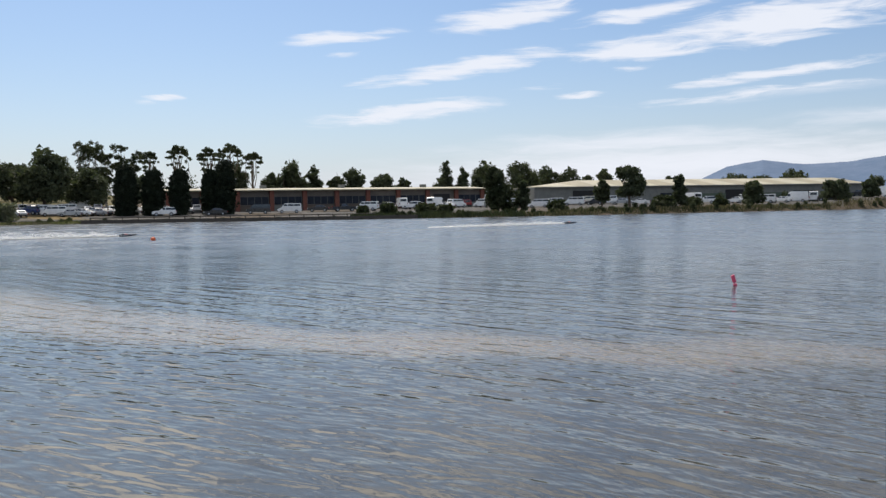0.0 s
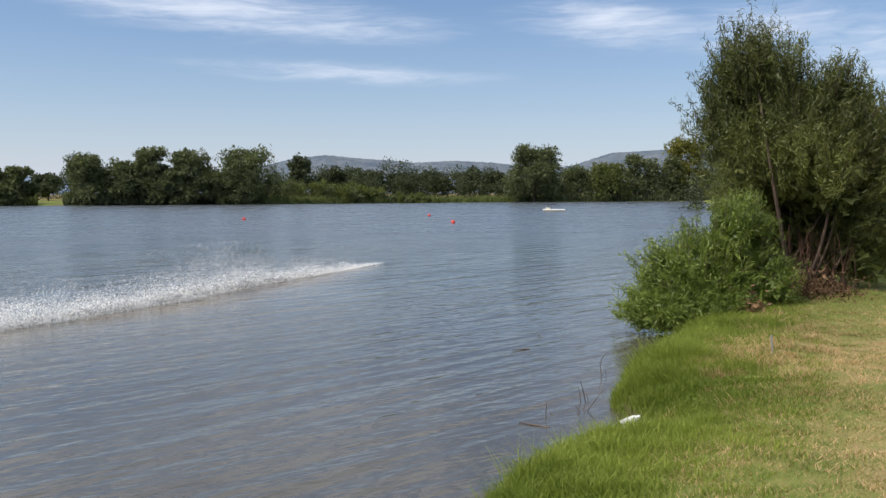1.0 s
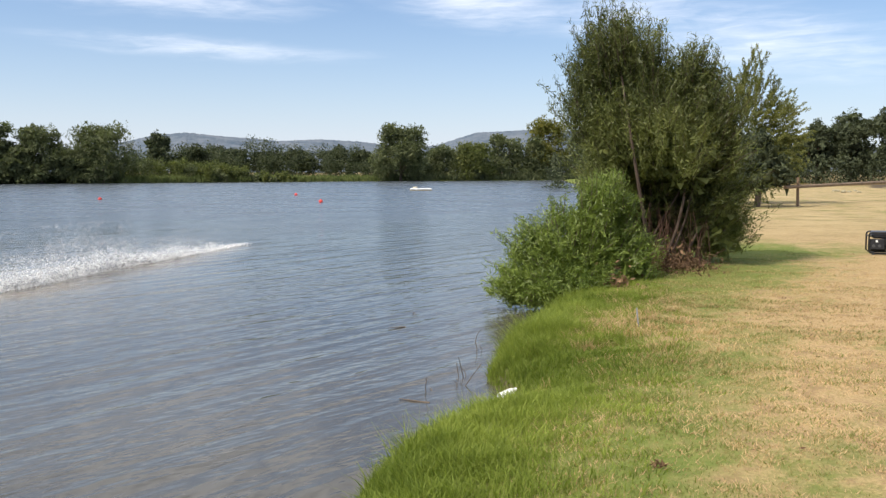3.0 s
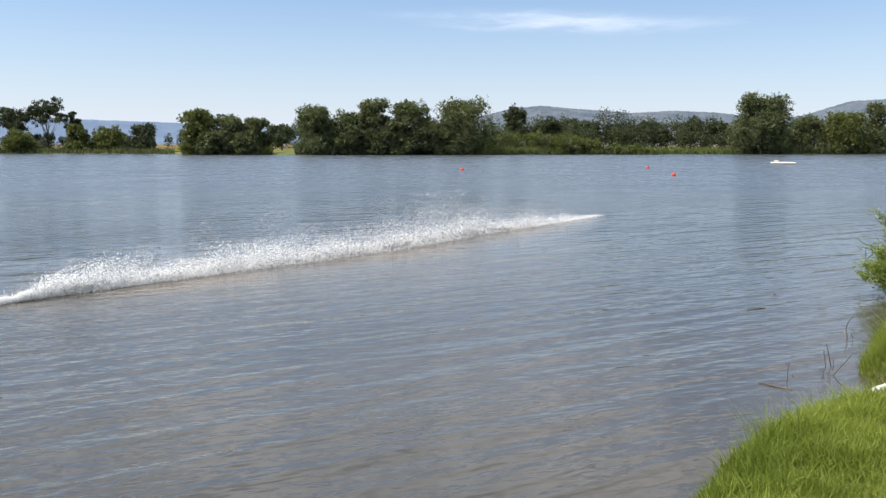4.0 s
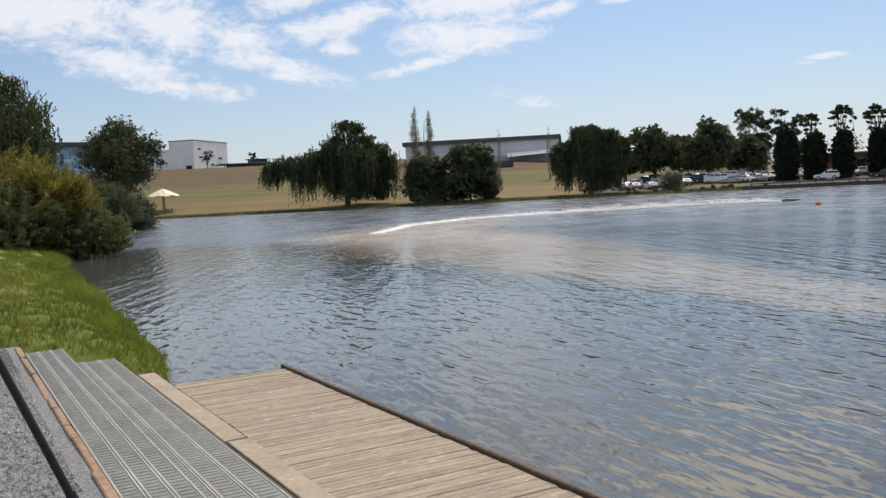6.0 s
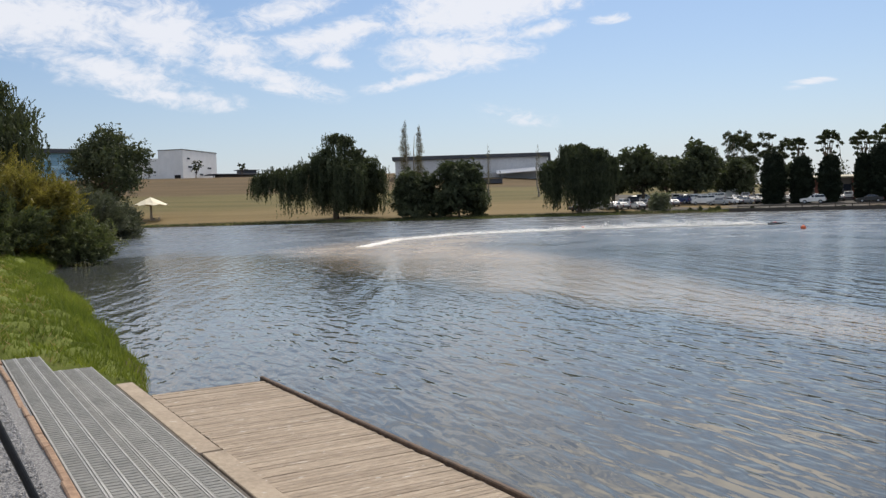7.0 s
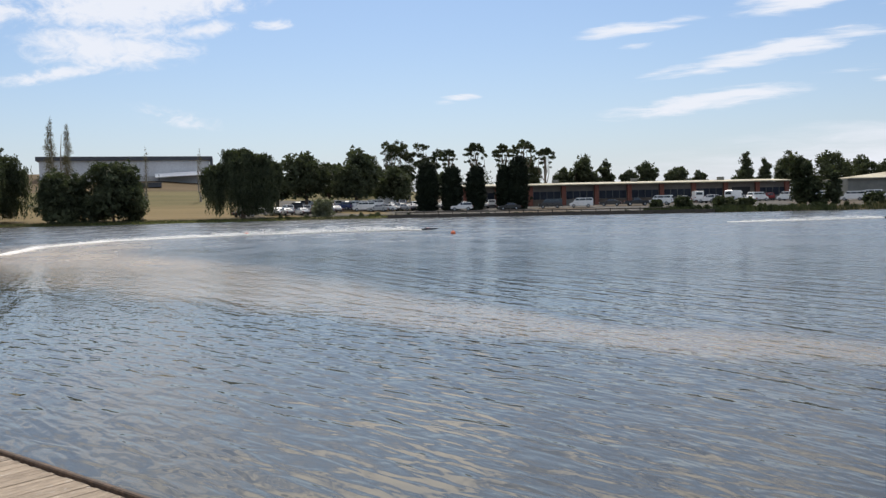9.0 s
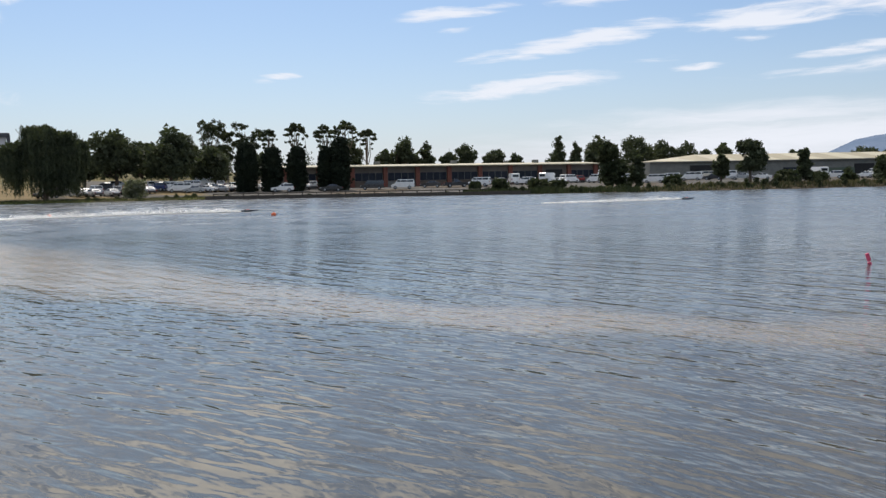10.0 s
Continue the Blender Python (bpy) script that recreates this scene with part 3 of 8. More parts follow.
def build_ground():
    rings = np.concatenate([np.geomspace(0.4, 3, 14), np.arange(3.2, 18, 0.22), np.geomspace(18, 130, 64), np.arange(132, 270, 2.3),
                            np.geomspace(272, 4600, 40)])
    spokes = 372
    w = np.linspace(0, 2 * math.pi, spokes, endpoint=False)
    xy = np.stack([np.outer(rings, np.cos(w)), np.outer(rings, np.sin(w))], -1).reshape(-1, 2)
    z = land_height(xy)
    verts = np.column_stack([xy, z])
    i = np.arange(len(rings) - 1)[:, None] * spokes
    j = np.arange(spokes)[None, :]
    k = (j + 1) % spokes
    faces = np.stack([i + j, i + spokes + j, i + spokes + k, i + k], -1).reshape(-1, 4)
    inner = np.arange(spokes)
    verts = np.vstack([verts, [[0, 0, z[:spokes].mean()]]])
    me = raw_mesh("ground", verts, faces, ground_mat, True)
    gap = shore_gap(xy)
    r = np.hypot(xy[:, 0], xy[:, 1])
    turn = np.degrees(np.arctan2(-xy[:, 0], xy[:, 1]))
    dryness = np.where(r < 100, np.interp(gap + waves_2d(xy, 2.2, 5) * 0.5, [0, 0.8, 1.8, 3.0, 4.2], [-0.2, 0.05, 0.38, 0.76, 1.05]),
                       np.interp(gap + waves_2d(xy, 7.0, 15) * 0.8, [0, 1.5, 4], [0.05, 0.55, 1.0]))
    dryness = np.where((xy[:, 0] < -9) & (r < 100), np.interp(gap + waves_2d(xy, 3.0, 6) * 0.8, [0, 3.0, 6.0, 12], [-0.2, 0.12, 0.45, 0.9]), dryness)
    dryness = dryness - 0.6 * np.exp(-((xy[:, 0] - 13.8) ** 2 + (xy[:, 1] + 5.9) ** 2) / 5.5) * (r < 100)
    dryness = dryness - 1.1 * np.exp(-((xy[:, 0] - 17.0) ** 2 + (xy[:, 1] + 7.9) ** 2) / 4.0) * (r < 100)
    dryness = dryness - np.where((r < 100) & (xy[:, 0] > 0), np.clip((r - 15) / 22, 0, 1) * (0.24 + 0.30 * waves_2d(xy, 5.0, 14)), 0)
    lush = (turn < -26) & (turn > -112) & (r > 100)
    dryness = np.where(lush, np.interp(gap, [0, 12, 40, 80], [-0.1, 0.25, 0.5, 0.9]), dryness)
    bare = np.where((turn < 22) & (turn > -26) & (r > 100), np.interp(gap, [0, 1.5, 8, 30], [0.5, 1.0, 1.0, 0.8]), 0)
    bare = np.where(gap < 0.12, 1.0, bare)
    bare = np.where((turn >= 22) & (r > 100) & (gap < 0.9), 0.9, bare)
    bare = np.where((r < 60) & (gap > 9) & (np.abs(waves_2d(xy, 9, 8)) > 0.75), 0.45, bare)
    for lane in (-0.9, 0.9):
        off = (xy - np.array([68.0, -48.0])) @ np.array([0.404, 0.915]) - lane * 1.3
        bare = np.where((r > 40) & (r < 125) & (gap > 6) & (np.abs(off) < 0.75), 0.8, bare)
    park = (turn < 33) & (turn > -24) & (gap > 2.5) & (gap < 60) & (r > 100)
    seal = np.where(park, np.clip(0.75 + 0.8 * waves_2d(xy, 30, 9), 0, 1), 0)
    col = np.ones((len(verts), 4), np.float32)
    col[:-1, 3] = np.where(r < 100, 1.0, 0.0)
    col[:-1, 0], col[:-1, 1], col[:-1, 2] = np.clip(dryness, 0, 1.2), bare, seal
    layer = me.color_attributes.new("zones", "FLOAT_COLOR", "POINT")
    layer.data.foreach_set("color", col.ravel())
    bm = bmesh.new()
    bm.from_mesh(me)
    bm.verts.ensure_lookup_table()
    for a in range(spokes):
        f = bm.faces.new((bm.verts[-1], bm.verts[int(inner[a])], bm.verts[int(inner[(a + 1) % spokes])]))
        f.smooth = True
    bm.to_mesh(me)
    bm.free()
    return tagged(new("ground", me), "green turf along the water turning to dry straw-coloured lawn", "ground", kind="structure")


build_ground()


# x, y, half width and strength along the boats' course
COURSE = ((-41, 46, 5.0, 0.6), (-34, 33, 5.5, 1.0), (-20.0, 24.0, 4.6, 1.0), (-10.0, 18.2, 2.4, 0.9), (-3.3, 13.9, 1.3, 0.75), (1.0, 12.8, 1.2, 0.55),
          (6.0, 11.6, 1.2, 0.30), (9.8, 8.6, 0.6, 0.3), (13.6, 7.0, 0.8, 0.4), (17.2, 5.5, 0.9, 0.4), (26.0, 2.9, 0.9, 0.25))


def build_water():
    n = 260
    rings = np.concatenate([[0.5], np.geomspace(1.0, 300, 130)])
    w = np.linspace(0, 2 * math.pi, n, endpoint=False)
    v = np.stack([np.outer(rings, np.cos(w)), np.outer(rings, np.sin(w)), np.zeros((len(rings), n))], -1).reshape(-1, 3)
    i, j = np.arange(len(rings) - 1)[:, None] * n, np.arange(n)[None, :]
    k = (j + 1) % n
    f = np.stack([i + j, i + n + j, i + n + k, i + k], -1).reshape(-1, 4)
    me = raw_mesh("water", v, f, water_mat, True)
    # silt stirred up along the boats' course, and still water in the lee of the landing
    wander = np.column_stack([waves_2d(v[:, :2], 9, 91), waves_2d(v[:, :2], 9, 92)]) * 0.5
    xy = v[:, :2] + wander
    track = np.array(COURSE)
    near, share = np.full(len(xy), 1e9), np.zeros(len(xy))
    for a, b in zip(track, track[1:]):
        d = b[:2] - a[:2]
        t = np.clip(((xy - a[:2]) @ d) / (d @ d), 0, 1)
        off = np.hypot(*(xy - a[:2] - t[:, None] * d).T) / (a[2] + t * (b[2] - a[2]))
        share = np.where(off < near, a[3] + t * (b[3] - a[3]), share)
        near = np.minimum(near, off)
    col = np.ones((len(v), 4), np.float32)
    col[:, 0] = share * np.clip(1.25 - near ** 2 * 1.0, 0, 1)
    lee = np.hypot((xy[:, 0] + 6.0) / 1.35, xy[:, 1] - 4.0)
    col[:, 1] = np.clip((15.0 - lee) / 8.0, 0, 1) ** 0.8 * np.clip((3.0 - xy[:, 0]) / 5.5, 0, 1)
    col[:, 1] = np.maximum(col[:, 1], np.clip(1.25 - np.hypot((xy[:, 0] + 30) / 16, (xy[:, 1] - 18.5) / 8), 0, 1) ** 0.8)
    turn = np.degrees(np.arctan2(-v[:, 0], v[:, 1]))
    col[:, 2] = np.clip((-42 - turn) / 22, 0, 1) * np.clip((turn + 150) / 20, 0, 1)
    col[:, 3] = np.clip(1 + shore_gap(v[:, :2]) / 5.0, 0, 1) * (np.hypot(v[:, 0], v[:, 1]) < 40) * (v[:, 0] > 2)
    layer = me.color_attributes.new("stirred", "FLOAT_COLOR", "POINT")
    layer.data.foreach_set("color", col.ravel())
    return tagged(new("water", me), "silty grey-brown lake water with low wind ripples", "water", kind="structure")


build_water()


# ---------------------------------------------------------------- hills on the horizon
# distance haze is put into both hill colours
HILL_FAR = surface("wooded_range_haze_blue", (0.118, 0.165, 0.243), (0.158, 0.205, 0.288), 0.004, 1.0, bump=0, stains=0.6, spec=0.0)
HILL_MID = surface("wooded_hill_haze_greyblue", (0.070, 0.096, 0.128), (0.150, 0.168, 0.192), 0.03, 1.0, bump=0, stains=0.6, spec=0.0)
RANGE = [(-8, 0.2), (-12.5, 0.7), (-15.2, 2.0), (-17.2, 2.32), (-19.5, 2.0), (-21.8, 2.08), (-23.8, 2.36), (-26.2, 2.25), (-28.2, 2.75),
         (-32, 2.78), (-36, 2.9), (-39, 2.75), (-42, 2.45), (-45.3, 1.96), (-48.6, 1.6), (-54, 1.48), (-58.8, 1.35), (-64, 1.1), (-70, 0.7), (-76, 0.3)]
HILLS = [(-74, 0.5), (-77, 1.6), (-79.6, 2.28), (-81.6, 2.46), (-84, 2.25), (-87, 2.0), (-89.5, 2.1), (-92, 2.0), (-95, 1.6), (-97, 1.75), (-99.5, 2.55),
         (-103.5, 2.7), (-108, 2.5), (-114, 1.9), (-122, 1.4), (-130, 0.9)]


def hill(name, label, profile, far, material, depth, seed):
    a0, a1 = profile[0][0], profile[-1][0]
    turns = np.arange(a0, a1, -0.1)
    top = np.interp(-turns, [-p[0] for p in profile], [p[1] for p in profile])
    line = np.column_stack([turns, np.zeros_like(turns)])
    top = top + waves_2d(line, 1.5, seed) * 0.03
    crest = waves_2d(line, 0.30, seed + 1) * 0.022
    steps = np.array([-1.0, -0.8, -0.6, -0.4, -0.2, -0.08, 0.0, 0.25, 0.6])
    share = np.array([0.0, 0.10, 0.26, 0.5, 0.78, 0.94, 1.0, 0.9, 0.0])
    verts = []
    for s, h in zip(steps, share):
        d = far + s * depth
        rough = waves_2d(np.column_stack([turns, np.full_like(turns, s * 9)]), 2.0, seed + 3) * 0.03 * (0 < h < 1)
        z = EYE + np.tan(np.radians(np.maximum(top * h + rough + crest * (h == 1.0), -0.06))) * d
        verts.append(np.column_stack([-np.sin(np.radians(turns)) * d, np.cos(np.radians(turns)) * d, z]))
    n = len(turns)
    i, j = np.arange(len(steps) - 1)[:, None] * n, np.arange(n - 1)[None, :]
    f = np.stack([i + j, i + j + 1, i + n + j + 1, i + n + j], -1).reshape(-1, 4)
    return tagged(new(name, raw_mesh(name, np.vstack(verts), f, material, True)), label, "hills", kind="structure")


hill("backdrop_range", "long wooded mountain range, distance haze painted into its blue", RANGE, 3600, HILL_FAR, 900, 11)
hill("backdrop_hills", "low wooded hills, distance haze painted into their grey-blue", HILLS, 1900, HILL_MID, 500, 21)


# ---------------------------------------------------------------- trees
def lobes_points(lobes, count, rng, shell=0.55, ragged=1.0):
    """Points in the outer part of a set of egg-shaped lobes (x, y, z, rx, ry, rz)."""
    lobes = np.asarray(lobes, float)
    weight = (lobes[:, 3] * lobes[:, 4] + lobes[:, 3] * lobes[:, 5]) ** 0.9
    pick = rng.choice(len(lobes), count, p=weight / weight.sum())
    d = rng.normal(size=(count, 3))
    d /= np.linalg.norm(d, axis=1, keepdims=True)
    rad = shell + (1 - shell) * rng.uniform(0, 1, (count, 1)) ** 0.7
    rad *= 1 + ragged * (0.24 * np.sin(d[:, :1] * 9 + pick[:, None]) * np.sin(d[:, 1:2] * 8 + 2 * pick[:, None]) + 0.13 * np.sin(d[:, 2:] * 15))
    return lobes[pick, :3] + d * rad * lobes[pick, 3:]


def clumped(lobes, count, rng, shell=0.55, ragged=1.0, each=34, spread=0.20):
    """Leaves gathered in small clumps over the lobes, so that the outline is uneven and light shows between."""
    lobes = np.asarray(lobes, float)
    heads = lobes_points(lobes, max(8, count // each), rng, shell, ragged)
    size = np.median(lobes[:, 3]) * spread * rng.uniform(0.55, 1.35, len(heads))
    pick = rng.integers(0, len(heads), count)
    off = rng.normal(size=(count, 3))
    off *= (rng.uniform(0, 1, (count, 1)) ** 0.5 * 1.7) / np.linalg.norm(off, axis=1, keepdims=True)
    return heads[pick] + off * np.array([1.0, 1.0, 0.75]) * size[pick, None]


def limb(a, b, r0, r1, rng, bend=0.12, steps=4):
    a, b = np.array(a, float), np.array(b, float)
    ln = np.linalg.norm(b - a)
    off = rng.normal(size=3) * ln * bend
    return [(tuple(a + (b - a) * t + off * math.sin(math.pi * t)), r0 + (r1 - r0) * t) for t in np.linspace(0, 1, steps + 1)]


def crown_lobes(kind, w, h, rng):
    """Lobes for a crown of width w on ground level, total height h."""
    out = []
    if kind == "round":
        for k in range(13):
            a, t = rng.uniform(0, 6.28), rng.uniform(0, 1)
            z = h * (0.30 + 0.52 * t)
            r = w * 0.5 * math.sqrt(max(0.05, 1 - ((z / h - 0.5) / 0.52) ** 2)) * 0.62
            q = w * rng.uniform(0.17, 0.26)
            out.append((math.cos(a) * r, math.sin(a) * r, min(z, h - q * 0.8), q, q, q * 0.85))
        out.append((0, 0, h * 0.55, w * 0.33, w * 0.33, h * 0.36))
        out.append((w * 0.05, 0, h * 0.82, w * 0.22, w * 0.22, h * 0.17))
    elif kind == "bank":      # leafy to the water
        for k in range(17):
            a, t = rng.uniform(0, 6.28), k / 16
            z = h * (0.12 + 0.72 * t)
            r = w * 0.5 * (1 - 0.38 * t ** 2.0) * 0.66
            q = w * rng.uniform(0.15, 0.25)
            out.append((math.cos(a) * r, math.sin(a) * r, min(z, h - q * 0.75), q, q, q * 0.85))
        out.append((0, 0, h * 0.40, w * 0.36, w * 0.36, h * 0.38))
        for k in range(3):
            q = w * rng.uniform(0.15, 0.22)
            out.append((w * rng.uniform(-0.22, 0.22), w * rng.uniform(-0.2, 0.2), h * rng.uniform(0.76, 0.88), q, q, h * 0.13))
    elif kind == "gum":       # open crown in separate clumps
        for k in range(12):
            a, t = rng.uniform(0, 6.28), rng.uniform(0, 1)
            z = h * (0.45 + 0.48 * t)
            r = w * 0.42 * (1 - 0.5 * t) * rng.uniform(0.5, 1.1)
            q = w * rng.uniform(0.09, 0.15)
            out.append((math.cos(a) * r, math.sin(a) * r, min(z, h - q * 0.6), q * 1.25, q * 1.25, q * 0.75))
        out.append((0, 0, h * 0.62, w * 0.22, w * 0.22, h * 0.16))
    elif kind == "pine":      # flat plates in tiers on bare limbs
        for z, reach, n, q in ((0.955, 0.10, 4, 0.17), (0.905, 0.27, 7, 0.15), (0.83, 0.40, 5, 0.12), (0.74, 0.30, 3, 0.10), (0.66, 0.42, 2, 0.09)):
            a0 = rng.uniform(0, 6.28)
            for k in range(n):
                a, d = a0 + 6.28 * k / n + rng.normal() * 0.25, w * reach * rng.uniform(0.7, 1.1)
                p = w * q * rng.uniform(0.8, 1.2)
                out.append((math.cos(a) * d, math.sin(a) * d, h * (z + rng.normal() * 0.012), p, p, p * 0.42))
    elif kind == "column":    # clipped cypress
        for k in range(9):
            t = k / 8
            q = w * 0.5 * (0.82 + 0.2 * math.sin(math.pi * min(1, t * 1.15))) * (0.82 if k == 8 else 1.0)
            out.append((rng.normal() * w * 0.03, rng.normal() * w * 0.03, h * (0.07 + 0.83 * t), q, q, h * 0.10))
    elif kind == "spire":
        for k in range(12):
            t = k / 11
            q = w * 0.5 * math.sin(math.pi * (0.12 + 0.80 * t)) ** 0.8 * rng.uniform(0.75, 1.1)
            out.append((rng.normal() * w * 0.07, rng.normal() * w * 0.07, h * (0.12 + 0.83 * t), q, q, h * 0.06))
    elif kind == "cone":
        for k in range(12):
            t = k / 11
            q = w * 0.5 * (1 - 0.86 * t) * rng.uniform(0.85, 1.1)
            out.append((rng.normal() * w * 0.05, rng.normal() * w * 0.05, h * (0.16 + 0.80 * t), q, q, h * 0.06))
    elif kind == "weep":      # domes from which the sprays hang
        for k in range(9):
            a, t = k * 2.4, (k + 0.5) / 9
            d = w * 0.36 * math.sqrt(t) * rng.uniform(0.85, 1.1)
            q = w * rng.uniform(0.14, 0.19)
            out.append((math.cos(a) * d, math.sin(a) * d, h * (0.84 - 0.26 * t + rng.normal() * 0.03), q, q, q * 0.72))
    return out


def fit_lobes(lobes, w, h, to_ground):
    """Stretch lobes so that the crown has the given width and top."""
    lb = np.array(lobes, float)
    a = np.linspace(0, 2 * math.pi, 16, endpoint=False)
    reach = np.mean([np.max(lb[:, 0] * math.cos(t) + lb[:, 1] * math.sin(t) + lb[:, 3] * 0.95) for t in a])
    lb[:, [0, 1, 3, 4]] *= w / 2 / reach
    top = np.max(lb[:, 2] + lb[:, 5] * 0.95)
    lb[:, [2, 5]] *= h / top
    return lb


def tree(name, label, category, kind, place, w, h, leaf, bark=None, count=2600, size=0.42, seed=0, group="", core=1.7, slim=0.62, shape=None):
    """A tree with a tapered trunk, limbs into its clumps, and a crown of single leaves or sprays."""
    rng = np.random.default_rng(seed)
    lobes = fit_lobes(crown_lobes(kind, w, h, rng), w, h, kind == "bank") if shape is None else np.asarray(shape, float)
    count = int(count * 1.75)
    size = size * 1.06
    top = thing(name, label, category, pose(*place, 0, 0, math.degrees(rng.uniform(0, 6.28)) if kind != "weep" else 0), group)
    r0 = max(0.10, h * 0.022) * (1.5 if kind in ("weep", "round") else 1.0)
    fork = h * (0.32 if kind in ("round", "gum", "weep") else 0.6 if kind == "pine" else 0.2)
    lean = (rng.normal() * 0.03 * h, rng.normal() * 0.03 * h)
    bole = limb((0, 0, -0.25), (lean[0], lean[1], fork), r0 * 1.15, r0 * 0.7, rng, 0.04) + limb((lean[0], lean[1], fork), (lean[0], lean[1], h * 0.86), r0 * 0.7, r0 * 0.1, rng, 0.04)[1:]
    paths = []
    if kind not in ("column", "spire", "cone"):
        for lb in lobes[:10]:
            s = rng.uniform(0.55, 0.98) * fork
            paths.append(limb((lean[0] * s / fork, lean[1] * s / fork, s), lb[:3], r0 * 0.42, r0 * 0.08, rng, 0.10))
    v, f = tube_mesh([bole], 8)
    part("trunk", raw_mesh("trunk", v, f, bark or BARK, True), None, top)
    if paths:
        v, f = tube_mesh(paths, 5)
        tagged(part("branchwork", raw_mesh("branchwork", v, f, bark or BARK, True), None, top), kind="stuff")
    far = size > 0.3
    if far:
        count, size = int(count * (2.1 if kind == "bank" else 1.9)), size * (0.82 if kind in ("round", "pine", "gum") else 0.68)
    if kind == "spire":
        pts, size = lobes_points(lobes, count, rng, 0.2, 1.0), size * 0.7
    elif kind == "column":
        pts = lobes_points(lobes, count, rng, 0.8, 0.35)
    elif kind == "weep":
        pts = clumped(lobes, count // (2 if far else 4), rng, 0.55, 0.5, 26, 0.16)
    else:
        pts = clumped(lobes, count, rng, 0.5, 0.45 if kind == "bank" else 0.7, 30, 0.20 if kind == "pine" else 0.27 if kind == "round" else 0.22)
    pts[:, 2] = np.maximum(pts[:, 2], 0.08)
    if kind not in ("gum", "spire", "pine") and core:
        # thicker sprays inside
        inner = lobes if kind != "weep" else lobes * np.array([0.9, 0.9, 1, 0.8, 0.8, 0.8])
        vc, fc = leaf_cloud(np.maximum(lobes_points(inner, 60 + count // 7, rng, 0.05), (-99, -99, 0.15)), size * core * 1.35, size * core * 1.1, rng, corners=3)
    else:
        vc, fc = np.zeros((0, 3)), np.zeros((0, 3), int)
    if kind == "weep":
        # hanging sprays, gathered in curtains that end at uneven heights
        curtains = lobes_points(lobes, max(40, count // 200), rng, 0.7, 0.3)
        low = rng.uniform(0.0, 1.0, len(curtains)) ** 2.0 * 0.30 * h + 0.01 * h
        reach = np.hypot(curtains[:, 0], curtains[:, 1])
        low = np.where(reach > 0.42 * w, np.maximum(low, curtains[:, 2] * rng.uniform(0.40, 0.66, len(curtains))), low)
        pick = rng.integers(0, len(curtains), count // (11 if far else 11))
        tips = curtains[pick] + rng.normal(size=(len(pick), 3)) * np.array([1.0, 1.0, 0.6]) * w * 0.026
        drop = np.maximum(tips[:, 2] - low[pick], 0.3) * rng.uniform(0.45, 1.05, len(pick))
        steps = np.linspace(0, 1, 22)
        hang = tips[:, None, :] + np.stack([0 * steps, 0 * steps, -steps], -1)[None] * drop[:, None, None]
        hang[:, :, :2] += (rng.normal(size=(len(tips), 1, 2)) * 0.25) * steps[None, :, None] + rng.normal(size=(len(tips), 22, 2)) * 0.06
        hang = hang.reshape(-1, 3)
        hang = hang[hang[:, 2] > 0.02 * h + rng.uniform(0, 0.05 * h, len(hang))]
        va, fa = leaf_cloud(pts, size, size * 0.5, rng, 1.4, corners=3)
        vb, fb = leaf_cloud(hang, size * 1.7, size * 0.46, rng, 2.2, corners=3)
        v, f = np.vstack([va, vb]), np.vstack([fa, fb + len(va)])
    else:
        v, f = leaf_cloud(pts, size, size * (slim if kind != "column" else 0.4), rng, -1.4 if kind == "column" else -1.0 if kind == "spire" else 0.25, corners=3)
    v, f = np.vstack([v, vc]), np.vstack([f, fc + len(v)])
    part("crown", raw_mesh("crown", v, f, leaf), None, top)
    return top


def ground_z(x, y):
    return float(land_height(np.array([[x, y]], float))[0])


def stand(turn, far):
    x, y = ray_to(turn, far)
    return x, y, max(ground_z(x, y), 0.02) - 0.05


def plant(rows, name, label, category, kind, leaf, bark=None, count=2600, size=0.42, seed=0, group=""):
    """Rows of turn, distance, width, height above the water."""
    for k, (turn, far, w, top) in enumerate(rows):
        p = stand(turn, far)
        tree(name, label, category, kind, p, w, top - p[2], leaf, bark, count, size, seed + k, group)


# willows by the slope
def seen(turn, rows):
    """Lobes given as metres to the right, up and away for a tree at a bearing."""
    c, s = math.cos(radians(turn)), math.sin(radians(turn))
    return [(c * right - s * away, s * right + c * away, up, r, r, rz) for right, up, away, r, rz in rows]


tree("willow_tree", "large dark weeping willow with a low arm on the far bank", "tree", "weep", stand(48.3, 161), 22, 15.0, LEAF_DARK, None, 7500, 0.5, 31,
     shape=seen(48.3, [(0.3, 14.1, 0, 1.7, 1.0), (2.4, 13.6, 0.5, 1.5, 1.0), (4.0, 11.6, 1, 1.6, 1.2), (5.6, 9.6, 0.5, 2.2, 1.7), (-1.4, 11.6, 0, 1.4, 1.0), (-3.0, 9.8, 0.5, 2.2, 1.5),
                       (-5.4, 8.6, 0, 2.0, 1.2), (0.6, 9.0, -2, 3.0, 1.8), (3.4, 8.2, -2, 2.8, 1.8), (7.2, 7.4, 0, 1.9, 2.2), (-8.4, 8.0, 0.5, 1.9, 1.0), (-11.0, 8.2, 0.2, 1.6, 0.9),
                       (-13.2, 7.2, 0, 1.3, 0.9), (-6.6, 7.0, -1.0, 1.8, 1.1), (2.0, 6.0, 2.5, 3.2, 2.0), (5.2, 4.2, 1.5, 2.4, 2.6), (-1.8, 6.2, 1.5, 2.6, 1.8)]))
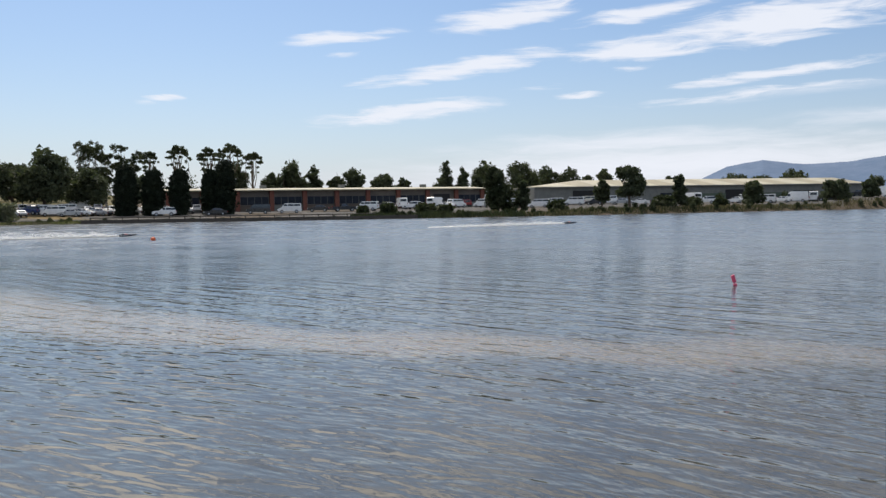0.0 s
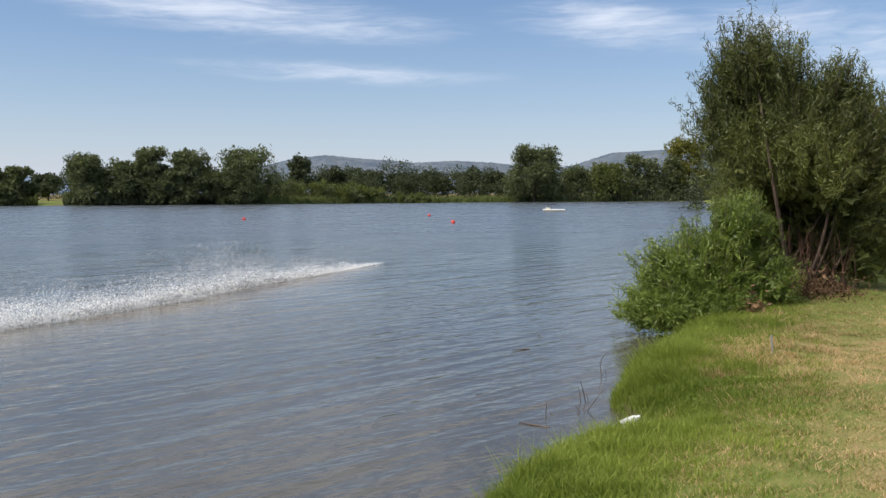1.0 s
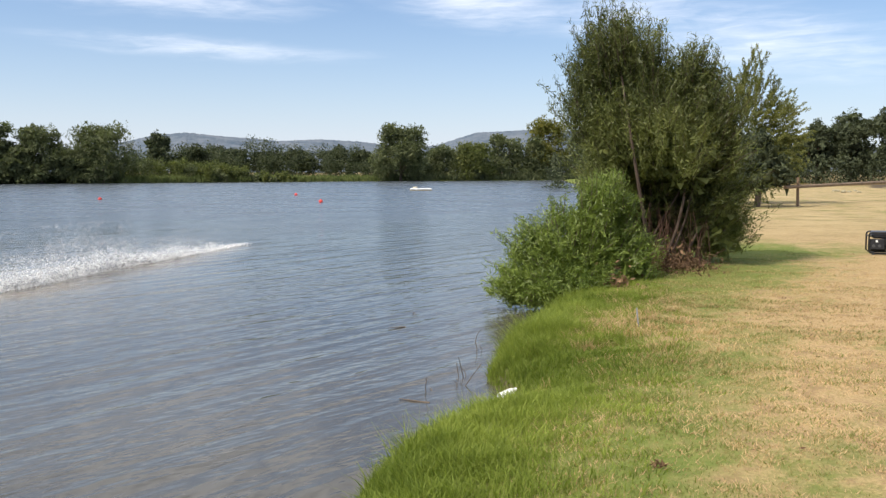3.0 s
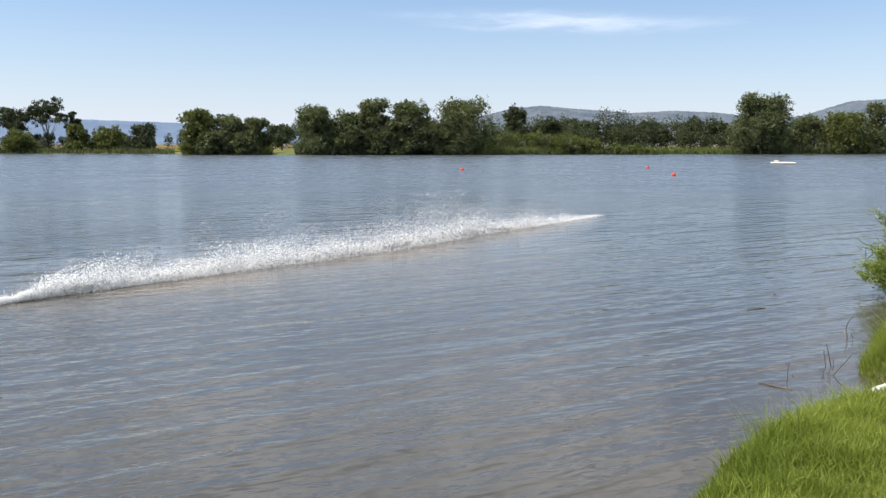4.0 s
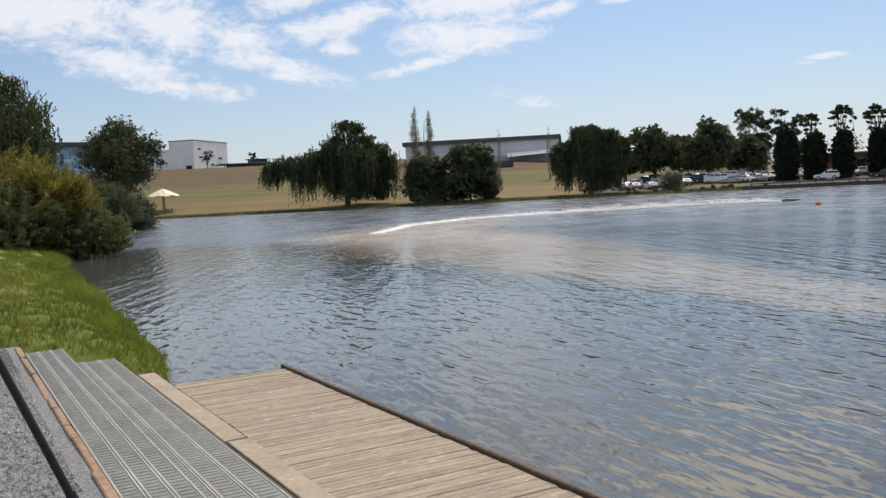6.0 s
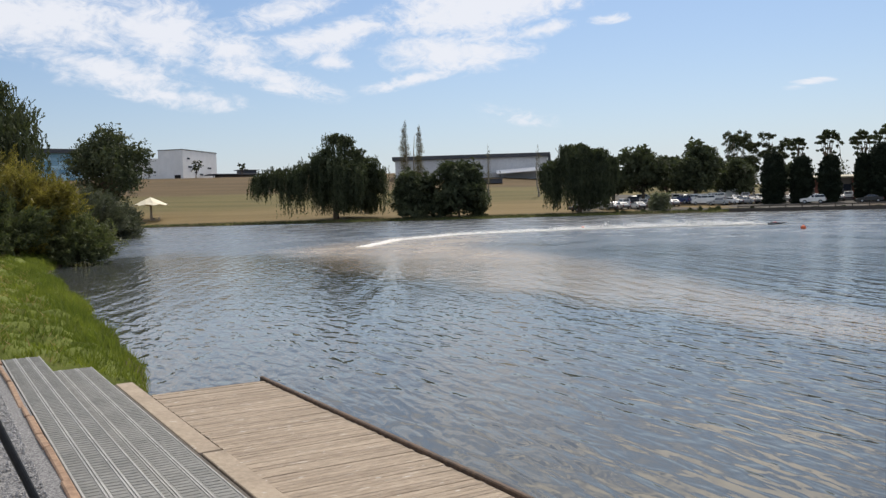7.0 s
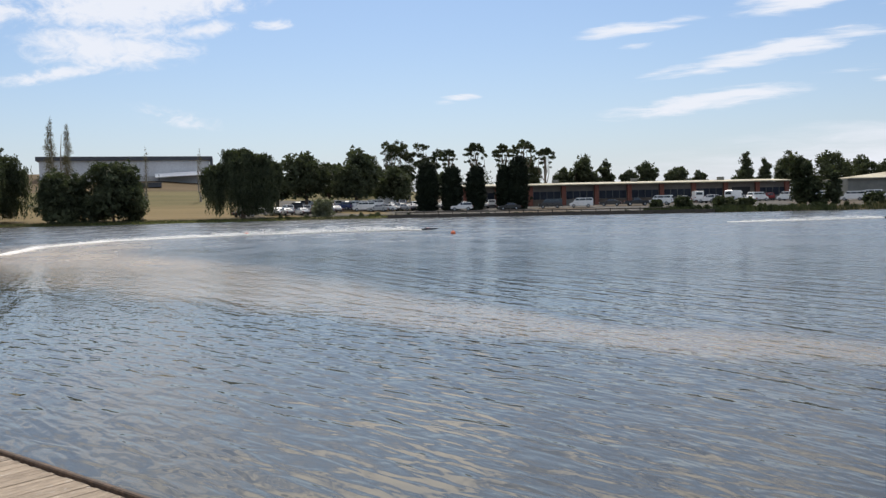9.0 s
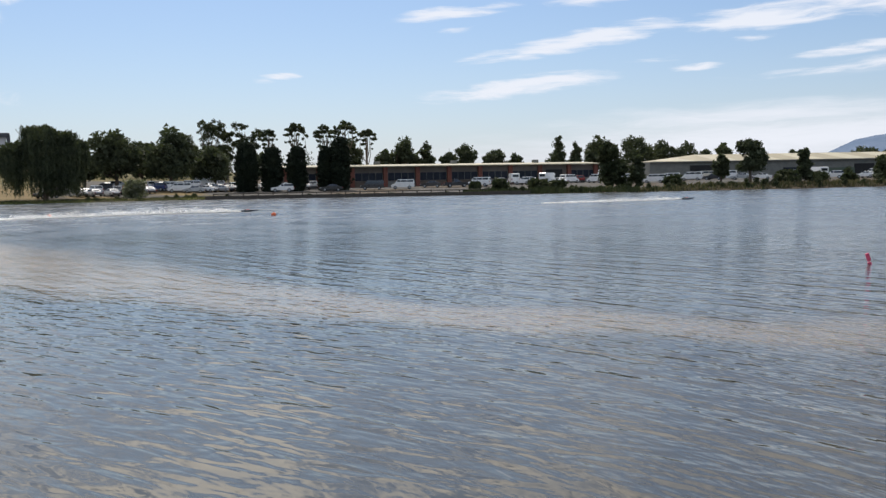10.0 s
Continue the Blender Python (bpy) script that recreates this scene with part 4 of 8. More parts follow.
tree("willow_tree", "weeping willow in three domes at the car park edge", "tree", "weep", stand(33.0, 154), 13.0, 11.6, LEAF_DARK, None, 6500, 0.5, 32,
     shape=seen(33.0, [(-4.7, 7.6, 0, 1.5, 1.2), (-3.6, 8.0, 0.5, 1.3, 1.0), (-1.4, 10.2, 0, 1.6, 1.2), (0.6, 10.5, 0.4, 1.6, 1.1), (-0.4, 9.0, -0.8, 2.0, 1.4), (3.4, 9.5, 0, 1.7, 1.2),
                       (4.7, 8.4, 0.3, 1.4, 1.4), (2.2, 8.4, 1.0, 1.8, 1.4), (4.0, 6.8, -0.5, 1.9, 1.6), (1.0, 7.0, 0.5, 2.0, 1.4), (-4.4, 6.2, 0.2, 1.4, 1.2)]))
plant([(43.1, 154, 9.6, 8.6), (40.5, 153, 10.2, 10.0)], "waterside_bush", "dense round dark bush standing in the water's edge", "bush", "bank", LEAF_DARK, None, 4200, 0.5, 41)
plant([(43.9, 200, 2.9, 21.4), (43.0, 202, 2.5, 20.4)], "poplar_tree", "tall thin poplar with greyish half-bare leaves", "tree", "spire", LEAF_POPLAR, BARK_PALE, 2300, 0.34, 44, "poplars on the slope")
plant([(38.6, 200, 1.5, 15.5), (35.5, 200, 1.5, 15.2)], "poplar_tree", "young bare-topped poplar on dry grass", "tree", "spire", LEAF_POPLAR, BARK_PALE, 260, 0.34, 46, "poplars on the slope")
plant([(56.75, 306, 4.2, 19.6), (59.5, 306, 4.0, 17.6), (54.0, 318, 3.4, 19.4)], "hilltop_tree", "small dark tree before the hilltop buildings", "tree", "gum", LEAF_DARK, None, 500, 0.42, 47, "small trees on the hilltop")
# dark trees round the car park
plant([(29.2, 176, 9.0, 12.4), (26.0, 176, 9.2, 12.9)], "shade_tree", "broad dark shade tree over parked cars", "tree", "round", LEAF_DARK, None, 3600, 0.5, 51, "shade trees in the car park")
plant([(23.4, 182, 8.4, 9.8), (30.9, 178, 5.0, 9.5), (27.6, 184, 6.0, 11.0), (21.0, 184, 6.0, 8.5), (24.6, 190, 6.5, 10.4)], "shade_tree", "dark rounded tree behind parked cars", "tree", "round", LEAF_DARK, None, 2300, 0.5, 56, "shade trees in the car park")
plant([(23.6, 200, 8.5, 16.2), (21.4, 204, 7.4, 15.8), (22.6, 208, 6.0, 14.0)], "gum_tree", "tall open-crowned gum tree with sky showing between its clumps", "tree", "gum", LEAF_GUM, BARK_PALE, 1900, 0.42, 61, "gum trees behind the car park")
plant([(18.4, 190, 5.4, 14.6), (16.6, 191, 5.2, 14.2), (15.3, 190, 6.4, 15.0), (14.0, 192, 4.4, 13.4), (20.1, 190, 4.2, 13.4)], "pine_tree", "old pine with flat plates of needles on bare limbs", "tree", "pine", LEAF_DARK, None, 1300, 0.42, 66, "pines behind the cypresses")
plant([(21.5, 165, 4.3, 9.8), (19.9, 165, 3.9, 8.8), (18.4, 165, 3.8, 8.9), (16.6, 165.5, 2.9, 8.9), (15.7, 165, 3.9, 10.5)], "cypress_tree", "clipped column-shaped cypress, almost black", "tree", "column", LEAF_CYPRESS, None, 4600, 0.42, 71, "row of clipped cypresses")
plant([(15.0, 200, 5.5, 11.8), (12.9, 212, 6.0, 9.8), (11.6, 214, 7.0, 12.8), (10.3, 214, 4.4, 11.2), (8.9, 216, 4.0, 9.2), (7.8, 216, 6.4, 11.0), (5.9, 216, 6.2, 9.8), (4.7, 220, 4.0, 8.4)],
      "background_tree", "dark rounded tree behind the brick building", "tree", "round", LEAF_DARK, None, 1500, 0.5, 81, "trees behind the buildings")
plant([(2.0, 216, 6.0, 12.6), (0.9, 216, 4.6, 10.8)], "fir_tree", "pointed dark conifer behind the roofs", "tree", "cone", LEAF_DARK, None, 2200, 0.5, 91)
plant([(-0.5, 226, 7.2, 12.8), (-2.9, 230, 9.0, 12.3), (-4.4, 236, 7.0, 11.4), (-5.9, 236, 7.4, 10.8), (-6.9, 240, 5.0, 9.0), (-7.9, 226, 4.2, 9.8), (-11.8, 260, 3.4, 9.0)],
      "background_tree", "dark rounded tree behind the long sheds", "tree", "round", LEAF_DARK, None, 1500, 0.5, 95, "trees behind the buildings")
plant([(-15.6, 262, 9, 9.2), (-17.2, 265, 7, 9.0), (-18.9, 262, 8, 9.8), (-23.4, 262, 6, 7.4), (-24.6, 270, 6, 7.0)], "background_tree", "low dark tree behind the long sheds", "tree", "round", LEAF_DARK, None, 1100, 0.5, 103, "trees behind the buildings")
# trees on the bank before the sheds
plant([(-1.3, 147.5, 5.0, 8.1)], "bank_tree", "dense grey-green tree leaning over the bank", "tree", "bank", LEAF_GUM, None, 3400, 0.42, 111)
plant([(-2.8, 149, 2.7, 6.4)], "bank_tree", "small dark pointed tree on the bank", "tree", "bank", LEAF_DARK, None, 1500, 0.38, 112)
plant([(-9.5, 156, 4.6, 8.2), (-7.8, 160, 2.6, 5.8)], "bank_tree", "young dark gum on the earth bank", "tree", "round", LEAF_DARK, None, 1900, 0.38, 113, "trees on the earth bank")
plant([(-12.5, 160, 2.5, 6.4), (-16.8, 173, 3.9, 5.4), (-21.3, 183, 5.2, 5.4), (-23.1, 187, 3.4, 5.3)], "bank_tree", "rounded dark bush-like tree on the earth bank", "tree", "bank", LEAF_DARK, None, 2100, 0.38, 115, "trees on the earth bank")
plant([(-11.6, 158, 4.4, 3.0), (-13.2, 163, 4.0, 2.6), (-5.0, 148.5, 3.2, 2.4), (5.6, 146, 3.4, 2.4), (3.2, 146.5, 4.0, 2.3), (2.0, 147, 3.0, 2.0), (-14.9, 166, 2.6, 2.2), (7.2, 146, 2.0, 2.0)],
      "bank_bush", "low scrubby bush at the water's edge", "bush", "bank", LEAF_GUM, None, 1100, 0.36, 121, "bushes along the far bank")
plant([(28.0, 155.5, 4.6, 3.4)], "bank_bush", "loose grey-green bush at the car park edge", "bush", "bank", LEAF_SILVER, None, 1500, 0.3, 129)
# far end of the lake
plant([(-26.6, 244, 8.5, 5.6), (-28.2, 246, 9.0, 5.0)], "bank_tree", "yellowing rounded tree at the far end of the lake", "tree", "bank", LEAF_YELLOW, None, 1600, 0.5, 131, "trees at the far end")
plant([(-29.9, 247, 8, 4.6), (-31.6, 246, 9, 5.2), (-33.2, 248, 8, 4.4), (-34.8, 247, 9, 4.6)], "bank_tree", "dull green rounded tree at the far end of the lake", "tree", "bank", LEAF_WILLOW, None, 1500, 0.5, 133, "trees at the far end")
plant([(-37.2, 243, 6.6, 7.8), (-39.6, 244, 8.0, 4.9), (-46.4, 244, 8.2, 4.6), (-45.7, 300, 6.0, 9.4), (-48.6, 244, 7.0, 4.4)], "bank_tree", "dark rounded tree at the far end of the lake", "tree", "bank", LEAF_DARK, None, 1900, 0.5, 138, "trees at the far end")
plant([(-50.2, 262, 12.0, 11.6), (-52.0, 262, 11.0, 14.4), (-53.4, 268, 5.0, 11.0)], "gum_tree", "tall open gum tree above the far bank", "tree", "gum", LEAF_GUM, BARK_PALE, 2300, 0.5, 145, "gum trees at the far end")
plant([(-53.6, 240, 6.0, 7.2), (-55.2, 240, 8.4, 6.6), (-50.6, 242, 8.0, 5.8)], "bank_tree", "olive-green rounded tree on the far bank", "tree", "bank", LEAF_OLIVE, None, 1900, 0.5, 149, "trees at the far end")
plant([(-57.2, 236, 7.2, 7.4)], "bank_tree", "dark rounded tree on the far bank", "tree", "bank", LEAF_DARK, None, 1900, 0.5, 153)
# the willow row to the side
plant([(-60.3, 207, 8.6, 10.0)], "bank_willow", "bushy willow with yellow-green top at the water's edge", "tree", "bank", LEAF_OLIVE, None, 3600, 0.46, 161, "row of bank willows")
plant([(-62.2, 206, 9.2, 8.8), (-63.9, 205, 7.0, 8.2), (-61.2, 204, 7.5, 5.4), (-63.2, 203, 7.0, 5.0)], "bank_willow", "bushy willow growing down to the water", "tree", "bank", LEAF_WILLOW, None, 3200, 0.46, 163, "row of bank willows")
plant([(-65.4, 232, 7.6, 7.4)], "background_tree", "dark rounded tree behind a gap in the willows", "tree", "round", LEAF_DARK, None, 1500, 0.5, 167)
plant([(-67.6, 199, 11.0, 10.7), (-69.7, 198, 8.6, 9.2), (-71.1, 199, 9.2, 12.2), (-72.2, 197, 7.0, 7.5), (-73.5, 199, 11.5, 11.8), (-75.2, 198, 7.0, 7.0), (-76.8, 201, 15.5, 12.4)], "bank_willow", "tall dense bank willow growing down to the water", "tree", "bank", LEAF_WILLOW, None, 4600, 0.48, 168, "row of bank willows")
plant([(-79.9, 240, 6.4, 12.6)], "background_tree", "dark tree rising behind the reeds", "tree", "round", LEAF_DARK, None, 2000, 0.5, 174)
plant([(-82.0, 246, 9, 9.6), (-84.4, 262, 10, 9.2), (-86.4, 268, 10, 8.2), (-88.4, 262, 10, 9.0), (-90.2, 268, 8, 8.8), (-92.4, 256, 8, 8.4), (-83.2, 280, 10, 10.2), (-90.9, 290, 5, 11.0)],
      "background_tree", "dull dark tree in the belt behind the reeds", "tree", "round", LEAF_GUM, BARK_PALE, 1700, 0.5, 176, "tree belt behind the reeds")
plant([(-94.7, 230, 15.0, 14.6)], "bank_willow", "big round dark willow standing over the water", "tree", "bank", LEAF_WILLOW, None, 6500, 0.5, 186)
plant([(-97.4, 244, 12.0, 9.8), (-101.4, 252, 12.5, 12.8), (-105.8, 258, 14, 13.5)], "bank_willow", "dark bank willow at the end of the row", "tree", "bank", LEAF_WILLOW, None, 2600, 0.5, 188, "willows at the end of the lake")
plant([(-99.2, 244, 13.0, 10.8)], "bank_willow", "yellow-green bank willow at the end of the row", "tree", "bank", LEAF_OLIVE, None, 2600, 0.5, 192)
plant([(-103.9, 258, 13.0, 18.0)], "bank_willow", "tall willow with bleached yellow top", "tree", "bank", LEAF_YELLOW, None, 3600, 0.5, 193)
plant([(-103.2, 255, 9.0, 12.0)], "bank_willow", "dark willow under a taller yellow one", "tree", "bank", LEAF_WILLOW, None, 2600, 0.5, 194)


def belt(name, label, leaf, spans, far, seed, count=9000, size=0.6, depth=11):
    """A far belt of scrub and treetops: turn span and height along it; a small distance counts from the water's edge."""
    rng = np.random.default_rng(seed)
    lo, hi = spans[0][0], spans[-1][0]
    # treetops as clumps of uneven size, each of many small sprays
    heads = max(20, count // 240)
    ha = rng.uniform(lo, hi, heads)
    line = np.column_stack([ha, np.zeros_like(ha)])
    top = np.interp(ha, [s[0] for s in spans], [s[1] for s in spans]) * (1 + 0.22 * waves_2d(line, 2.6, seed) + 0.16 * waves_2d(line, 0.8, seed + 1)) * rng.uniform(0.7, 1.12, heads)
    hd = (far if far > 100 else np.interp(ha, FAR_TURN, FAR_DIST) + far) + rng.uniform(0, depth, heads)
    pick = rng.integers(0, heads, count)
    big = np.clip(top * rng.uniform(0.24, 0.42, heads), 0.5, 3.8)
    off = rng.normal(size=(count, 3))
    off *= (rng.uniform(0, 1, (count, 1)) ** 0.5 * 0.95) / np.linalg.norm(off, axis=1, keepdims=True)
    lift = np.where(rng.uniform(0, 1, count) < 0.5, rng.uniform(0.78, 1.0, count), rng.uniform(0, 1, count))
    x = -np.sin(np.radians(ha[pick])) * hd[pick] + off[:, 0] * big[pick] * (1.25 - 0.5 * lift)
    y = np.cos(np.radians(ha[pick])) * hd[pick] + off[:, 1] * big[pick] * (1.25 - 0.5 * lift)
    z = np.maximum(0.3, (top[pick] - big[pick] * 0.6) * lift + off[:, 2] * big[pick] * 0.8)
    gz = land_height(np.column_stack([x, y]))
    v, f = leaf_cloud(np.column_stack([x, y, gz * 0.5 + z]), size * 0.8, size * 0.5, rng, corners=3)
    return tagged(new(name, raw_mesh(name, v, f, leaf)), label, "woodland", kind="stuff")


belt("far_woods", "belt of dark scrub and treetops behind the far bank", LEAF_DARK, [(-128, 7), (-106, 8.5), (-96, 9.6), (-84, 10.2), (-78, 9.0), (-66, 7.0), (-58, 5.5), (-50, 5.2)], 258, 201, 64000, 0.72)
belt("far_woods", "low dull woods at the far end of the lake", LEAF_GUM, [(-58, 4.6), (-50, 4.4), (-46, 4.0), (-43, 3.0), (-40, 3.4), (-37, 4.8), (-30, 5.0), (-24, 5.0)], 256, 203, 24000)
belt("far_woods", "treetops behind the buildings", LEAF_DARK, [(-22, 3), (-14, 3), (-2, 5.2), (6, 5.6), (14, 7.6), (22, 9.8), (31, 9.8)], 214, 205, 18000, 0.7)
# the haze over this belt is only its greyer leaf colour
belt("far_woods", "low trees along the far end of the lake, haze put into their grey-green", LEAF_GREY, [(-58, 4.0), (-50, 3.8), (-46, 3.2), (-43, 2.4), (-40, 3.2), (-36, 4.6), (-30, 5.0), (-25.5, 5.0)], 250, 208, 20000, 0.75)
belt("far_town_trees", "scattered trees on the plain below the range", LEAF_GREY, [(-60, 5), (-50, 5), (-44, 6), (-40, 5), (-25, 4.5)], 420, 207, 5000, 1.0)


def reeds(name, label, leaf, lo, hi, back, height, count, seed, width=0.10):
    """Upright reeds along the far edge, between two turns."""
    rng = np.random.default_rng(seed)
    a = rng.uniform(lo, hi, count)
    edge = np.interp(a, FAR_TURN, FAR_DIST)
    d = edge + rng.uniform(-0.5, back, count)
    x, y = -np.sin(np.radians(a)) * d, np.cos(np.radians(a)) * d
    gz = np.maximum(land_height(np.column_stack([x, y])), 0)
    h = height * rng.uniform(0.5, 1.0, count) * (1 + 0.3 * waves_2d(np.column_stack([x, y]), 9, seed))
    p = np.column_stack([x, y, gz + h * rng.uniform(0.2, 0.6, count)])
    v, f = leaf_cloud(p, min(1.0, height * 0.9), width * min(2.2, 1.2 + height * 0.4), rng, 0, np.tile([0, 0, 2.5], (count, 1)), 3)
    return tagged(new(name, raw_mesh(name, v, f, leaf)), label, "reeds", kind="stuff")


belt("bank_scrub", "leafy grey-green scrub sloping down along the far bank", LEAF_OLIVE, [(-89, 1.5), (-86, 2.6), (-84, 4.0), (-80, 5.8), (-77.0, 5.6)], 209, 211, 26000, 0.5)
belt("bank_scrub", "shaded willow scrub among the bank growth", LEAF_WILLOW, [(-88, 1.2), (-84, 3.2), (-80, 4.8), (-77.0, 5.2)], 207.5, 231, 11000, 0.5)
belt("bank_scrub", "dark willow scrub along the end of the lake", LEAF_WILLOW, [(-108, 6.5), (-102, 6.0), (-98, 5.6), (-95.5, 4.8)], 2.0, 234, 14000, 0.5, 8)
belt("far_woods", "close dark woods behind the reeds", LEAF_GUM, [(-97, 5.6), (-90, 6.4), (-84, 6.4), (-78, 6.0)], 236, 235, 24000, 0.6)
reeds("reed_bed", "green reeds at the foot of the far bank", REED, -87.5, -77.5, 2.0, 2.2, 4000, 232, 0.16)
reeds("reed_bed", "low reeds and scrub under the bank willows", LEAF_WILLOW, -78, -66.2, 5, 3.6, 8000, 212, 0.22)
reeds("reed_bed", "low reeds and scrub under the bank willows", LEAF_OLIVE, -64.8, -59.4, 4, 2.8, 3500, 219, 0.2)
reeds("reed_bed", "short bright reeds on the far bank", REED, -95, -86, 8, 1.9, 4200, 213, 0.2)
reeds("reed_bed", "scrub along the far end of the bank", LEAF_WILLOW, -106, -94, 6, 3.2, 4200, 214, 0.2)
reeds("reed_bed", "low dull reeds at the far end of the lake", LEAF_WILLOW, -59, -26, 6, 1.5, 8000, 215, 0.2)
reeds("bank_grass", "rough dull grass and weeds on the earth bank", LEAF_GUM, -21, -2, 3, 0.55, 2600, 216, 0.12)
reeds("bank_grass", "dry brown weeds on the earth bank", LEAF_POPLAR, -24, -3, 5, 0.6, 3500, 221, 0.12)
reeds("bank_grass", "rough green grass along the car park bank", LEAF_GUM, -3, 8, 4, 0.8, 3500, 218, 0.12)
reeds("bank_grass", "rough dull grass under the willows", LEAF_GUM, 22, 60, 2.6, 0.42, 15000, 217, 0.035)
reeds("bank_grass", "low rough tufts along the waterline of the slope", LEAF_OLIVE, 22, 60, 1.2, 0.30, 6000, 233, 0.035)


belt("bank_scrub", "dark low scrub over the earth bank before the sheds", LEAF_GUM, [(-25, 1.0), (-21, 1.5), (-17, 1.1), (-12, 1.7), (-8, 1.0), (-3, 1.3), (2, 0.9), (6.5, 1.2), (8, 0.5)], 0.4, 241, 16000, 0.36, 4)
belt("bank_scrub", "brown dry scrub over the earth bank before the sheds", LEAF_POPLAR, [(-25, 0.8), (-16, 0.9), (-5, 0.9), (4, 0.6)], 1.5, 242, 6000, 0.30, 5)
belt("bank_scrub", "patchy weeds along the car park edge", LEAF_GUM, [(8, 0.35), (14, 0.25), (20, 0.55), (24, 0.8), (32, 0.7)], 0.3, 243, 5000, 0.26, 3)


# ---------------------------------------------------------------- buildings across the water
BRICK = surface("red_brick", (0.135, 0.050, 0.036), (0.23, 0.090, 0.062), 1.5, 0.85)
CREAM = surface("cream_sheet", (0.55, 0.50, 0.37), (0.68, 0.62, 0.46), 0.8, 0.55, stains=0.6)
TAN_SHEET = surface("tan_sheet", (0.24, 0.21, 0.135), (0.32, 0.28, 0.18), 0.8, 0.6, stains=0.6)
ROOF_PALE = surface("faded_cream_roof", (0.34, 0.31, 0.215), (0.44, 0.40, 0.285), 0.8, 0.6, stains=0.6)
GREY_WALL = surface("grey_wall_sheet", (0.14, 0.147, 0.133), (0.21, 0.21, 0.19), 0.7, 0.7, stains=0.6)
GREEN_WALL = surface("green_wall_sheet", (0.07, 0.10, 0.075), (0.11, 0.14, 0.10), 0.7, 0.7, stains=0.6)
WHITE_WALL = surface("white_wall", (0.80, 0.80, 0.79), (0.90, 0.90, 0.89), 0.3, 0.7, stains=0.7)
DARK_SHEET = surface("dark_sheet", (0.05, 0.055, 0.065), (0.09, 0.095, 0.11), 0.5, 0.5)
BLUE_PANEL = surface("blue_glass_panel", (0.09, 0.25, 0.38), (0.50, 0.74, 0.86), 0.25, 0.4, spec=0.3, by_piece=0.85)
BROWN_SHEET = surface("brown_panel_sheet", (0.085, 0.066, 0.050), (0.14, 0.11, 0.085), 0.8, 0.7, stains=0.6)
PANE = surface("dark_pane", (0.012, 0.016, 0.026), (0.026, 0.032, 0.046), 1.2, 0.3, 0.0, 0.0, 0.01, 0.7, 0.15)
# solid doorway panels; the shade inside is put into this near-black colour
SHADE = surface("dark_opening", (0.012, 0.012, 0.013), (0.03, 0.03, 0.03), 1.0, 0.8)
WOOD_OLD = surface("weathered_wood", (0.22, 0.18, 0.135), (0.40, 0.335, 0.26), 3.0, 0.85, bump=0.3)


def facing(turn_a, far_a, turn_b, far_b):
    """Start, along and length of a front from one bearing to another, seen left to right."""
    a, b = Vector((*ray_to(turn_a, far_a), 0)), Vector((*ray_to(turn_b, far_b), 0))
    return a, math.degrees(math.atan2((b - a).y, (b - a).x)), (b - a).length


def brick_offices():
    a, along, ln = facing(19.2, 176, -0.4, 196)
    z = 1.3
    b = thing("brick_building", "long low red-brick works with window bays and a cream metal fascia", "building", pose(a.x, a.y, z, 0, 0, along))
    part("wall", block((ln, 16, 4.0), (ln / 2, 8.2, 1.9)), surface("taupe_panel", (0.13, 0.112, 0.095), (0.20, 0.172, 0.145), 0.6, 0.8), b, "taupe panel wall behind brick piers")
    part("roof", outline([(-0.9, 4.02), (-0.9, 4.14), (8.2, 4.62), (17.2, 4.14), (17.2, 4.02), (8.2, 4.48)], ln + 1.6), ROOF_PALE, b, "cream low-pitched metal roof",
         at=Matrix.Translation((ln / 2, 0, 0)) @ Matrix.Rotation(radians(90), 4, "Z"))
    part("gutter", block((ln + 1.6, 0.16, 0.18), (ln / 2, -0.92, 4.02), 0.02), ROOF_PALE, b, "cream gutter")
    bays = 10
    step = ln / bays
    for k in range(bays + 1):
        part("pier", block((0.85, 0.62, 4.1), (min(max(k * step, 0.43), ln - 0.43), -0.12, 1.95), 0.02), BRICK, b, "red brick pier")
    for k in range(bays):
        x = (k + 0.5) * step
        if k in (1, 8):
            part("doorway", block((step * 0.55, 0.3, 3.0), (x, 0.06, 1.45)), SHADE, b, "open loading doorway in shade")
            continue
        w = part("window", block((step - 1.0, 0.12, 1.5), (x, 0.12, 2.0)), PANE, b, "dark window band")
        for q in range(5):
            part("mullion", block((0.07, 0.10, 1.5), (x + (q - 2) * (step - 1.1) / 4, 0.03, 2.0)), GREY_WALL, w)
        part("spandrel", block((step - 0.9, 0.14, 1.1), (x, 0.10, 0.55)), BROWN_SHEET if k % 3 else GREY_WALL, b)
    for k, x in enumerate((ln * 0.30, ln * 0.55, ln * 0.83)):
        part("roof_vent", block((1.2, 1.0, 0.7), (x, 7.0, 4.85), 0.05), GREY_WALL, b)
    return b


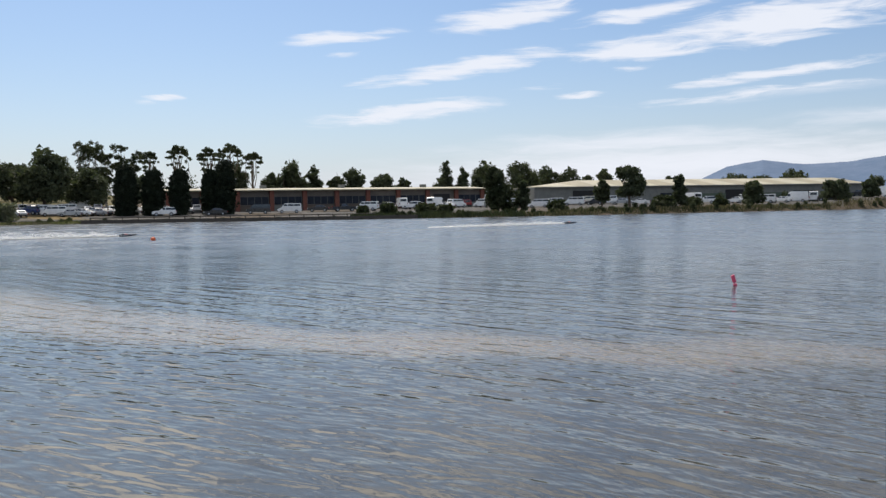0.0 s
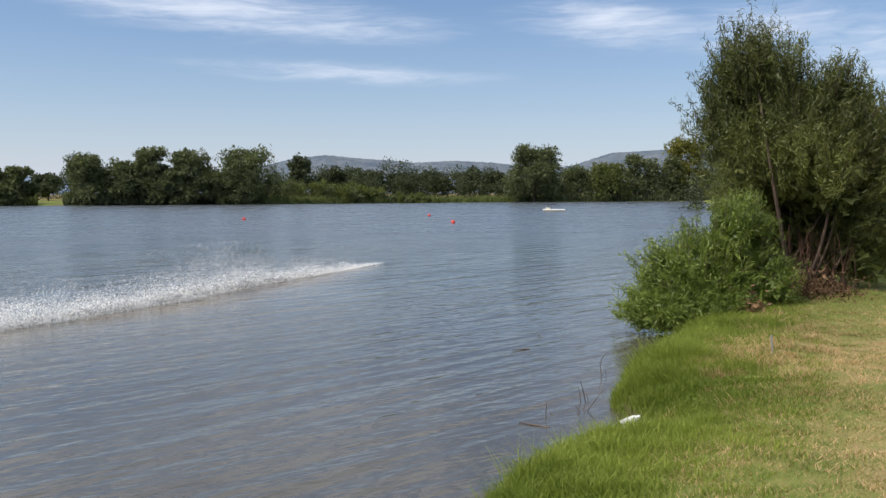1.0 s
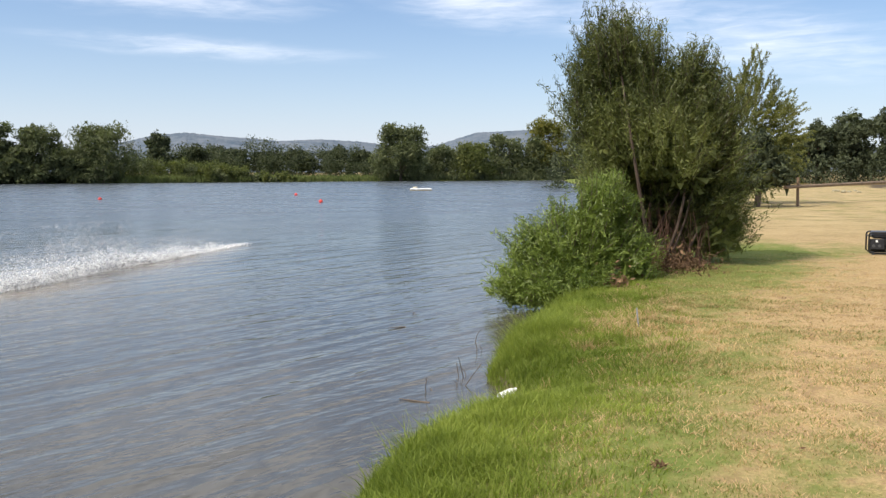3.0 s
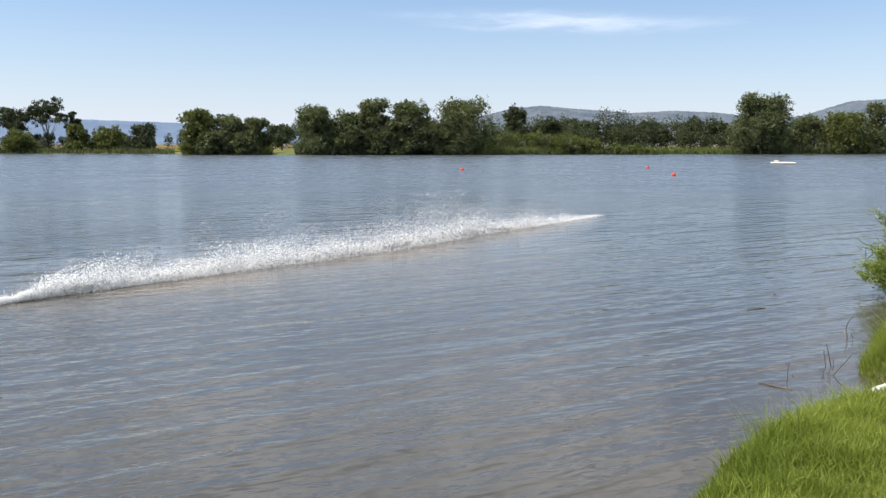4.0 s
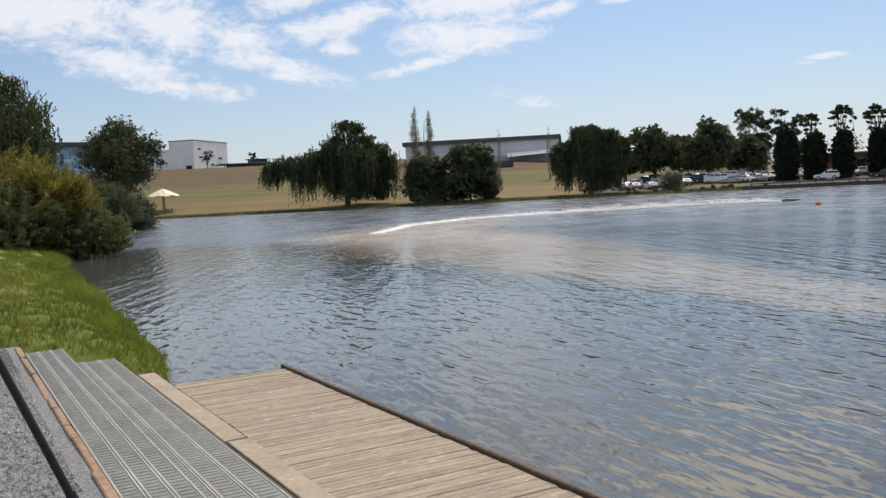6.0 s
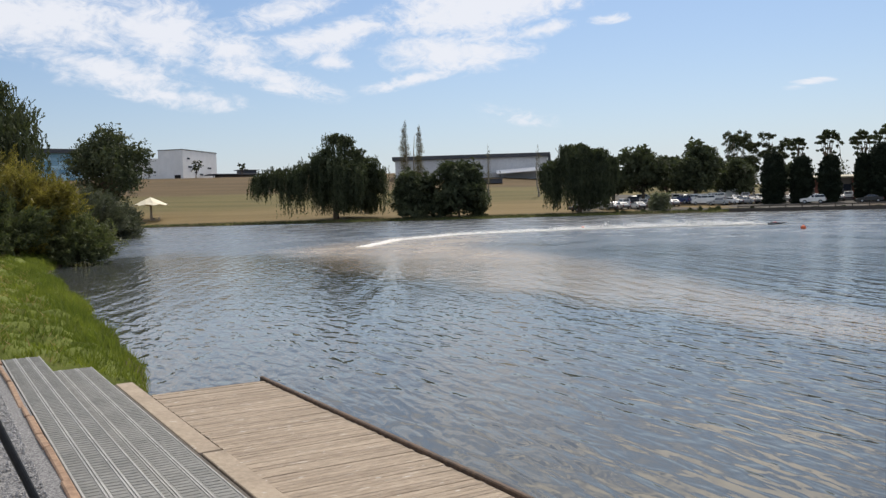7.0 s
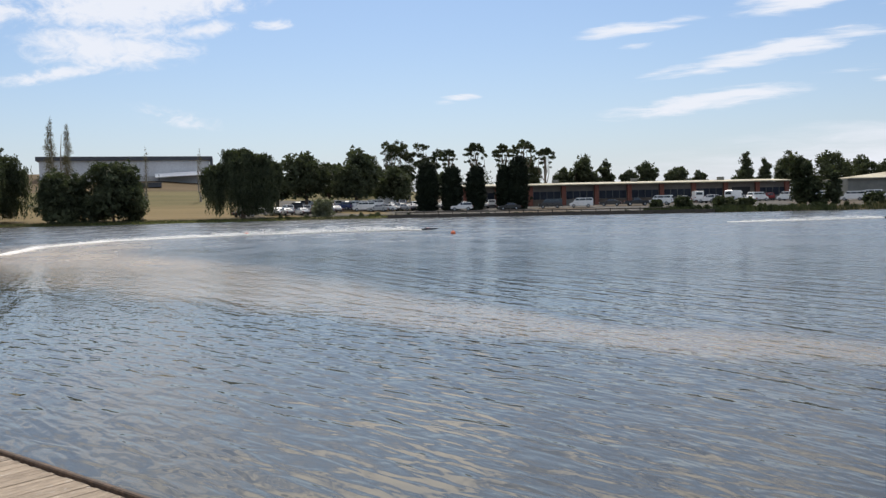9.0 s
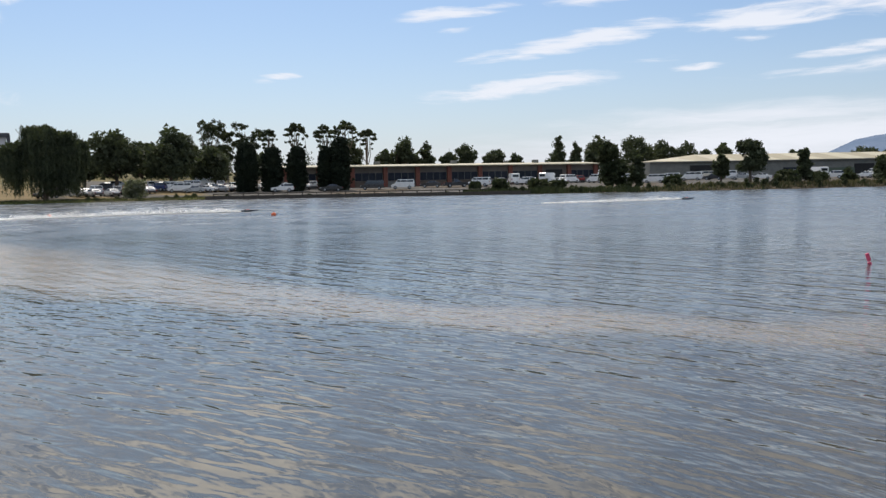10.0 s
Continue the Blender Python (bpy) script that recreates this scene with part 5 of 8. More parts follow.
def long_shed():
    a, along, ln = facing(-3.6, 200, -22.9, 240)
    b = thing("long_shed", "long metal shed with striped cream and tan roof sheets", "building", pose(a.x, a.y, 1.4, 0, 0, along))
    depth, eave, ridge = 26, 4.0, 5.7
    part("wall", outline([(0, 0), (0, eave), (ln, eave), (ln, 0)], 0.25), GREY_WALL, b, "dull grey metal wall", at=Matrix.Translation((0, 0.1, 0)))
    part("gable", block((0.2, depth, eave), (0.1, depth / 2, eave / 2)), GREY_WALL, b)
    n = 17
    for k in range(n):
        x0, x1 = ln * k / n, ln * (k + 1) / n
        lift = min(1.0, (k + 1) / 3.0)
        bm = bmesh.new()
        for y0, z0, y1, z1 in ((-0.5, eave, depth * 0.5, eave + (ridge - eave) * 1.0), (depth * 0.5, ridge, depth + 0.5, eave)):
            lo0 = eave + (z0 - eave) * min(1.0, k / 3.0)
            lo1 = eave + (z0 - eave) * lift
            hi0 = eave + (z1 - eave) * min(1.0, k / 3.0)
            hi1 = eave + (z1 - eave) * lift
            vs = [bm.verts.new(p) for p in ((x0, y0, lo0), (x1, y0, lo1), (x1, y1, hi1), (x0, y1, hi0))]
            us = [bm.verts.new((p.co.x, p.co.y, p.co.z + 0.12)) for p in vs]
            bm.faces.new(vs[::-1])
            bm.faces.new(us)
            for i in range(4):
                bm.faces.new((vs[i], vs[(i + 1) % 4], us[(i + 1) % 4], us[i]))
        part("roof_sheet", bm, ROOF_PALE if k % 2 else TAN_SHEET, b, "cream roof sheet" if k % 2 else "tan roof sheet")
    part("eave_gutter", block((ln, 0.18, 0.22), (ln / 2, -0.55, eave - 0.02), 0.03), GREY_WALL, b)
    for x, w, h in ((ln * 0.14, 5.5, 3.2), (ln * 0.40, 7.0, 2.4), (ln * 0.58, 4.5, 3.0), (ln * 0.80, 6.0, 2.6)):
        part("doorway", block((w, 0.3, h), (x, -0.08, h / 2)), SHADE if w < 6.5 else PANE, b, "dark doorway")
    for x in (ln * 0.5, ln * 0.7):
        part("wall_panel", block((9.0, 0.14, 2.2), (x, -0.12, 1.1)), GREEN_WALL, b, "dark green wall panel")
    return b


def white_works():
    # seen on its corner: a short face and a long one running back
    corner, along, ln = facing(57.5, 316, 55.5, 338)
    z = 13.0
    b = thing("white_building", "plain white block of a building on the hilltop", "building", pose(corner.x, corner.y, z, 0, 0, along))
    deep = 9.0
    part("wall", block((ln, deep, 11.0), (ln * 0.5, deep / 2, 5.5)), WHITE_WALL, b, "white rendered wall")
    part("annex", block((7.0, 9.0, 8.4), (3.5, deep + 4.52, 4.2)), WHITE_WALL, b, "lower white annex")
    part("parapet", block((ln + 0.3, deep + 0.3, 0.28), (ln * 0.5, deep / 2, 11.1), 0.03), GREY_WALL, b)
    for x, zz, w in ((4, 8.2, 1.8), (5, 5.4, 2.6), (9, 3.6, 1.4), (13, 3.0, 2.2), (19.0, 5.4, 2.6)):
        part("window", block((w, 0.16, 0.6), (x, -0.02, zz)), PANE, b)
    part("doorway", block((0.2, 2.2, 2.6), (-0.02, 2.0, 1.3)), SHADE, b, "dark doorway")
    _, along, _ = facing(59.0, 322, 55.4, 326)
    c = thing("low_pavilion", "low dark pavilion with a flat roof on the hilltop", "building", pose(*ray_to(54.4, 326), 13.6, 0, 0, along))
    part("wall", block((13, 6, 1.9), (0, 0, 0.95)), BROWN_SHEET, c)
    part("roof", block((19, 8, 0.4), (-0.5, 0, 2.1), 0.04), DARK_SHEET, c, "dark flat roof")
    part("upper_room", block((6, 4, 1.2), (4.0, 0, 2.9)), DARK_SHEET, c)
    part("upper_roof", block((8, 5, 0.2), (4.0, 0, 3.6), 0.03), DARK_SHEET, c)
    for q in (-8.5, -5.5, 7.0, 8.5):
        part("post", rod((q, -3.4, 0), (q, -3.4, 2.0), 0.12), DARK_SHEET, c)
    a, along, ln = facing(67.0, 300, 63.2, 306)
    d = thing("glass_building", "office block clad in mixed blue glass panels with a dark roof", "building", pose(a.x, a.y, 13.4, 0, 0, along))
    part("core", block((ln, 14, 9.0), (ln / 2, 7.2, 4.5)), DARK_SHEET, d)
    part("roof", block((ln + 1.5, 16, 1.3), (ln / 2, 7, 9.6), 0.05), DARK_SHEET, d, "dark overhanging roof")
    rng = random.Random(4)
    for i in range(9):
        for j in range(7):
            part("panel", block((ln / 9 - 0.06, 0.12, 9.0 / 7 - 0.06), ((i + 0.5) * ln / 9, 0.1 + rng.uniform(-0.02, 0.02), (j + 0.5) * 9.0 / 7)), BLUE_PANEL, d)
    return b


def warehouse():
    a, along, ln = facing(44.5, 262, 34.9, 262)
    b = thing("warehouse", "grey warehouse with a dark roof edge above the dry slope", "building", pose(a.x, a.y, 9.0, 0, 0, along))
    part("wall", block((ln, 30, 7.0), (ln / 2, 15.2, 3.4)), surface("pale_sheet_wall", (0.55, 0.56, 0.58), (0.66, 0.67, 0.68), 0.2, 0.7), b, "pale grey sheet wall")
    part("lower_wall", block((ln, 0.3, 2.6), (ln / 2, 0.05, 1.3)), surface("mid_grey_wall", (0.40, 0.40, 0.41), (0.48, 0.48, 0.48), 0.3, 0.7), b)
    part("roof_edge", block((ln + 1.6, 31, 1.1), (ln / 2, 15, 7.4), 0.05), DARK_SHEET, b, "dark blue-grey roof edge")
    part("corner_post", block((0.8, 0.8, 7.4), (ln + 0.5, -0.1, 3.6)), DARK_SHEET, b)
    part("canopy", block((12, 4, 0.25), (ln * 0.80, -2.2, 2.9), 0.03, turn=Matrix.Rotation(radians(-3), 4, "Y") @ Matrix.Rotation(radians(16), 4, "X")), WHITE_WALL, b, "white entrance canopy")
    for x in (-5, 5):
        part("canopy_post", rod((ln * 0.80 + x, -3.9, 0), (ln * 0.80 + x, -3.9, 2.9), 0.09), DARK_SHEET, b)
    c = thing("site_hut", "low dark hut below the warehouse", "hut", pose(*stand(38.5, 240), 0, 0, along))
    part("wall", block((6.2, 3, 1.0), (0, 0, 0.55)), DARK_SHEET, c)
    part("roof", block((6.6, 3.4, 0.16), (0, 0, 1.12), 0.03), DARK_SHEET, c)
    return b


def farm_shed():
    beige = surface("beige_wall", (0.42, 0.36, 0.29), (0.54, 0.47, 0.38), 0.4, 0.8)
    dull = surface("dull_tan_roof", (0.20, 0.165, 0.14), (0.36, 0.31, 0.27), 0.3, 0.7, stains=0.7)
    for turn_a, turn_b, far, lift in ((-41.0, -42.2, 292, 0.5), (-42.5, -44.1, 298, 0.2), (-44.2, -45.3, 288, 0.0), (-38.6, -39.4, 300, -0.2), (-28.4, -29.3, 330, -0.4), (-33.6, -34.4, 340, 0.2)):
        a, along, ln = facing(turn_a, far, turn_b, far)
        b = thing("pale_shed", "low tan-roofed shed beyond the far bank", "building", pose(a.x, a.y, 0.6 + lift, 0, 0, along), "sheds beyond the far bank")
        part("wall", block((ln, 9, 3.4), (ln / 2, 4.6, 1.2)), beige, b)
        part("roof", outline([(-0.5, 2.8), (4.6, 3.7), (9.7, 2.8), (9.7, 2.95), (4.6, 3.85), (-0.5, 2.95)], ln + 0.6), dull, b, "dull tan metal roof",
             at=Matrix.Translation((ln / 2, 0, 0)) @ Matrix.Rotation(radians(90), 4, "Z"))
        for k in range(3):
            part("window", block((1.0, 0.12, 0.8), ((k + 0.5) * ln / 3, 0.05, 1.9)), PANE, b)


brick_offices()
long_shed()
white_works()
warehouse()
farm_shed()


def edge_wall():
    """Low timber-faced landing along the car park."""
    rng = random.Random(8)
    turns = [24 - 0.45 * k for k in range(46)]
    wall = thing("landing_wall", "low dark timber retaining wall along the car park edge", "wall", pose(0, 0, 0))
    for k in range(len(turns) - 1):
        d0, d1 = np.interp([turns[k], turns[k + 1]], FAR_TURN, FAR_DIST) - 0.4
        a, b = Vector((*ray_to(turns[k], d0), 0.25)), Vector((*ray_to(turns[k + 1], d1), 0.25))
        ang = math.atan2((b - a).y, (b - a).x)
        part("board", block(((b - a).length - 0.03, 0.14, 0.62 + rng.uniform(-0.04, 0.04)), (0, 0, -0.02)), SHADE_WOOD, wall,
             at=Matrix.Translation((a + b) / 2) @ Matrix.Rotation(ang, 4, "Z"))


def edge_rail():
    """Low log rail along the top of the landing wall."""
    rail = thing("log_rail", "low dark log rail on short posts along the car park edge", "fence", pose(0, 0, 0))
    turns = [23.5 - 0.9 * k for k in range(20)]
    spots = [Vector((*ray_to(t, float(np.interp(t, FAR_TURN, FAR_DIST)) + 1.6), 0)) for t in turns]
    for p in spots:
        p.z = ground_z(p.x, p.y)
        part("post", rod((p.x, p.y, p.z - 0.2), (p.x, p.y, p.z + 0.62), 0.085), SHADE_WOOD, rail)
    for a, b in zip(spots, spots[1:]):
        up = Vector((0, 0, 0.52))
        part("rail_log", rod(a + up, b + up, 0.085), SHADE_WOOD, rail)


# one dark timber tone for landing wall, log rail and deck underparts
SHADE_WOOD = surface("dark_timber", (0.05, 0.042, 0.035), (0.11, 0.092, 0.075), 2.0, 0.8)
edge_wall()
edge_rail()


# ---------------------------------------------------------------- parked vehicles
TYRE = surface("tyre_rubber", (0.015, 0.015, 0.016), (0.035, 0.035, 0.035), 4, 0.85)
RIM = surface("alloy_rim", (0.35, 0.36, 0.37), (0.55, 0.56, 0.57), 4, 0.35, 0.8)
CAR_GLASS = glass_dark("car_glass", (0.018, 0.021, 0.025))
LAMP = surface("headlamp_lens", (0.60, 0.62, 0.64), (0.75, 0.76, 0.78), 3, 0.15)
TAIL = surface("tail_lamp_red", (0.25, 0.012, 0.01), (0.36, 0.02, 0.015), 3, 0.25)
BUMPER = surface("black_bumper", (0.022, 0.022, 0.024), (0.045, 0.045, 0.047), 3, 0.6)
PAINTS = {"white": paint("white_car_paint", (0.88, 0.88, 0.86)), "silver": paint("silver_car_paint", (0.48, 0.49, 0.50), 0.3, 0.6),
          "dark": paint("dark_car_paint", (0.030, 0.033, 0.040)), "red": paint("red_car_paint", (0.26, 0.022, 0.020)), "blue": paint("blue_car_paint", (0.022, 0.045, 0.15)),
          "green": paint("dark_green_paint", (0.03, 0.06, 0.045)), "cream": paint("cream_car_paint", (0.64, 0.60, 0.50))}
# lower outline and cabin outline (x, z), nose at +x
FORMS = {
    "sedan": ([(-2.2, 0.32), (-2.25, 0.72), (-2.1, 0.92), (-1.0, 0.96), (0.75, 0.94), (1.95, 0.80), (2.22, 0.62), (2.2, 0.30)],
              [(-1.55, 0.94), (-0.85, 1.36), (0.15, 1.42), (0.95, 0.93)], 1.74, (1.32, -1.32), 0.31),
    "suv": ([(-2.2, 0.40), (-2.25, 0.95), (-2.15, 1.06), (0.75, 1.06), (1.95, 0.98), (2.22, 0.78), (2.2, 0.38)],
            [(-2.12, 1.04), (-1.85, 1.66), (-0.1, 1.72), (0.95, 1.05)], 1.84, (1.38, -1.34), 0.37),
    "van": ([(-2.35, 0.36), (-2.38, 1.05), (1.55, 1.06), (2.15, 0.98), (2.38, 0.72), (2.36, 0.36)],
            [(-2.36, 1.04), (-2.28, 1.90), (-2.1, 1.96), (1.0, 1.94), (1.72, 1.04)], 1.76, (1.55, -1.35), 0.34),
    "tall_van": ([(-2.7, 0.40), (-2.72, 1.15), (1.75, 1.16), (2.45, 1.05), (2.70, 0.78), (2.68, 0.38)],
                 [(-2.70, 1.14), (-2.66, 2.35), (-2.5, 2.45), (0.9, 2.45), (1.35, 2.2), (1.95, 1.14)], 1.95, (1.75, -1.55), 0.36),
    "ute": ([(-2.5, 0.42), (-2.52, 1.02), (0.75, 1.02), (2.15, 0.98), (2.45, 0.76), (2.43, 0.40)],
            [(-0.75, 1.0), (-0.6, 1.62), (0.25, 1.66), (1.05, 1.01)], 1.80, (1.55, -1.45), 0.37),
}
vehicle_cache = {}


def vehicle(form, tone, label, category, at, group="parked cars"):
    key = (form, tone)
    if key in vehicle_cache:
        c = copy_thing(vehicle_cache[key], at.normalized())
        return tagged(c, label, category, group)
    low, cab, w, axles, r = FORMS[form]
    c = thing(category.replace(" ", "_"), label, category, at, group)
    col = PAINTS[tone]
    bm = outline(low, w)
    bmesh.ops.bevel(bm, geom=bm.edges[:], offset=0.06, segments=2, affect="EDGES")
    part("body", bm, col, c, smooth=False)
    base, crest = cab[0][1], max(z for _, z in cab)
    nip = lambda z: 1 - 0.16 * (z - base) / (crest - base) if form in ("sedan", "suv", "ute") else 1 - 0.06 * (z - base) / (crest - base)
    bm = outline(cab, w * 0.97, None, nip)
    bmesh.ops.bevel(bm, geom=bm.edges[:], offset=0.05, segments=2, affect="EDGES")
    part("cabin", bm, col, c)
    # glass: screen, back window, sides
    x0, z0 = cab[-1]
    x1, z1 = cab[-2]
    bm = bmesh.new()
    def pane(pts):
        bm.faces.new([bm.verts.new(p) for p in pts])
    f = lambda z: w * 0.97 / 2 * nip(z)
    lo, hi = 0.12, 0.90
    pt = lambda t: (x0 + (x1 - x0) * t + 0.03, z0 + (z1 - z0) * t + 0.02)
    (ax, az), (bx, bz) = pt(lo), pt(hi)
    block((0.03, 2 * f(z1) * 0.84, math.hypot(bx - ax, bz - az)), ((ax + bx) / 2, 0, (az + bz) / 2), bm=bm,
          turn=Matrix.Rotation(math.atan2(bx - ax, bz - az), 4, "Y"))
    part("windscreen", bm, CAR_GLASS, c)
    van = form in ("van", "tall_van")
    rx0, rz0 = cab[0]
    rx1, rz1 = cab[1]
    bm = block((0.03, w * 0.68, (rz1 - rz0) * (0.45 if van else 0.75)), ((rx0 + rx1) / 2 - 0.03, 0, rz0 + (rz1 - rz0) * (0.62 if van else 0.55)),
               turn=Matrix.Rotation(math.atan2(rx1 - rx0, rz1 - rz0), 4, "Y"))
    part("rear_window", bm, CAR_GLASS, c)
    for s in (-1, 1):
        zc, hz = base + (crest - base) * (0.62 if van else 0.50), (crest - base) * (0.42 if van else 0.62)
        xs = [x for x, _ in cab]
        if form == "tall_van":
            spans = [(x1 - 0.35, x1 + 0.30)]
            zc, hz = base + 0.50, 0.55
        elif form == "van":
            spans = [(-2.1, -0.9), (-0.8, 0.35), (0.45, 1.15)]
        elif form == "ute":
            spans = [(-0.5, 0.42)]
        else:
            spans = [(cab[1][0] - 0.15, -0.35), (-0.25, x1 + 0.30)]
        for p, q in spans:
            part("side_window", block((q - p, 0.03, hz), ((p + q) / 2, s * (f(zc) + 0.005), zc), 0.0,
                                      turn=Matrix.Rotation(s * (0.12 if not van else 0.05), 4, "X")), CAR_GLASS, c)
        part("headlamp", block((0.10, 0.34, 0.14), (low[-2][0] - 0.03, s * w * 0.36, low[-2][1] + 0.06), 0.02), LAMP, c)
        part("tail_lamp", block((0.06, 0.16, 0.30), (low[1][0] + 0.02, s * w * 0.43, low[1][1] - 0.05), 0.02), TAIL, c)
        for ax_ in axles:
            bm = rod((ax_, s * (w / 2 - 0.20), r), (ax_, s * (w / 2 + 0.01), r), r, None, 16)
            wh = part("wheel", bm, TYRE, c)
            part("rim", rod((ax_, s * (w / 2 - 0.05), r), (ax_, s * (w / 2 + 0.025), r), r * 0.62, r * 0.56, 12), RIM, wh)
    part("bumper", block((0.16, w * 0.94, 0.22), (low[-1][0] + 0.02, 0, 0.45), 0.04), BUMPER, c)
    part("bumper", block((0.16, w * 0.94, 0.22), (low[0][0] - 0.02, 0, 0.47), 0.04), BUMPER, c)
    if form == "ute":
        part("tray_bed", block((1.55, w * 0.86, 0.06), (-1.65, 0, 1.03)), BUMPER, c)
    vehicle_cache[key] = c
    return c


def park(form, tone, turn, far, side, label, category):
    x, y = ray_to(turn, far)
    return vehicle(form, tone, label, category, pose(x, y, ground_z(x, y), 0, 0, turn + side) @ Matrix.Scale(0.89, 4))


CAR_ROWS = [
    ("sedan", "white", 31.2, 160, 120), ("sedan", "silver", 30.4, 160, 118), ("sedan", "white", 29.4, 160, 116), ("sedan", "dark", 32.9, 158, 30),
    ("suv", "dark", 29.9, 174, 175), ("sedan", "red", 28.4, 172, 5), ("suv", "silver", 28.9, 180, 10), ("suv", "blue", 26.8, 172, 150),
    ("van", "white", 25.5, 168, 185), ("sedan", "silver", 24.2, 168, 160), ("sedan", "silver", 23.3, 170, 140), ("sedan", "white", 22.6, 168, 150),
    ("tall_van", "white", 24.2, 182, 180), ("sedan", "white", 21.0, 168, 140), ("suv", "white", 19.3, 161, 175), ("sedan", "dark", 16.3, 161, 185),
    ("van", "dark", 13.7, 164, 178), ("van", "white", 11.8, 164, 182), ("sedan", "dark", 10.0, 168, 175), ("ute", "dark", 8.4, 167, 8),
    ("suv", "white", 30.3, 168, 110), ("sedan", "white", 27.9, 166, 120), ("sedan", "silver", 27.3, 165, 110), ("suv", "white", 26.2, 177, 100), ("van", "white", 24.9, 175, 178),
    ("sedan", "white", 23.7, 176, 110), ("sedan", "dark", 22.1, 174, 100), ("suv", "silver", 21.6, 171, 95), ("sedan", "white", 20.1, 171, 100), ("sedan", "white", 17.9, 170, 95), ("sedan", "white", 31.9, 170, 100),
]
MORE_ROWS = [
    ("sedan", "white", 30.9, 164, 100), ("suv", "silver", 29.1, 164, 95), ("sedan", "white", 28.6, 163, 108), ("van", "white", 25.9, 172, 178), ("sedan", "silver", 24.6, 165, 165),
    ("sedan", "white", 23.9, 166, 150), ("sedan", "silver", 22.9, 166, 140), ("suv", "white", 22.3, 171, 100), ("sedan", "white", 25.1, 178, 95), ("sedan", "white", 26.5, 181, 100),
    ("suv", "white", 27.1, 178, 90), ("sedan", "dark", 28.0, 176, 95), ("sedan", "white", 29.6, 180, 100), ("suv", "silver", 23.1, 180, 95), ("sedan", "white", 19.0, 174, 95), ("sedan", "white", 18.6, 178, 92),
    ("van", "white", -1.9, 180, 170), ("sedan", "white", 1.9, 176, 120), ("suv", "white", 4.1, 174, 140), ("sedan", "silver", -9.0, 178, 172), ("van", "white", -17.4, 186, 172),
    ("van", "white", -12.2, 184, 175), ("sedan", "white", -18.3, 190, 170), ("suv", "dark", -20.9, 192, 172),
]
VAN_ROWS = [
    ("van", "white", 6.95, 168, 165), ("sedan", "white", 20.4, 176, 90), ("suv", "white", 17.4, 172, 90), ("tall_van", "white", 4.8, 180, 100), ("ute", "white", 5.6, 172, 110),
    ("tall_van", "white", 2.6, 178, 60), ("van", "white", 1.3, 182, 50), ("sedan", "white", 3.6, 178, 130), ("suv", "red", 0.7, 186, 100), ("van", "white", -0.4, 180, 140),
    ("van", "white", -3.9, 178, 170), ("van", "white", -4.8, 190, 175), ("van", "white", -6.1, 184, 170), ("van", "cream", -6.9, 190, 175),
    ("sedan", "dark", -7.4, 180, 160), ("van", "white", -8.1, 184, 175), ("sedan", "white", -10.1, 178, 178), ("sedan", "dark", -11.5, 182, 175),
    ("tall_van", "white", -13.2, 180, 120), ("suv", "white", -14.0, 178, 178), ("sedan", "white", -15.8, 186, 150), ("van", "white", -16.3, 186, 130),
    ("tall_van", "white", -19.1, 192, 180), ("tall_van", "white", -20.1, 194, 90), ("sedan", "dark", -22.5, 196, 160), ("van", "white", -24.3, 199, 175), ("tall_van", "white", -23.9, 208, 170), ("sedan", "white", -22.9, 197, 178),
]
WORDS = {"sedan": "parked sedan", "suv": "parked four-wheel drive", "van": "parked minivan with side windows", "tall_van": "parked high-roofed delivery van", "ute": "parked utility with an open tray"}
for form, tone, turn, far, side in CAR_ROWS + MORE_ROWS + VAN_ROWS:
    park(form, tone, turn, far, side, f"{tone} {WORDS[form]} on the far shore", "van" if "van" in form else "ute" if form == "ute" else "car")


def sun_shelter():
    x, y, z = stand(59.45, 181)
    s = thing("picnic_shelter", "picnic shelter with a scalloped pale cream umbrella roof", "shelter", pose(x, y, z))
    v, f = [], []
    n = 16
    for i, (r, h) in enumerate(((0.05, 4.4), (1.5, 3.75), (3.2, 3.05))):
        for j in range(n):
            w = 2 * math.pi * j / n
            v.append((math.cos(w) * r * (1.06 if j % 2 else 0.97), math.sin(w) * r * (1.06 if j % 2 else 0.97), h - (0.22 if j % 2 and i == 2 else 0)))
    for i in range(2):
        for j in range(n):
            f.append((i * n + j, (i + 1) * n + j, (i + 1) * n + (j + 1) % n, i * n + (j + 1) % n))
    roof = raw_mesh("canopy", v, f, CREAM)
    o = part("canopy", roof, None, s, "pale cream scalloped canopy")
    o.modifiers.new("thick", "SOLIDIFY").thickness = 0.06
    part("post", rod((0, 0, 0), (0, 0, 4.1), 0.28, 0.16), WOOD_OLD, s)
    part("bench", block((2.2, 0.4, 0.10), (1.8, 0, 0.48), 0.02), WOOD_OLD, s)
    for q in (-0.9, 0.9):
        part("bench_leg", block((0.10, 0.34, 0.5), (1.8 + q, 0, 0.22)), WOOD_OLD, s)


sun_shelter()


# ---------------------------------------------------------------- landing, steps and gravel by the camera
def on_dock(u, v, z=0.0):
    p = DOCK_U * u + DOCK_V * v
    return Vector((p[0], p[1], z))


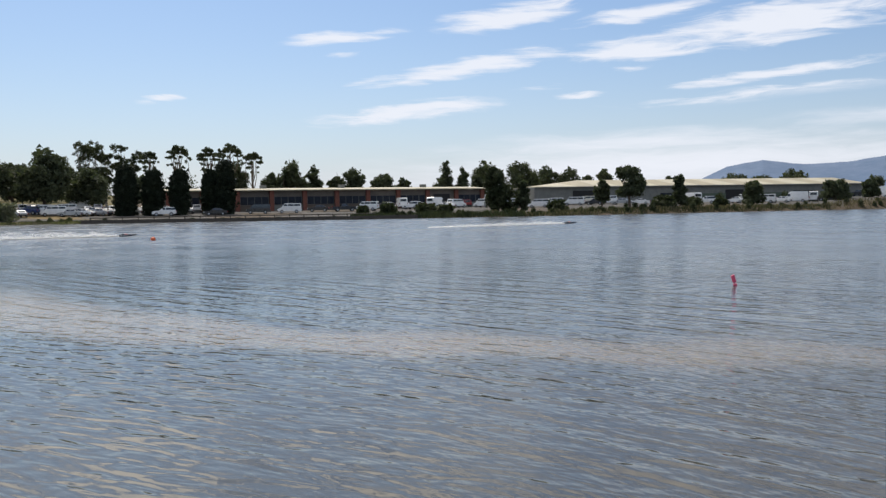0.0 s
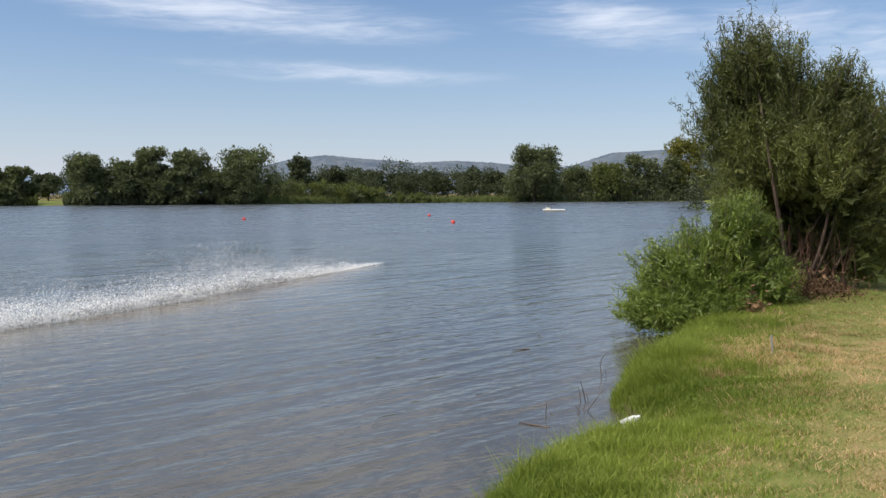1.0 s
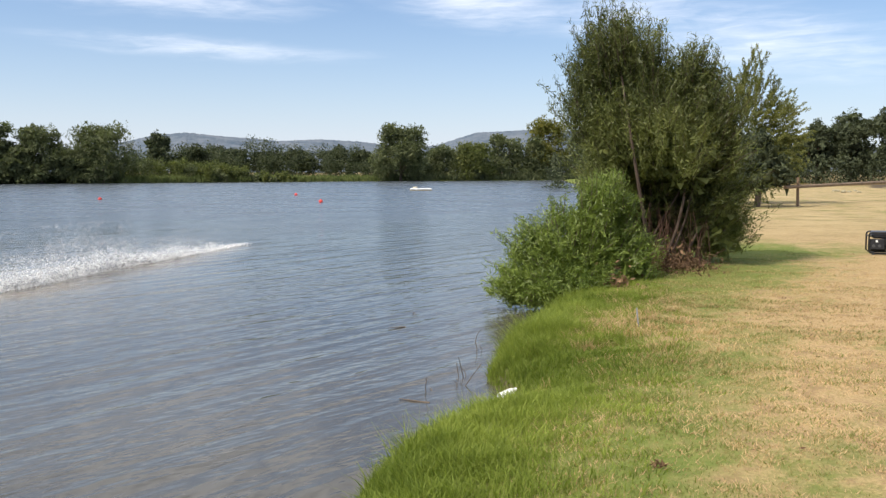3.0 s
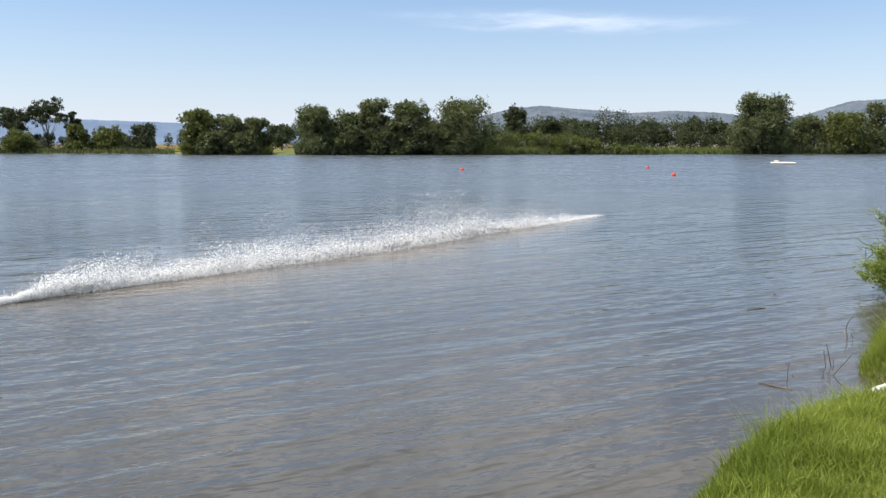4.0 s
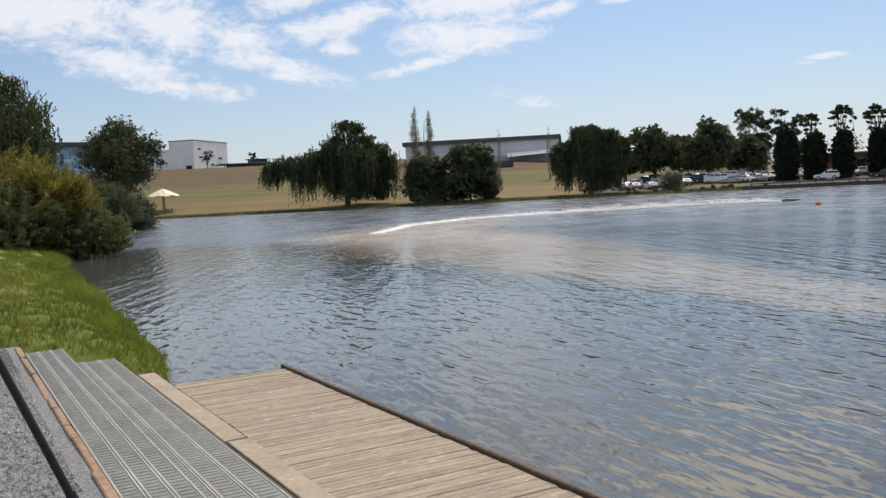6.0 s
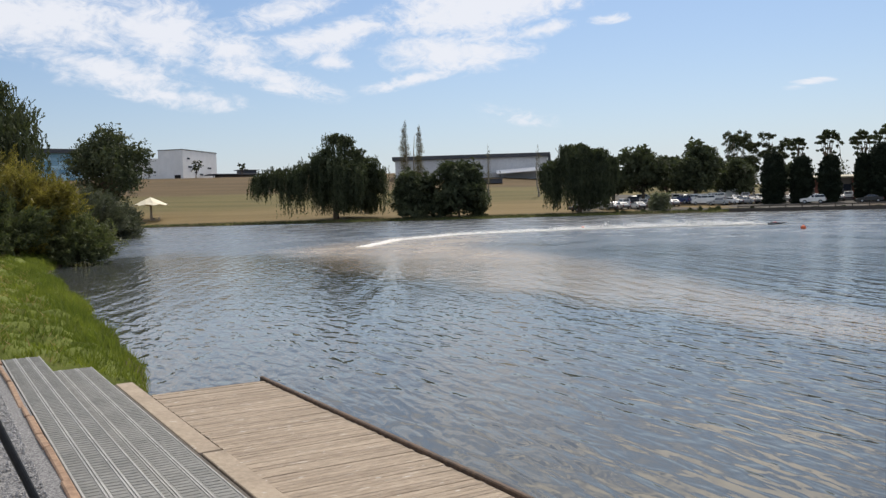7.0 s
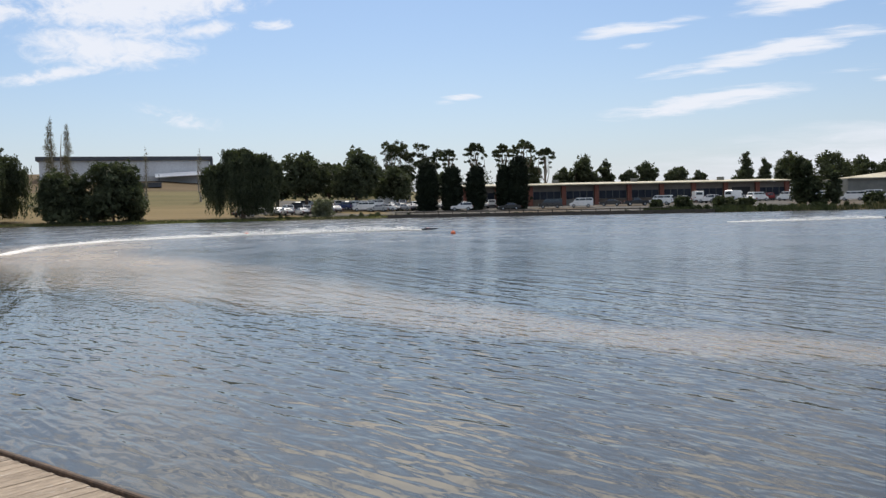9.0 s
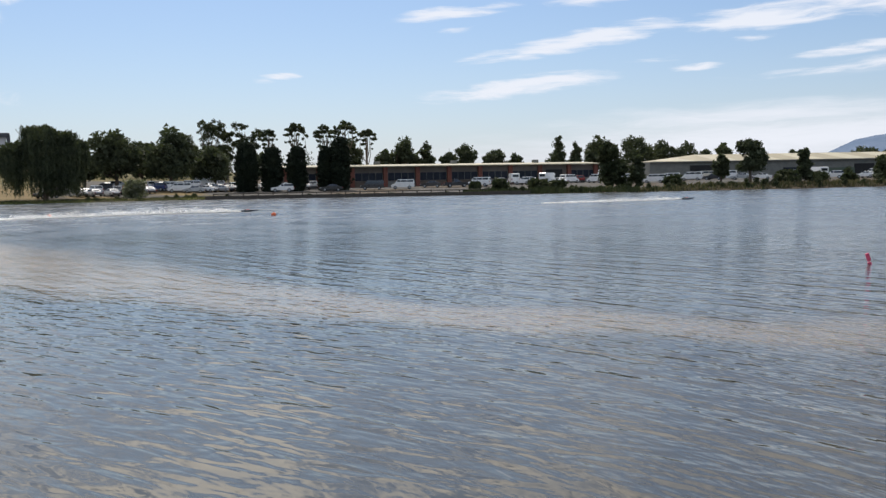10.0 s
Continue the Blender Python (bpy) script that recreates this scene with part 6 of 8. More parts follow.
DOCK_TURN = math.degrees(math.atan2(-DOCK_U[1], -DOCK_U[0]))   # local +x runs back along the dock
DECK = surface("pale_deck_board", (0.178, 0.136, 0.098), (0.425, 0.348, 0.266), 1.4, 0.85, bump=0.5, by_piece=0.22, stretch=(7, 1, 1), stains=0.45, flecks=0.65)
DECK_PLAIN = surface("sandy_deck_plank", (0.255, 0.205, 0.155), (0.385, 0.318, 0.245), 2.2, 0.9, bump=0.3, stains=0.5, flecks=0.35)
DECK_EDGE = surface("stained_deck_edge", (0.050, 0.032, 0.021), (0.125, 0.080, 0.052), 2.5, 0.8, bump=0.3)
GALV = surface("galvanised_steel", (0.22, 0.222, 0.213), (0.37, 0.37, 0.355), 2.2, 0.6, 0.2, bump=0.25, depth=0.006, stains=0.5)
GALV_DULL = surface("dull_grating_steel", (0.115, 0.118, 0.112), (0.205, 0.207, 0.198), 3.0, 0.65, 0.15, bump=0.3, depth=0.006, stains=0.5)
EDGING = surface("orange_timber_edging", (0.19, 0.118, 0.078), (0.35, 0.235, 0.158), 2.0, 0.9, bump=0.3)
GRAVEL = surface("grey_gravel", (0.085, 0.086, 0.092), (0.30, 0.298, 0.30), 7, 0.95, bump=0.8, depth=0.012, stains=0.12, by_piece=0.0)
rng_d = random.Random(17)


def local(u, v, z=0.0):
    """Place on the dock, with x running along it towards the camera's side and y out to the water."""
    return Matrix.Translation(on_dock(u, v, z)) @ Matrix.Rotation(radians(DOCK_TURN), 4, "Z")


def dock():
    d = thing("landing_deck", "weathered pale timber landing deck with a dark stained edge", "deck", local(9.0, 0, 0))
    # the inner run of wide plain planks
    for a, b, shift in ((-0.85, 2.42, 0.0), (2.45, 6.0, 0.03), (6.03, 10.8, 0.01)):
        part("wide_plank", block((b - a, 0.172, 0.045), ((a + b) / 2, 1.775 + shift * 0.5, 0.2835), 0.006), DECK_PLAIN, d, "plain sandy plank along the steps")
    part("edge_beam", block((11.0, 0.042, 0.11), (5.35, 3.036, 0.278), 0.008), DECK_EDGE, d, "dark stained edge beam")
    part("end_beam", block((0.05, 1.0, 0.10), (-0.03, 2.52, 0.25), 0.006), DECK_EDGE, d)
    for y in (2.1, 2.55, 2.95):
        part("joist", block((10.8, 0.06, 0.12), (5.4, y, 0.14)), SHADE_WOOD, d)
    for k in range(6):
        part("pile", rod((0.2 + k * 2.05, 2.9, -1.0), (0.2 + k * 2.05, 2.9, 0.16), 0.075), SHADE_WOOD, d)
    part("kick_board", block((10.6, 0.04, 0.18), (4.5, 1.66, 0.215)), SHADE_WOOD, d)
    meshes = []
    for k in range(4):
        me = bpy.data.meshes.new("plank")
        bm = block(((0.0612, 0.0600, 0.0575, 0.0608)[k], 1.145, 0.032), (0, 0, 0), 0.003)
        bm.to_mesh(me)
        bm.free()
        me.materials.append(DECK)
        meshes.append(me)
    for k in range(173):
        p = part("plank", meshes[rng_d.randrange(4)], None, d)
        p.matrix_basis = pose(0.035 + k * 0.0625, 2.4375 + rng_d.uniform(-0.006, 0.006), 0.288 + rng_d.uniform(-0.0025, 0.0025), rng_d.uniform(-0.2, 0.2), rng_d.uniform(-0.6, 0.6), rng_d.uniform(-0.12, 0.12))
    return d


def step(name_z, v0, v1, u1, label):
    s = thing("metal_step", label, "step", local(u1, 0, 0), "grating steps down to the deck")
    ln = u1 + 1.5
    n = 3
    wide = (v1 - v0) / n
    for k in range(n):
        yc = v0 + (k + 0.5) * wide
        plank = part("tread_plank", block((ln, wide - 0.001, 0.018), (ln / 2, yc, name_z - 0.012)), GALV_DULL, s, "ribbed galvanised grating plank")
        for e in (-1, 1):
            # paler steel carries the brightness that the smooth flanges take from the sky
            part("edge_flange", block((ln, 0.013, 0.020), (ln / 2, yc + e * (wide / 2 - 0.009), name_z - 0.008), 0.002), GALV, plank, "smooth edge flange, sky brightness put into its paler steel")
        studs = bmesh.new()
        for i in range(int(ln / 0.060) - 1):
            block((0.026, wide * 0.62, 0.004), (0.04 + i * 0.060 + (0.5 if i % 2 else 0) * 0.004, yc, name_z - 0.0025), bm=studs)
        part("tread_ribs", studs, GALV_DULL, plank)
    part("riser", block((ln, 0.02, 0.13), (ln / 2, v1 - 0.012, name_z - 0.09)), GALV, s)
    for k in range(4):
        part("bracket", block((0.05, v1 - v0, 0.10), (0.3 + k * (ln - 0.6) / 3, (v0 + v1) / 2, name_z - 0.075)), GALV, s)
    for x in (0.6, 2.6, 4.6, 6.6):
        part("stringer", block((0.06, 0.06, name_z - 0.12 + 0.5), (x, (v0 + v1) / 2, (name_z - 0.12 - 0.5) / 2)), GALV, s)
    return s


dock()
step(0.475, 1.02, 1.50, 10.1, "lower galvanised steel grating step beside the deck")
step(0.615, 0.655, 1.02, 10.3, "upper galvanised steel grating step beside gravel")


def gravel_pad():
    g = thing("gravel_pad", "loose grey gravel path held by timber edging", "path", local(10.6, 0, 0), kind="structure")
    g["kind"] = "structure"
    bm = bmesh.new()
    bmesh.ops.create_grid(bm, x_segments=120, y_segments=50, size=0.5, matrix=Matrix.Translation((6.6, -1.93, 0.632)) @ Matrix.Diagonal((13.4, 5.14, 1, 1)))
    for v in bm.verts:
        v.co.z += 0.004 * math.sin(v.co.x * 2.1 + v.co.y * 3) + rng_d.uniform(-0.002, 0.002)
    part("gravel_bed", bm, GRAVEL, g)
    rng = np.random.default_rng(12)
    n = 14000
    px, py = rng.uniform(0.05, 9.0, n), 0.50 - 2.6 * rng.uniform(0, 1, n) ** 1.4
    r = rng.uniform(0.006, 0.015, n)
    base = np.array([(1, 0, 0), (-1, 0, 0), (0, 1, 0), (0, -1, 0), (0, 0, 0.8), (0, 0, -0.5)], float)
    tri = np.array([(0, 2, 4), (2, 1, 4), (1, 3, 4), (3, 0, 4), (2, 0, 5), (1, 2, 5), (3, 1, 5), (0, 3, 5)])
    v = base[None] * r[:, None, None] * rng.uniform(0.7, 1.3, (n, 6, 1))
    w = rng.uniform(0, 6.28, n)
    v = np.stack([v[..., 0] * np.cos(w)[:, None] - v[..., 1] * np.sin(w)[:, None], v[..., 0] * np.sin(w)[:, None] + v[..., 1] * np.cos(w)[:, None], v[..., 2]], -1)
    v += np.stack([px, py, np.full(n, 0.642)], -1)[:, None]
    f = (tri[None] + 6 * np.arange(n)[:, None, None]).reshape(-1, 3)
    part("stones", raw_mesh("stones", v.reshape(-1, 3), f, STONE), None, g)
    x = 0.0
    while x < 11.0:
        ln = rng_d.uniform(0.35, 1.3)
        part("edging_board", block((ln - rng_d.uniform(0.01, 0.05), rng_d.uniform(0.034, 0.058), 0.04), (x + ln / 2, 0.61 + rng_d.uniform(-0.012, 0.012), 0.632 + rng_d.uniform(-0.004, 0.004)), 0.008,
                                   turn=Matrix.Rotation(rng_d.uniform(-0.012, 0.012), 4, "Z") @ Matrix.Rotation(rng_d.uniform(-0.02, 0.02), 4, "Y")), EDGING, g, "worn orange-brown timber edging")
        x += ln
    return g


STONE = leafy("gravel_stones", (0.10, 0.10, 0.104), (0.44, 0.43, 0.42), 0.9, 0.0)
gravel_pad()

POLE = surface("black_pole_metal", (0.006, 0.006, 0.007), (0.016, 0.016, 0.017), 5, 0.45)
p = thing("leaning_pole", "slim black metal pole leaning over the gravel", "pole", pose(-4.34, 1.93, 0.60))
part("shaft", rod((0, 0, 0), (-0.655, -0.76, 2.42), 0.021, 0.019, 12), POLE, p)
part("foot_cap", rod((0, 0, 0.0), (-0.02, -0.023, 0.08), 0.028, 0.026, 12), POLE, p)


# ---------------------------------------------------------------- grass on the near banks
GRASS_ROUGH = leafy("grass_rough", (0.086, 0.116, 0.024), (0.225, 0.250, 0.058), 0.55, 0.45)
def blades(name, label, material, x_range, y_range, count, seed, tall, gap_range, lean=0.5, width=0.0033, keep=None, simple=False, tuft=0.3):
    rng = np.random.default_rng(seed)
    xy = np.column_stack([rng.uniform(*x_range, count * 4), rng.uniform(*y_range, count * 4)])
    gap = shore_gap(xy)
    ok = (gap > gap_range[0]) & (gap < gap_range[1])
    u, v = xy @ DOCK_U, xy @ DOCK_V
    ok &= np.hypot((xy[:, 0] - 8.15) / 1.5, xy[:, 1] + 1.58) > 0.17
    ok &= ~((u > -2.3) & (u < 10.7) & (v > -5) & (v < 3.2))
    if keep is not None:
        ok &= keep(xy, gap)
    xy, gap = xy[ok][:count], gap[ok][:count]
    n = len(xy)
    z = land_height(xy)
    h = tall(gap, xy) * rng.uniform(0.55, 1.25, n)
    w = rng.uniform(0, 6.28, n)
    side = np.column_stack([np.cos(w), np.sin(w), np.zeros(n)]) * (width * rng.uniform(0.7, 1.3, n))[:, None]
    comb = np.column_stack([waves_2d(xy, tuft, seed), waves_2d(xy, tuft, seed + 50)]) * 0.3
    tip = np.column_stack([comb + rng.normal(size=(n, 2)) * lean, np.ones(n)]) * h[:, None]
    base = np.column_stack([xy, z - 0.01])
    if simple:
        v = np.stack([base - side, base + side, base + tip], 1)
        return tagged(new(name, raw_mesh(name, v.reshape(-1, 3), np.arange(3 * n).reshape(n, 3), material)), label, "grass", kind="stuff")
    mid = base + tip * np.array([0.35, 0.35, 0.62])
    v = np.stack([base - side, base + side, mid + side * 0.7, mid - side * 0.7, base + tip], 1)
    quads = np.array([(0, 1, 2), (0, 2, 3), (3, 2, 4)])
    f = (quads[None] + 5 * np.arange(n)[:, None, None]).reshape(-1, 3)
    return tagged(new(name, raw_mesh(name, v.reshape(-1, 3), f, material)), label, "grass", kind="stuff")


bump_at = lambda xy, x, y, r: np.exp(-((xy[:, 0] - x) ** 2 + (xy[:, 1] - y) ** 2) / r ** 2)
edge_tall = lambda gap, xy: np.interp(gap, [0, 0.25, 0.9, 2.0], [0.075, 0.115, 0.07, 0.035]) * (1 + 0.45 * waves_2d(xy, 0.9, 77)) * (
    1 + 1.2 * bump_at(xy, 9.5, -2.0, 0.7) + 0.15 * bump_at(xy, 11.6, -2.9, 0.9) + 0.5 * bump_at(xy, 6.2, -0.5, 0.8) - 0.85 * bump_at(xy, 7.75, -1.55, 0.65)) * np.clip(1 + 0.55 * waves_2d(xy, 0.24, 87), 0.3, 1.8)
lawn_tall = lambda gap, xy: np.interp(gap, [0, 2, 6], [0.07, 0.05, 0.035]) * (1 + 0.4 * waves_2d(xy, 1.4, 78))
blades("bank_grass", "lush bright green grass overhanging the water", GRASS, (3.0, 15.5), (-6.2, 1.0), 140000, 301, edge_tall, (-0.06, 2.6), keep=
       lambda xy, gap: np.random.default_rng(8).uniform(0, 1, len(xy)) < np.clip(1.45 - gap / 1.35 + 0.3 * waves_2d(xy, 1.3, 76), 0, 1) ** 1.5)
blades("lawn_grass", "short green turf thinning to dry lawn", LAWN, (2.5, 17.5), (-9.5, 0.5), 110000, 302, lambda gap, xy: lawn_tall(gap, xy) * 0.6, (0.6, 4.6), 0.7, 0.004,
       lambda xy, gap: np.random.default_rng(9).uniform(0, 1, len(xy)) < np.clip(1.15 - (gap - 0.9) / 2.7 + 0.4 * waves_2d(xy, 1.6, 79), 0.02, 1), simple=True)
blades("dry_grass", "short dry straw-coloured lawn grass", STRAW, (2.5, 16.0), (-11, -0.3), 110000, 303, lambda gap, xy: lawn_tall(gap, xy) * 0.6, (0.9, 10), 0.9, 0.0045,
       lambda xy, gap: np.random.default_rng(10).uniform(0, 1, len(xy)) < np.clip(1.2 - np.hypot(xy[:, 0] - 8, xy[:, 1] + 3) / 9.5, 0, 1), simple=True)
blades("dry_grass", "yellowed patches in the bank grass", STRAW, (7.5, 12.5), (-4.5, -1.2), 9000, 306, lambda gap, xy: 0.085 + 0.03 * waves_2d(xy, 0.8, 84), (0.3, 2.2), 0.8, 0.0032,
       lambda xy, gap: waves_2d(xy, 0.7, 85) + 1.3 * bump_at(xy, 9.5, -2.75, 0.7) > 0.55)
blades("bank_grass", "thick green grass on the bank beyond the steps", GRASS_ROUGH, (-45, -8.5), (3.2, 20), 150000, 304, lambda gap, xy: np.maximum(edge_tall(gap, xy) * 1.2, 0.08) * np.clip(1 + 0.8 * waves_2d(xy, 1.1, 83), 0.25, 2), (-0.08, 5.0), 0.4, 0.009, simple=True, tuft=1.6)
blades("dry_grass", "dry stalks in the bank grass beyond the steps", STRAW, (-45, -9.2), (0.5, 18), 44000, 305, lambda gap, xy: 0.12 + 0.05 * waves_2d(xy, 2.0, 81), (0.9, 9), 0.8, 0.006,
       lambda xy, gap: waves_2d(xy, 1.3, 86) + 0.25 * (gap - 2.0) > 0.1, simple=True)


# ---------------------------------------------------------------- willow shrubs by the near bank
def shrub(name, label, category, foot, lobes, leaf, shoots, seed, leaf_len=0.11, leaf_wide=0.024, per=70, bark=None, rise=0.9, stems=7, reach=1.0, corners=4):
    """Multi-stemmed shrub: stems, shoots and single narrow leaves along each shoot. Lobes are in world metres about the foot."""
    rng = np.random.default_rng(seed)
    s = thing(name, label, category, pose(*foot))
    lobes = np.asarray(lobes, float)
    paths = []
    for k in range(stems):
        lb = lobes[k % len(lobes)]
        a = np.array([rng.normal() * 0.22, rng.normal() * 0.22, -0.1])
        paths.append(limb(a, lb[:3] + np.array([rng.normal() * 0.2, rng.normal() * 0.2, lb[5] * 0.35]), rng.uniform(0.022, 0.04), 0.010, rng, 0.10, 6))
    for path in paths:
        v, f = tube_mesh([path], 7)
        part("stem", raw_mesh("stem", v, f, bark or BARK, True), None, s)
    start = lobes_points(lobes, shoots, rng, 0.35)
    middle = lobes[:, :3].mean(0)
    out = start - middle
    out /= np.linalg.norm(out, axis=1, keepdims=True) + 1e-6
    go = out * 0.75 + np.array([0, 0, rise]) + rng.normal(size=out.shape) * 0.30
    go /= np.linalg.norm(go, axis=1, keepdims=True)
    ln = rng.uniform(0.4, 1.0, shoots) * reach
    t = np.linspace(0.05, 1.0, per)
    pts = start[:, None] + go[:, None] * (ln[:, None] * t[None])[..., None]
    pts[..., 2] -= 0.10 * (t ** 2)[None] * ln[:, None]
    pts += rng.normal(size=pts.shape) * 0.035
    along = np.repeat(go[:, None], per, 1) + rng.normal(size=pts.shape) * 0.5
    pts, along = pts.reshape(-1, 3), along.reshape(-1, 3)
    keep = pts[:, 2] > 0.02
    v, f = leaf_cloud(pts[keep], leaf_len, leaf_wide, rng, 0.15, along[keep], 3 if leaf_len > 0.2 else corners)
    if corners == 3:
        # closer growth inside
        vc, fc = leaf_cloud(lobes_points(lobes[lobes[:, 2] < 2.2], shoots, rng, 0.1, 0.4), leaf_len * 1.8, leaf_len * 1.0, rng, corners=3)
        v, f = np.vstack([v, vc]), np.vstack([f, fc + len(v)])
    part("foliage", raw_mesh("foliage", v, f, leaf), None, s)
    tw = [[(tuple(start[k]), 0.007), (tuple(start[k] + go[k] * ln[k] * 0.5), 0.005), (tuple(start[k] + go[k] * ln[k] - np.array([0, 0, 0.09 * ln[k]])), 0.002)] for k in range(0, shoots, 2)]
    v, f = tube_mesh(tw, 3)
    tagged(part("brushwood", raw_mesh("brushwood", v, f, bark or BARK, True), None, s), kind="stuff")
    return s


AHEAD, ASIDE = np.array((0.943, -0.333)), np.array((-0.333, -0.943))   # seen from the camera: away, and to the right


def around(rows):
    out = []
    for right, up, away, r, rz in rows:
        p = ASIDE * right + AHEAD * away
        out.append((p[0], p[1], up, r, r, rz))
    return out


STEM_DARK = surface("bark_willow_stems", (0.040, 0.026, 0.018), (0.105, 0.072, 0.052), 6, 0.9, bump=0.4)
LEAF_AIRY = leafy("leaves_airy_willow", (0.105, 0.115, 0.038), (0.27, 0.27, 0.095), 0.5, 0.45)
foot = (14.95, -5.45)
tall_willow = shrub("willow_shrub", "tall multi-stemmed willow shrub on the grassy bank", "shrub", (*foot, ground_z(*foot)),
                    around([(-0.72, 3.35, 0.0, 0.46, 0.70), (-0.30, 3.15, 0.3, 0.45, 0.7), (-1.02, 2.55, 0.1, 0.38, 0.75), (-0.30, 2.4, 0.3, 0.66, 1.0), (0.42, 2.3, 0.3, 0.62, 0.9), (0.62, 2.75, 0.2, 0.38, 0.55),
                            (0.98, 1.95, 0.1, 0.36, 0.8), (1.02, 0.85, 0.2, 0.36, 0.5), (0.25, 1.1, 0.8, 0.62, 0.8), (-0.45, 1.2, 0.7, 0.56, 0.8), (0.55, 0.5, 0.8, 0.50, 0.35), (-0.3, 0.7, 0.9, 0.50, 0.45),
                            (0.90, 0.70, 0.3, 0.36, 0.45), (1.12, 0.4, 0.3, 0.32, 0.26), (-0.62, 1.25, 0.0, 0.34, 0.5), (0.55, 1.7, -0.15, 0.46, 0.5), (0.0, 1.95, -0.15, 0.55, 0.55), (-0.6, 2.1, -0.15, 0.42, 0.5)]),
                    LEAF_BUSH, 3300, 401, 0.115, 0.0165, 48, STEM_DARK, 1.35, 11, 0.95, 3)
rng_w = np.random.default_rng(407)
dead = []
for k in range(110):
    p = ASIDE * rng_w.normal(0.2, 0.42) + AHEAD * rng_w.normal(0.0, 0.2)
    tip = np.array([p[0] + rng_w.normal() * 0.22, p[1] + rng_w.normal() * 0.22, rng_w.uniform(0.35, 1.15)])
    dead.append(limb((p[0], p[1], 0.0), tip, 0.008, 0.003, rng_w, 0.08, 3))
tube_v, tube_f = tube_mesh(dead, 4)
DEAD_WOOD = surface("dead_red_twigs", (0.055, 0.028, 0.019), (0.145, 0.075, 0.048), 4.0, 0.9, bump=0)
tagged(part("dead_growth", raw_mesh("dead_growth", tube_v, tube_f, DEAD_WOOD, True), None, tall_willow, "red-brown dead growth at the foot"), kind="stuff")
foot = (13.55, -3.72)
shrub("willow_shrub", "low bright green willow bush spilling over the water", "shrub", (*foot, 0.03),
      around([(-0.52, 0.60, 0.1, 0.42, 0.45), (-0.08, 0.75, 0.1, 0.52, 0.55), (0.45, 0.80, 0.2, 0.46, 0.55), (0.42, 1.35, 0.2, 0.38, 0.42), (-0.74, 0.22, -0.2, 0.36, 0.22), (0.75, 0.55, 0.1, 0.33, 0.3), (0.05, 0.28, -0.3, 0.55, 0.22), (-0.42, 0.18, -0.35, 0.42, 0.18), (-0.1, 0.20, -0.5, 0.45, 0.18)]),
      LEAF_SHRUB, 1400, 402, 0.105, 0.018, 44, None, 0.95, 6, 0.55, 3)
foot = (41.4, -19.5)
shrub("willow_shrub", "loose yellow-green willow shrub behind the bank", "shrub", (*foot, ground_z(*foot)),
      around([(-1.0, 3.0, 0, 1.3, 1.6), (0.3, 3.2, 0.3, 1.2, 1.6), (1.2, 3.4, 0, 0.9, 1.3), (-0.9, 5.0, 0.2, 1.0, 1.2), (0.3, 5.0, 0, 0.9, 1.2), (1.2, 4.7, 0.1, 0.7, 0.9), (0.5, 6.2, 0, 0.45, 0.8), (1.9, 2.8, 0, 0.9, 1.2),
              (1.9, 4.2, 0, 0.5, 0.6), (-1.2, 1.4, 0, 1.4, 1.1), (0.6, 1.4, 0, 1.3, 1.1), (-2.2, 4.2, 0.2, 0.9, 1.6)]),
      LEAF_AIRY, 1300, 403, 0.15, 0.045, 44, None, 0.5)
tree("small_tree", "small dark round-headed tree on the dry lawn", "tree", "round", (37.28, -18.4, ground_z(37.28, -18.4) - 0.03), 2.7, 3.3, LEAF_DARK, None, 3600, 0.17, 404)

# big willow and bushes on the bank beyond the steps
tree("willow_tree", "old weeping willow with long trailing sprays near the bank", "tree", "weep", (-50.85, 15.5, 0.45), 15.5, 10.0, LEAF_DARK, None, 21000, 0.22, 411, "", 0.9, 0.3,
     seen(71.9, [(-0.6, 9.2, 0, 1.5, 0.8), (1.4, 9.0, 0.6, 1.5, 0.9), (2.9, 8.9, -0.4, 1.2, 0.8), (4.3, 8.5, 0.2, 1.2, 0.8), (5.5, 8.1, -0.2, 1.1, 0.8), (6.5, 6.9, 0, 1.0, 0.8),
                 (-2.6, 8.6, 0.5, 1.6, 0.9), (-4.4, 7.8, 0, 1.6, 1.0), (-5.9, 6.6, 0, 1.3, 0.9), (0.6, 7.2, -2.2, 2.4, 1.4), (3.4, 6.8, -1.8, 2.1, 1.5), (5.2, 6.2, -0.8, 1.6, 1.3),
                 (1.4, 7.0, 2.4, 2.4, 1.5), (4.2, 6.4, 1.8, 1.9, 1.4), (-2.4, 6.6, -1.8, 2.2, 1.4), (1.8, 5.2, 0, 3.0, 1.6)]))
def bank_shrub(at, w, h, leaf, shoots, seed, label, reach=1.3, length=0.26):
    """A wide willow bush of upright shoots: lobes heaped from the ground to the top."""
    rng = np.random.default_rng(seed)
    rows = []
    for k in range(15):
        t = rng.uniform(0, 1) ** 0.8
        a, d = rng.uniform(0, 6.28), w * 0.42 * math.sqrt(rng.uniform(0, 1)) * (1 - 0.55 * t)
        q = w * rng.uniform(0.12, 0.2)
        rows.append((math.cos(a) * d, math.sin(a) * d, 0.25 + t * (h - q - 0.5 * reach - 0.3), q, q, q * 0.9))
    z = max(ground_z(*at), 0.0) - 0.05
    return shrub("waterside_bush", label, "bush", (*at, z), rows, leaf, int(shoots * 0.85), seed, length, length * 0.22, 22, None, 0.75, 8, reach)


